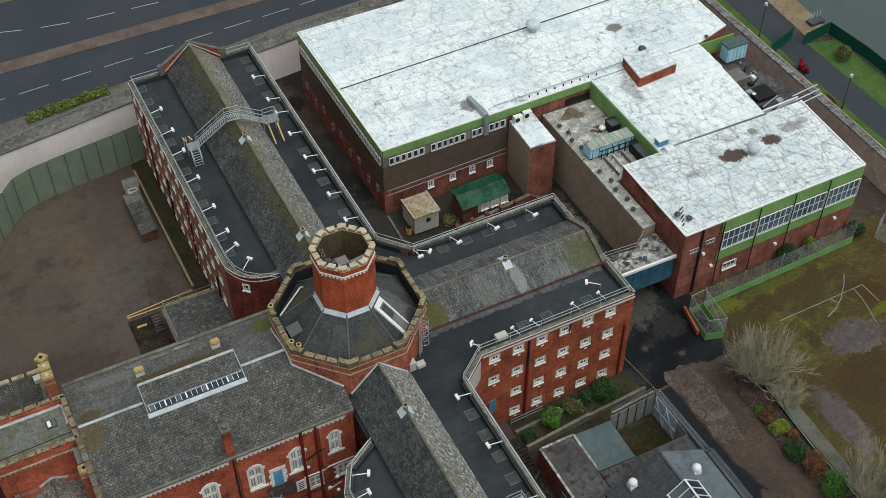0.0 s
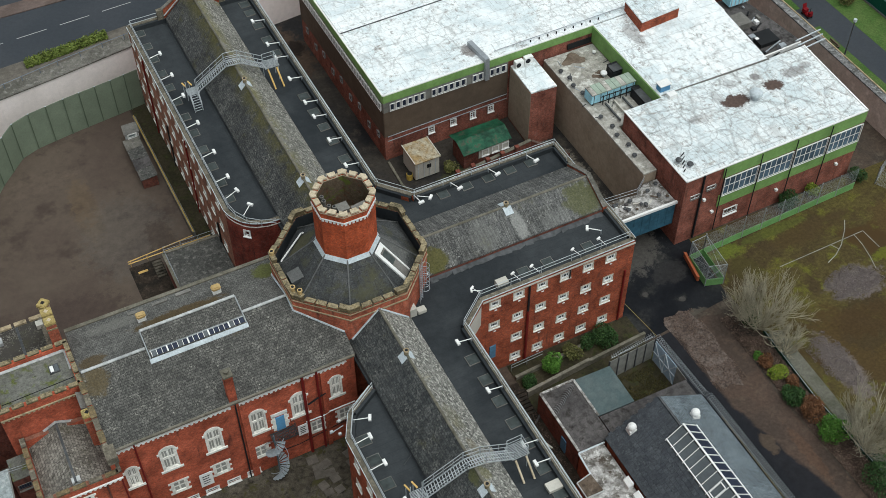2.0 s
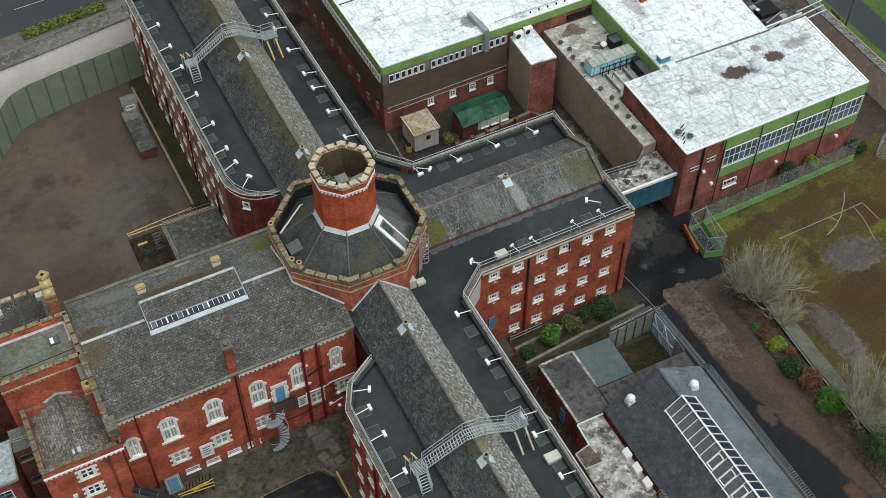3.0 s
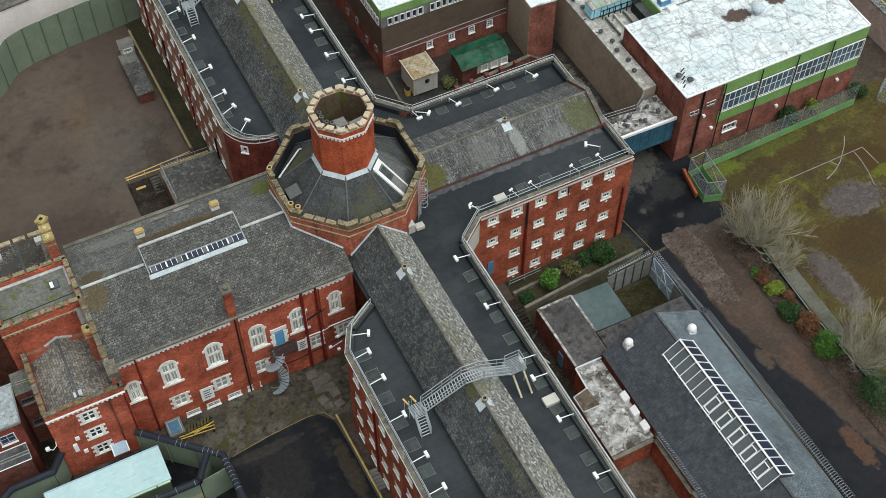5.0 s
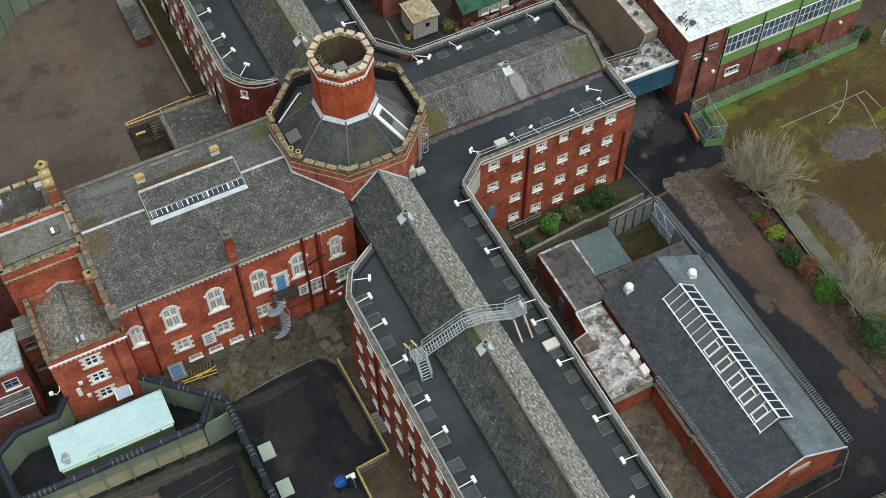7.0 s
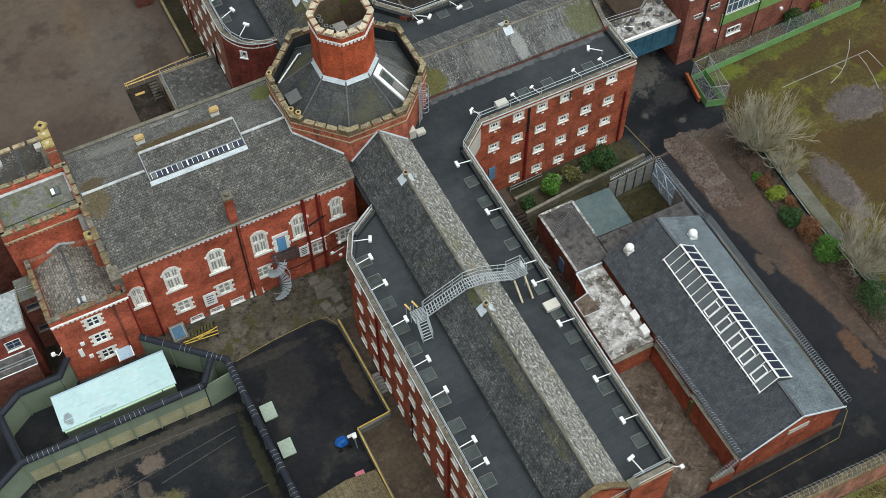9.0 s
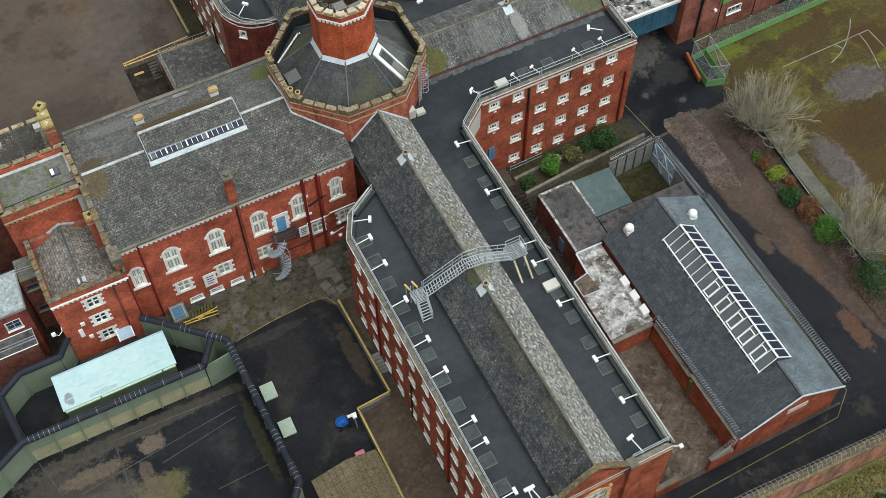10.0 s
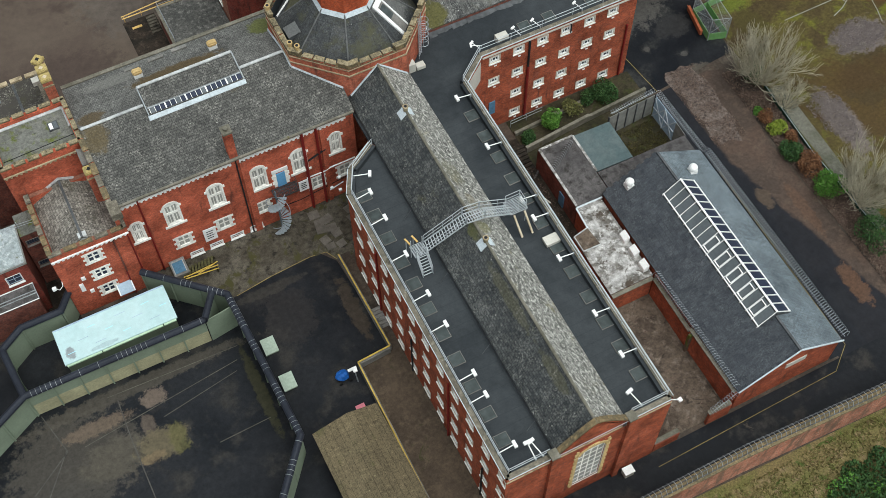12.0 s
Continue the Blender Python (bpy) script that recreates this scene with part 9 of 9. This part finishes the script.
for a, b in (((2.15, 57.4, 0.72), (2.15, 58.55, 0.95)), ((3.2, 57.4, 0.72), (3.2, 58.55, 0.95)), ((2.15, 58.55, 0.95), (3.2, 58.55, 0.95))):
    part("edge", bar(bmesh.new(), a, b, 0.07, 0.1), PALE_ZINC, cellar)
yr = thing("railing_bundle", 4.3, 57.1, 0, "bundle of yellow rails and dark mesh panels on the ground", "railings")
for k, (x0, y0, x1, y1) in enumerate(((2.8, 56.75, 5.85, 56.45), (2.7, 56.95, 5.9, 56.75), (2.95, 56.85, 5.5, 57.0), (4.0, 56.6, 5.95, 57.05))):
    part("rail", tube(bmesh.new(), [(x0, y0, 0.5 + 0.06 * k), (x1, y1, 0.5 + 0.06 * k)], 0.05, 5), YELLOW, yr)
for k in range(9):
    x = 3.0 + 0.31 * k
    part("slat", bar(bmesh.new(), (x, 57.1 + 0.02 * k, 0.42), (x + 0.22, 57.75 + 0.02 * k, 0.5), 0.2, 0.05), TARP_OLIVE, yr, "dark olive mesh panel")
for x0, y0, x1, y1 in ((2.8, 57.15, 5.9, 57.35), (2.9, 57.6, 5.9, 57.85)):
    part("bearer", bar(bmesh.new(), (x0, y0, 0.2), (x1, y1, 0.2), 0.14, 0.4), MOSSY_DARK, yr)
for x, y in ((3.0, 56.8), (5.6, 56.7)):
    part("bearer", box(bmesh.new(), x, y - 0.35, 0, x + 0.14, y + 0.4, 0.46), MOSSY_DARK, yr)
STEEL_BLUE = plain("dull_blue_grey_steel", (0.11, 0.135, 0.15), 0.55, 0.2, 0.25)
DARK_STEEL = plain("dark_painted_steel", (0.05, 0.058, 0.06), 0.5, 0.2, 0.25)
SPIRAL = plain("pale_galvanised_tread", (0.3, 0.34, 0.36), 0.5, 0.3, 0.2)


def ring_deck(x0, y0, x1, y1, z):
    """The flat frame that carries a grating."""
    bm = bmesh.new()
    box(bm, x0, y0, z, x1, y0 + 0.06, z + 0.1)
    box(bm, x0, y1 - 0.06, z, x1, y1, z + 0.1)
    box(bm, x0, y0 + 0.06, z, x0 + 0.05, y1 - 0.06, z + 0.1)
    box(bm, x1 - 0.05, y0 + 0.06, z, x1, y1 - 0.06, z + 0.1)
    return bm


sp = thing("spiral_stair", 12.35, 57.6, 0, "galvanised spiral stair against the hall front", "staircase")
part("column", tube(bmesh.new(), [(12.6, 57.85, 0), (12.6, 57.85, 6.3)], 0.08, 8), STEEL_BLUE, sp)
for k in range(26):
    a = radians(200 + 19 * k)
    z = 0.4 + 0.2 * k
    p, q = Vector((12.6, 57.85)), Vector((12.6 + 0.95 * math.cos(a), 57.85 + 0.95 * math.sin(a)))
    q2 = Vector((12.6 + 0.95 * math.cos(a + 0.34), 57.85 + 0.95 * math.sin(a + 0.34)))
    part("tread", slab(bmesh.new(), [(p.x, p.y, z), (q.x, q.y, z), (q2.x, q2.y, z)], 0.05), SPIRAL, sp)
part("handrail", tube(bmesh.new(), [(12.6 + 0.97 * math.cos(radians(200 + 19 * k)), 57.85 + 0.97 * math.sin(radians(200 + 19 * k)), 1.4 + 0.2 * k) for k in range(26)], 0.035, 5), SPIRAL, sp)
platform = part("platform", ring_deck(12.52, 57.7, 14.78, HF - 0.1, 5.16), DARK_STEEL, sp, "dark steel grating platform")
for k in range(20):
    part("grating_bar", box(bmesh.new(), 12.57 + 0.11 * k, 57.76, 5.2, 12.62 + 0.11 * k, HF - 0.16, 5.25), DARK_STEEL, platform)
for z in (5.85, 6.35):
    part("platform_rail", tube(bmesh.new(), [(12.9, 57.75, z), (14.75, 57.75, z), (14.75, HF - 0.3, z)], 0.03, 5), DARK_STEEL, sp)
for k in range(14):
    part("baluster", tube(bmesh.new(), [(12.95 + 0.14 * k, 57.75, 5.25), (12.95 + 0.14 * k, 57.75, 6.3)], 0.015, 4), DARK_STEEL, sp)
part("bracket", bar(bmesh.new(), (14.7, 57.8, 5.15), (14.7, HF - 0.1, 4.2), 0.06, 0.06), DARK_STEEL, sp)
for pts, r, m in (([(15.9, 4.98), (17.6, 4.92), (18.2, 5.15), (20.6, 5.15)], 0.07, WHITE), ([(16.3, 7.4), (18.0, 8.1)], 0.09, DARK), ([(13.0, 2.2), (15.0, 2.1), (20.5, 2.9)], 0.04, DARK)):
    part("wall_pipe", tube(bmesh.new(), [(x, HF - 0.16, z) for x, z in pts], r, 6), m, hall)
cctv = thing("camera_bracket", 16.6, 52.8, 11, "white steel bracket with boxes at the roof corner", "bracket")
for x, y, z in ((16.3, 53.0, 10.9), (16.9, 52.7, 10.6), (17.2, 53.5, 11.2)):
    part("case", box(bmesh.new(), x - 0.13, y - 0.1, z, x + 0.13, y + 0.1, z + 0.18), PALE_ZINC, cctv)
part("arm", bar(bmesh.new(), (16.1, 52.9, 10.95), (17.4, 53.1, 11.05), 0.06, 0.06), ZINC, cctv)
apron = sheet("apron_hall", [(5.5, 53.3), (9.7, 53.8), (13.6, 54.05), (15.1, 53.85), (15.8, 52.6), (17, 52.5), (20.8, 55.3), (20.9, 58.9), (-0.3, 58.9), (-0.3, 57.2)], 0.034, STAINED, "stained grey concrete apron at the foot of the hall", "yard", 0.2)
rng = random.Random(21)
for k in range(26):
    x, y, a = 14.6 + 1.05 * (k % 6) + rng.uniform(-0.15, 0.15), 54.2 + 0.95 * (k // 6) + rng.uniform(-0.15, 0.15), radians(rng.uniform(-18, 18))
    if y < 52.5 + (15.5 - x) * -0.3 or (x > 18.6 and y < 55.6):
        continue
    w, h = rng.uniform(0.38, 0.5), rng.uniform(0.34, 0.45)
    poly = [(x + cx * w * math.cos(a) - cy * h * math.sin(a), y + cx * w * math.sin(a) + cy * h * math.cos(a)) for cx, cy in ((-1, -1), (1, -1), (1, 1), (-1, 1))]
    part("paving_slab", prism(bmesh.new(), poly, 0.0, 0.07 + rng.uniform(0, 0.06)), PAVE if k % 3 else STAINED, apron)
# sunken lane with yellow-topped walls beside the wing
lw = thing("lane_wall", 13.2, 40, 0, "low lane wall with worn yellow rail", "wall")
lp = [(15.75, 52.6), (15.95, 42.4), (12.85, 42.2), (12.75, 19.8)]
for a, b in zip(lp, lp[1:]):
    part("wall", wall_bm(bmesh.new(), a, b, 0, 0.9, 0.22), CONCRETE, lw)
    part("yellow_rail", bar(bmesh.new(), (a[0] + 0.06, a[1], 1.0), (b[0] + 0.06, b[1], 1.0), 0.12, 0.08), YELLOW, lw)
sheet("lane_west", rect(12.85, 19.6, 17.0, 42.3), 0.036, MUD, "brown earth lane beside the cell wing", "yard", 0.2)
sheet("lane_west_north", rect(15.95, 42.3, 17.0, 53.0), 0.04, SOIL, "dark strip of soil and steps beside the wing", "ground", 0.2)
for k in range(6):
    part("step", box(bmesh.new(), 16.15, 44.6 + 0.3 * k, 0, 16.95, 44.9 + 0.3 * k, 0.12 * (k + 1)), CONCRETE, lw)
hut2 = thing("brown_shed", 10, 30, 0, "long shed with a mossy brown corrugated roof", "shed")
for a, b in zip([(7.1, 20.4), (12.6, 20.4), (12.3, 37.2), (6.9, 37.2)], [(12.6, 20.4), (12.3, 37.2), (6.9, 37.2), (7.1, 20.4)]):
    part("wall", wall_bm(bmesh.new(), a, b, 0, 2.5, 0.1), PANEL_SAND, hut2)
part("roof_slope", slab(bmesh.new(), [(6.75, 20.2, 2.55), (9.9, 20.2, 3.3), (9.9, 37.5, 3.3), (6.7, 37.4, 2.55)], 0.08), SHED_ROOF, hut2)
part("roof_slope", slab(bmesh.new(), [(9.9, 20.2, 3.3), (12.9, 20.2, 2.6), (12.5, 37.5, 2.6), (9.9, 37.5, 3.3)], 0.08), SHED_ROOF, hut2)
bike = thing("covered_trolley", 11.4, 41.9, 0, "trolley under a crumpled blue tarpaulin", "trolley")
bm = bmesh.new()
bmesh.ops.create_icosphere(bm, subdivisions=3, radius=0.62)
for v in bm.verts:
    v.co *= 1 + 0.25 * noise.noise(v.co * 2.5)
    v.co = Vector((v.co.x + 11.3, v.co.y * 0.75 + 41.9, v.co.z * 0.7 + 0.5))
part("tarpaulin", bm, BLUE_TARP, bike)
part("white_handle", box(bmesh.new(), 11.8, 41.7, 1.0, 12.6, 41.95, 1.1), WHITE, bike)
for x in (10.9, 11.8):
    part("wheel", tube(bmesh.new(), [(x, 41.3, 0.16), (x, 41.4, 0.16)], 0.16, 12), RUBBER, bike)
pk = thing("plastic_crate", 11.4, 38.6, 0, "faded pink plastic crate by the shed", "crate")
part("body", prism(bmesh.new(), rect(11.1, 38.2, 11.8, 38.8), 0, 0.45), PINKISH, pk)
part("rim", box(bmesh.new(), 11.05, 38.15, 0.45, 11.85, 38.85, 0.52), PINKISH, pk)
lamp_post = thing("broken_post", 11.9, 40.3, 0, "thin grey leaning post by the lane wall", "post")
part("pole", tube(bmesh.new(), [(12.3, 41.0, 0.0), (12.2, 41.2, 2.0)], 0.06, 6), GALV, lamp_post)
part("head", box(bmesh.new(), 12.05, 41.0, 2.0, 12.4, 41.4, 2.2), WHITE, lamp_post)


FAINT_YELLOW = plain("faded_yellow_line", (0.19, 0.15, 0.06), 0.8, 0.0, 0.35)


def ground_line(name, a, b, w, z, material, label):
    return setting(name, bar(bmesh.new(), (*a, z), (*b, z), w, 0.008), material, label, "marking")


for a, b in (((-7.2, 49.3), (4.4, 48.85)), ((-10.3, 45.95), (3.9, 47.6)), ((-3.55, 45.5), (3.5, 46.65)), ((-0.2, 41.25), (4.45, 41.4))):
    ground_line("yard_line", a, b, 0.06, 0.026, FAINT, "faint painted line on the yard")
DRAIN = plain("pale_worn_joint", (0.07, 0.066, 0.058), 0.9, 0.0, 0.3)
for a, b in (((-6.5, 48.75), (-6.64, 45.0)), ((-6.64, 45.0), (-6.6, 37.0)), ((-12.7, 50.2), (-11.7, 46.2)), ((-11.7, 46.2), (-15.3, 43.7)), ((-11.7, 46.4), (-14.2, 43.1)), ((-14.2, 43.1), (-16.2, 40.5))):
    ground_line("yard_joint", a, b, 0.09, 0.027, DRAIN, "worn pale joint in the yard asphalt")
for a, b in (((6.2, 53.35), (9.7, 53.8)), ((9.7, 53.8), (13.6, 54.05)), ((13.6, 54.05), (15.1, 53.85)), ((15.1, 53.85), (15.7, 52.7))):
    ground_line("yard_edge_line", a, b, 0.07, 0.045, FAINT_YELLOW, "worn yellow line at the yard's edge")
for a, b in (((31.0, 22.9), (49.0, 23.3)), ((49.0, 23.3), (51.2, 25.0)), ((51.2, 25.0), (51.5, 45)), ((50.3, 64), (51.3, 55.6))):
    ground_line("service_road_line", a, b, 0.06, 0.034, FAINT_YELLOW, "worn yellow line on the service road")
for k in range(40):
    x = -59.5 + 5.5 * k
    ground_line("lane_dash", (x, 130.4 + 0.05 * (x - 6.5)), (x + 3.8, 130.4 + 0.05 * (x - 2.7)), 0.11, 0.02, LINE, "white lane dash")


def far_lane(x):
    return 142.15 - 0.06 * (x - 20) + (0.01 * (20 - x) ** 2 if x < 20 else 0.0)


for k in range(24):
    x = -11.6 + 6.0 * k
    ground_line("far_lane_dash", (x, far_lane(x)), (x + 3.7, far_lane(x + 3.7)), 0.13, 0.02, LINE, "white lane dash")
# pitch markings
for pts in ([(67.6, 57.4), (78.5, 57.5), (78.55, 54.9)], [(77.8, 59.6), (76.9, 58.5), (75.2, 56.95), (73.8, 56.1), (72.4, 55.6)], [(77.3, 57.4), (77.2, 56.0), (76.8, 54.3), (76.3, 52.8)], [(74.2, 57.45), (74.6, 56.6)]):
    for a, b in zip(pts, pts[1:]):
        ground_line("pitch_line", a, b, 0.09, 0.024, PITCH_LINE, "faint white pitch line")
sheet("bed_east", [(58.4, 52), (60.4, 51), (60.3, 20), (58.6, 20), (57.9, 40)], 0.033, BED, "reddish leaf-littered planting bed", "ground", 0.2)
MOSSY_PATH = earth("mossy_concrete_path", [(0.09, 0.09, 0.065), (0.13, 0.125, 0.1)], 0.4, 4, 0.4)
kf = thing("kerb_fence", 60.6, 40, 0, "low green and white edging rail along the bed", "edging")
for a, b in (((60.9, 51.3), (60.4, 43.0)), ((60.4, 42.8), (60.6, 33.0))):
    part("edging_board", bar(bmesh.new(), (*a, 0.25), (*b, 0.25), 0.1, 0.5), EDGE_GREEN, kf)
    part("white_rail", bar(bmesh.new(), (a[0] - 0.1, a[1], 0.55), (b[0] - 0.1, b[1], 0.55), 0.05, 0.05), GALV, kf)
sheet("footpath_pitch", [(61.0, 51), (62.6, 50.6), (62.0, 33), (60.8, 33)], 0.03, MOSSY_PATH, "mossy concrete footpath beside the bed", "path", 0.2)



# ---- mesh fence and cage by the pitch ----
def mesh_panel(bm, a, b, z0, z1, step=0.14, r=0.006):
    a, b = Vector(a), Vector(b)
    run = (b - a).length
    n = max(2, int(run / step))
    for k in range(n + 1):
        p = a.lerp(b, k / n)
        tube(bm, [(p.x, p.y, z0), (p.x, p.y, z1)], r, 3)
    for k in range(int((z1 - z0) / step) + 1):
        z = z0 + k * step
        tube(bm, [(a.x, a.y, z), (b.x, b.y, z)], r, 3)
    return bm


pf = thing("pitch_fence", 71, 62.5, 0, "green-boarded mesh fence between pitch and block", "fence")
q = [(61.4, 62.4), (81.6, 62.9)]
for k in range(8):
    a, b = Vector(q[0]).lerp(Vector(q[1]), k / 8), Vector(q[0]).lerp(Vector(q[1]), (k + 1) / 8)
    part("green_board", wall_bm(bmesh.new(), tuple(a), tuple(b), 0, 1.0, 0.05), GREEN_DULL, pf)
    part("mesh_panel", mesh_panel(bmesh.new(), a, b, 1.0, 3.2), ZINC, pf)
    part("post", tube(bmesh.new(), [(a.x, a.y, 0), (a.x, a.y, 3.3)], 0.05, 6), GALV, pf)
cage = thing("gate_cage", 60.6, 60, 0, "mesh gate cage with green lower boards at the pitch corner", "cage")
cq = [(61.4, 62.4), (59.6, 62.3), (59.2, 58.8), (61.0, 58.2), (61.4, 62.4)]
for a, b in zip(cq, cq[1:]):
    part("green_board", wall_bm(bmesh.new(), a, b, 0, 1.0, 0.05), GREEN_DULL, cage)
    part("mesh_panel", mesh_panel(bmesh.new(), a, b, 1.0, 3.0), ZINC, cage)
    part("post", tube(bmesh.new(), [(*a, 0), (*a, 3.1)], 0.05, 6), GALV, cage)
    part("brace", tube(bmesh.new(), [(*a, 1.0), (*b, 3.0)], 0.022, 5), GALV, cage)
    part("top_rail", tube(bmesh.new(), [(*a, 3.05), (*b, 3.05)], 0.03, 5), GALV, cage)
orr = thing("orange_barrier", 59, 61, 0, "low faded orange barrier beside the cage", "barrier")
part("board", bar(bmesh.new(), (59.6, 63.0, 0.45), (58.9, 59.6, 0.45), 0.25, 0.6), ORANGE, orr)
part("rail", tube(bmesh.new(), [(59.4, 63.0, 0.9), (58.7, 59.6, 0.9)], 0.05, 6), ORANGE, orr)
rf = thing("corner_fence", 84, 60, 0, "grey mesh fence panels at the pitch's far corner", "fence")
for a, b in (((84.2, 62.4), (87.5, 56)), ((84.2, 62.4), (86.5, 63.6))):
    part("mesh_panel", mesh_panel(bmesh.new(), a, b, 0.1, 2.6), GALV, rf)
    part("post", tube(bmesh.new(), [(*a, 0), (*a, 2.7)], 0.05, 6), GALV, rf)

# ---- perimeter details ----
nf = thing("wall_top_rail", 2, 116, 5, "grey posts and rail on the perimeter wall", "railing")
pr = [(-8, 113.0), (2.8, 115.2), (9.2, 116.4), (17.4, 117.6), (33.3, 119.8), (60, 122.6)]
for a, b in zip(pr, pr[1:]):
    n = round((Vector(b) - Vector(a)).length / 2.6)
    for k in range(n):
        p = Vector(a).lerp(Vector(b), k / n)
        part("post", bar(bmesh.new(), (p.x, p.y, 5.1), (p.x, p.y, 5.8), 0.09, 0.09), RAIL_BLUE, nf)
    part("rail", tube(bmesh.new(), [(*a, 5.75), (*b, 5.75)], 0.05, 4), RAIL_BLUE, nf)
for a, b in (((91.3, 124), (91.3, 86)), ((91.3, 86), (91.0, 60)), ((91.0, 60), (91.0, -20))):
    setting("trim", bar(bmesh.new(), (*a, 4.2), (*b, 4.2), 0.18, 0.08), STONE, "thin buff stone lip along the perimeter wall", "coping")
sb = thing("wall_barrier", 40, 19.3, 4.3, "grey anti-climb barrier roll along the brick wall", "barrier")
HOOP = mesh_of("barrier_hoop", tube(bmesh.new(), [(0, -0.2, 4.35), (0, 0.1, 4.8), (0, 0.5, 4.6), (0, 0.6, 4.3)], 0.022, 4), GALV)
sp_ = [(5, 19.9), (29.4, 19.8), (36.8, 19.75), (49.3, 19.1), (80, 17.5)]
for a, b in zip(sp_, sp_[1:]):
    for dz, dy in ((0.1, -0.15), (0.45, 0.1), (0.3, 0.45), (0.05, 0.55)):
        part("barrier_bar", tube(bmesh.new(), [(a[0], a[1] + dy, 4.3 + dz), (b[0], b[1] + dy, 4.3 + dz)], 0.04, 5), LEAD, sb)
    n = round((Vector(b) - Vector(a)).length / 0.45)
    for k in range(n):
        p = Vector(a).lerp(Vector(b), k / n)
        child("barrier_hoop", HOOP, sb, pose(p.x, p.y, 0))
lampw = thing("wall_floodlight", 31.8, 23.9, 9, "white floodlight on a bent arm at the wing's corner", "floodlight")
part("arm", tube(bmesh.new(), [(31.0, 24.5, 10.6), (31.7, 24.2, 10.5)], 0.04, 6), WHITE, lampw)
part("lamp_head", box(bmesh.new(), 31.65, 24.0, 10.38, 31.95, 24.3, 10.6), WHITE, lampw)
wb = thing("meter_box", 28.2, 23.7, 0, "cream meter box at the foot of the wing", "box")
part("case", box(bmesh.new(), 28.0, 23.3, 0, 28.8, 23.9, 0.8), CREAM, wb)
part("lid", box(bmesh.new(), 27.95, 23.25, 0.8, 28.85, 23.95, 0.86), WHITE, wb)


def street_lamp(x, y, h=5.0):
    s = thing("street_lamp", x, y, 0, "slim dark grey street lamp by the riverside path", "street lamp", "street lamps")
    part("pole", tube(bmesh.new(), [(x, y, 0), (x, y, h)], 0.07, 8), LEAD, s)
    part("lamp_head", tube(bmesh.new(), [(x, y, h), (x, y, h + 0.35)], 0.22, 8), FLASHING, s)
    part("base", tube(bmesh.new(), [(x, y, 0), (x, y, 0.8)], 0.11, 8), LEAD, s)


for x, y in ((95.7, 98.0), (95.6, 81.4), (95.6, 64), (95.7, 115)):
    street_lamp(x, y)
# a small parked mobility scooter and a bench by the path
ms = thing("mobility_scooter", 96.25, 89.6, 0, "small red mobility scooter parked on the riverside path", "scooter")
for k, (y0, y1, z0, z1, w) in enumerate(((89.0, 90.2, 0.25, 0.42, 0.34), (89.75, 90.35, 0.4, 0.72, 0.36), (88.85, 89.25, 0.3, 0.95, 0.28))):
    bm = box(bmesh.new(), 96.25 - w, y0, z0, 96.25 + w, y1, z1)
    bmesh.ops.bevel(bm, geom=bm.edges[:], offset=0.06, segments=2, affect="EDGES")
    part(("deck", "rear_body", "front_cowl")[k], bm, CAR_RED, ms)
bm = box(bmesh.new(), 95.95, 89.8, 0.72, 96.55, 90.3, 0.84)
part("seat", bm, CAR_RED, ms)
part("backrest", slab(bmesh.new(), [(95.95, 90.25, 0.84), (96.55, 90.25, 0.84), (96.55, 90.42, 1.4), (95.95, 90.42, 1.4)], 0.1), CAR_RED, ms)
part("tiller", tube(bmesh.new(), [(96.25, 89.05, 0.9), (96.25, 89.3, 1.25)], 0.04, 6), DARK, ms)
part("handlebar", tube(bmesh.new(), [(96.0, 89.3, 1.25), (96.5, 89.3, 1.25)], 0.03, 6), DARK, ms)
for x in (95.9, 96.5):
    for y in (89.05, 90.15):
        part("wheel", tube(bmesh.new(), [(x, y, 0.17), (x + 0.1, y, 0.17)], 0.17, 12), RUBBER, ms)
bn = thing("bench", 95.6, 83.2, 0, "brown wooden bench on the grass verge", "bench")
for k in range(3):
    part("seat_slat", box(bmesh.new(), 95.3 + 0.17 * k, 82.5, 0.43, 95.45 + 0.17 * k, 84.0, 0.47), BROWN, bn)
part("back_slat", box(bmesh.new(), 95.22, 82.5, 0.6, 95.27, 84.0, 0.85), BROWN, bn)
for y in (82.7, 83.8):
    part("leg", box(bmesh.new(), 95.24, y - 0.04, 0, 95.78, y + 0.04, 0.43), DARK, bn)
dg = thing("hoarding", 101, 95, 0, "dark green hoarding along the river bank", "fence")
for a, b in (((94.6, 94.2), (99.3, 95.8)), ((99.8, 94.0), (104.3, 94.6)), ((104.3, 94.6), (105.0, 88)), ((105.0, 88), (105.0, 60))):
    n = max(1, round((Vector(b) - Vector(a)).length / 1.8))
    for k in range(n):
        p, q3 = Vector(a).lerp(Vector(b), k / n), Vector(a).lerp(Vector(b), (k + 1) / n)
        part("board", wall_bm(bmesh.new(), tuple(p), tuple(q3 - (q3 - p) * 0.02), 0, 1.8, 0.06), DARK_GREEN, dg)
jet = thing("landing_stage", 104.5, 97.2, 0, "small blue-grey landing stage by the quay", "landing stage")
part("deck", box(bmesh.new(), 103.2, 96.6, 0.05, 105.4, 97.8, 0.5), LEAD, jet)
for k in range(5):
    part("rail_post", tube(bmesh.new(), [(103.3 + 0.5 * k, 97.7, 0.5), (103.3 + 0.5 * k, 97.7, 1.4)], 0.04, 5), SKYBLUE, jet)
guard_rail([(101.4, 104), (101.2, 96.5)], 0.05, "dark rail along the quay steps", levels=(0.5, 1.0))
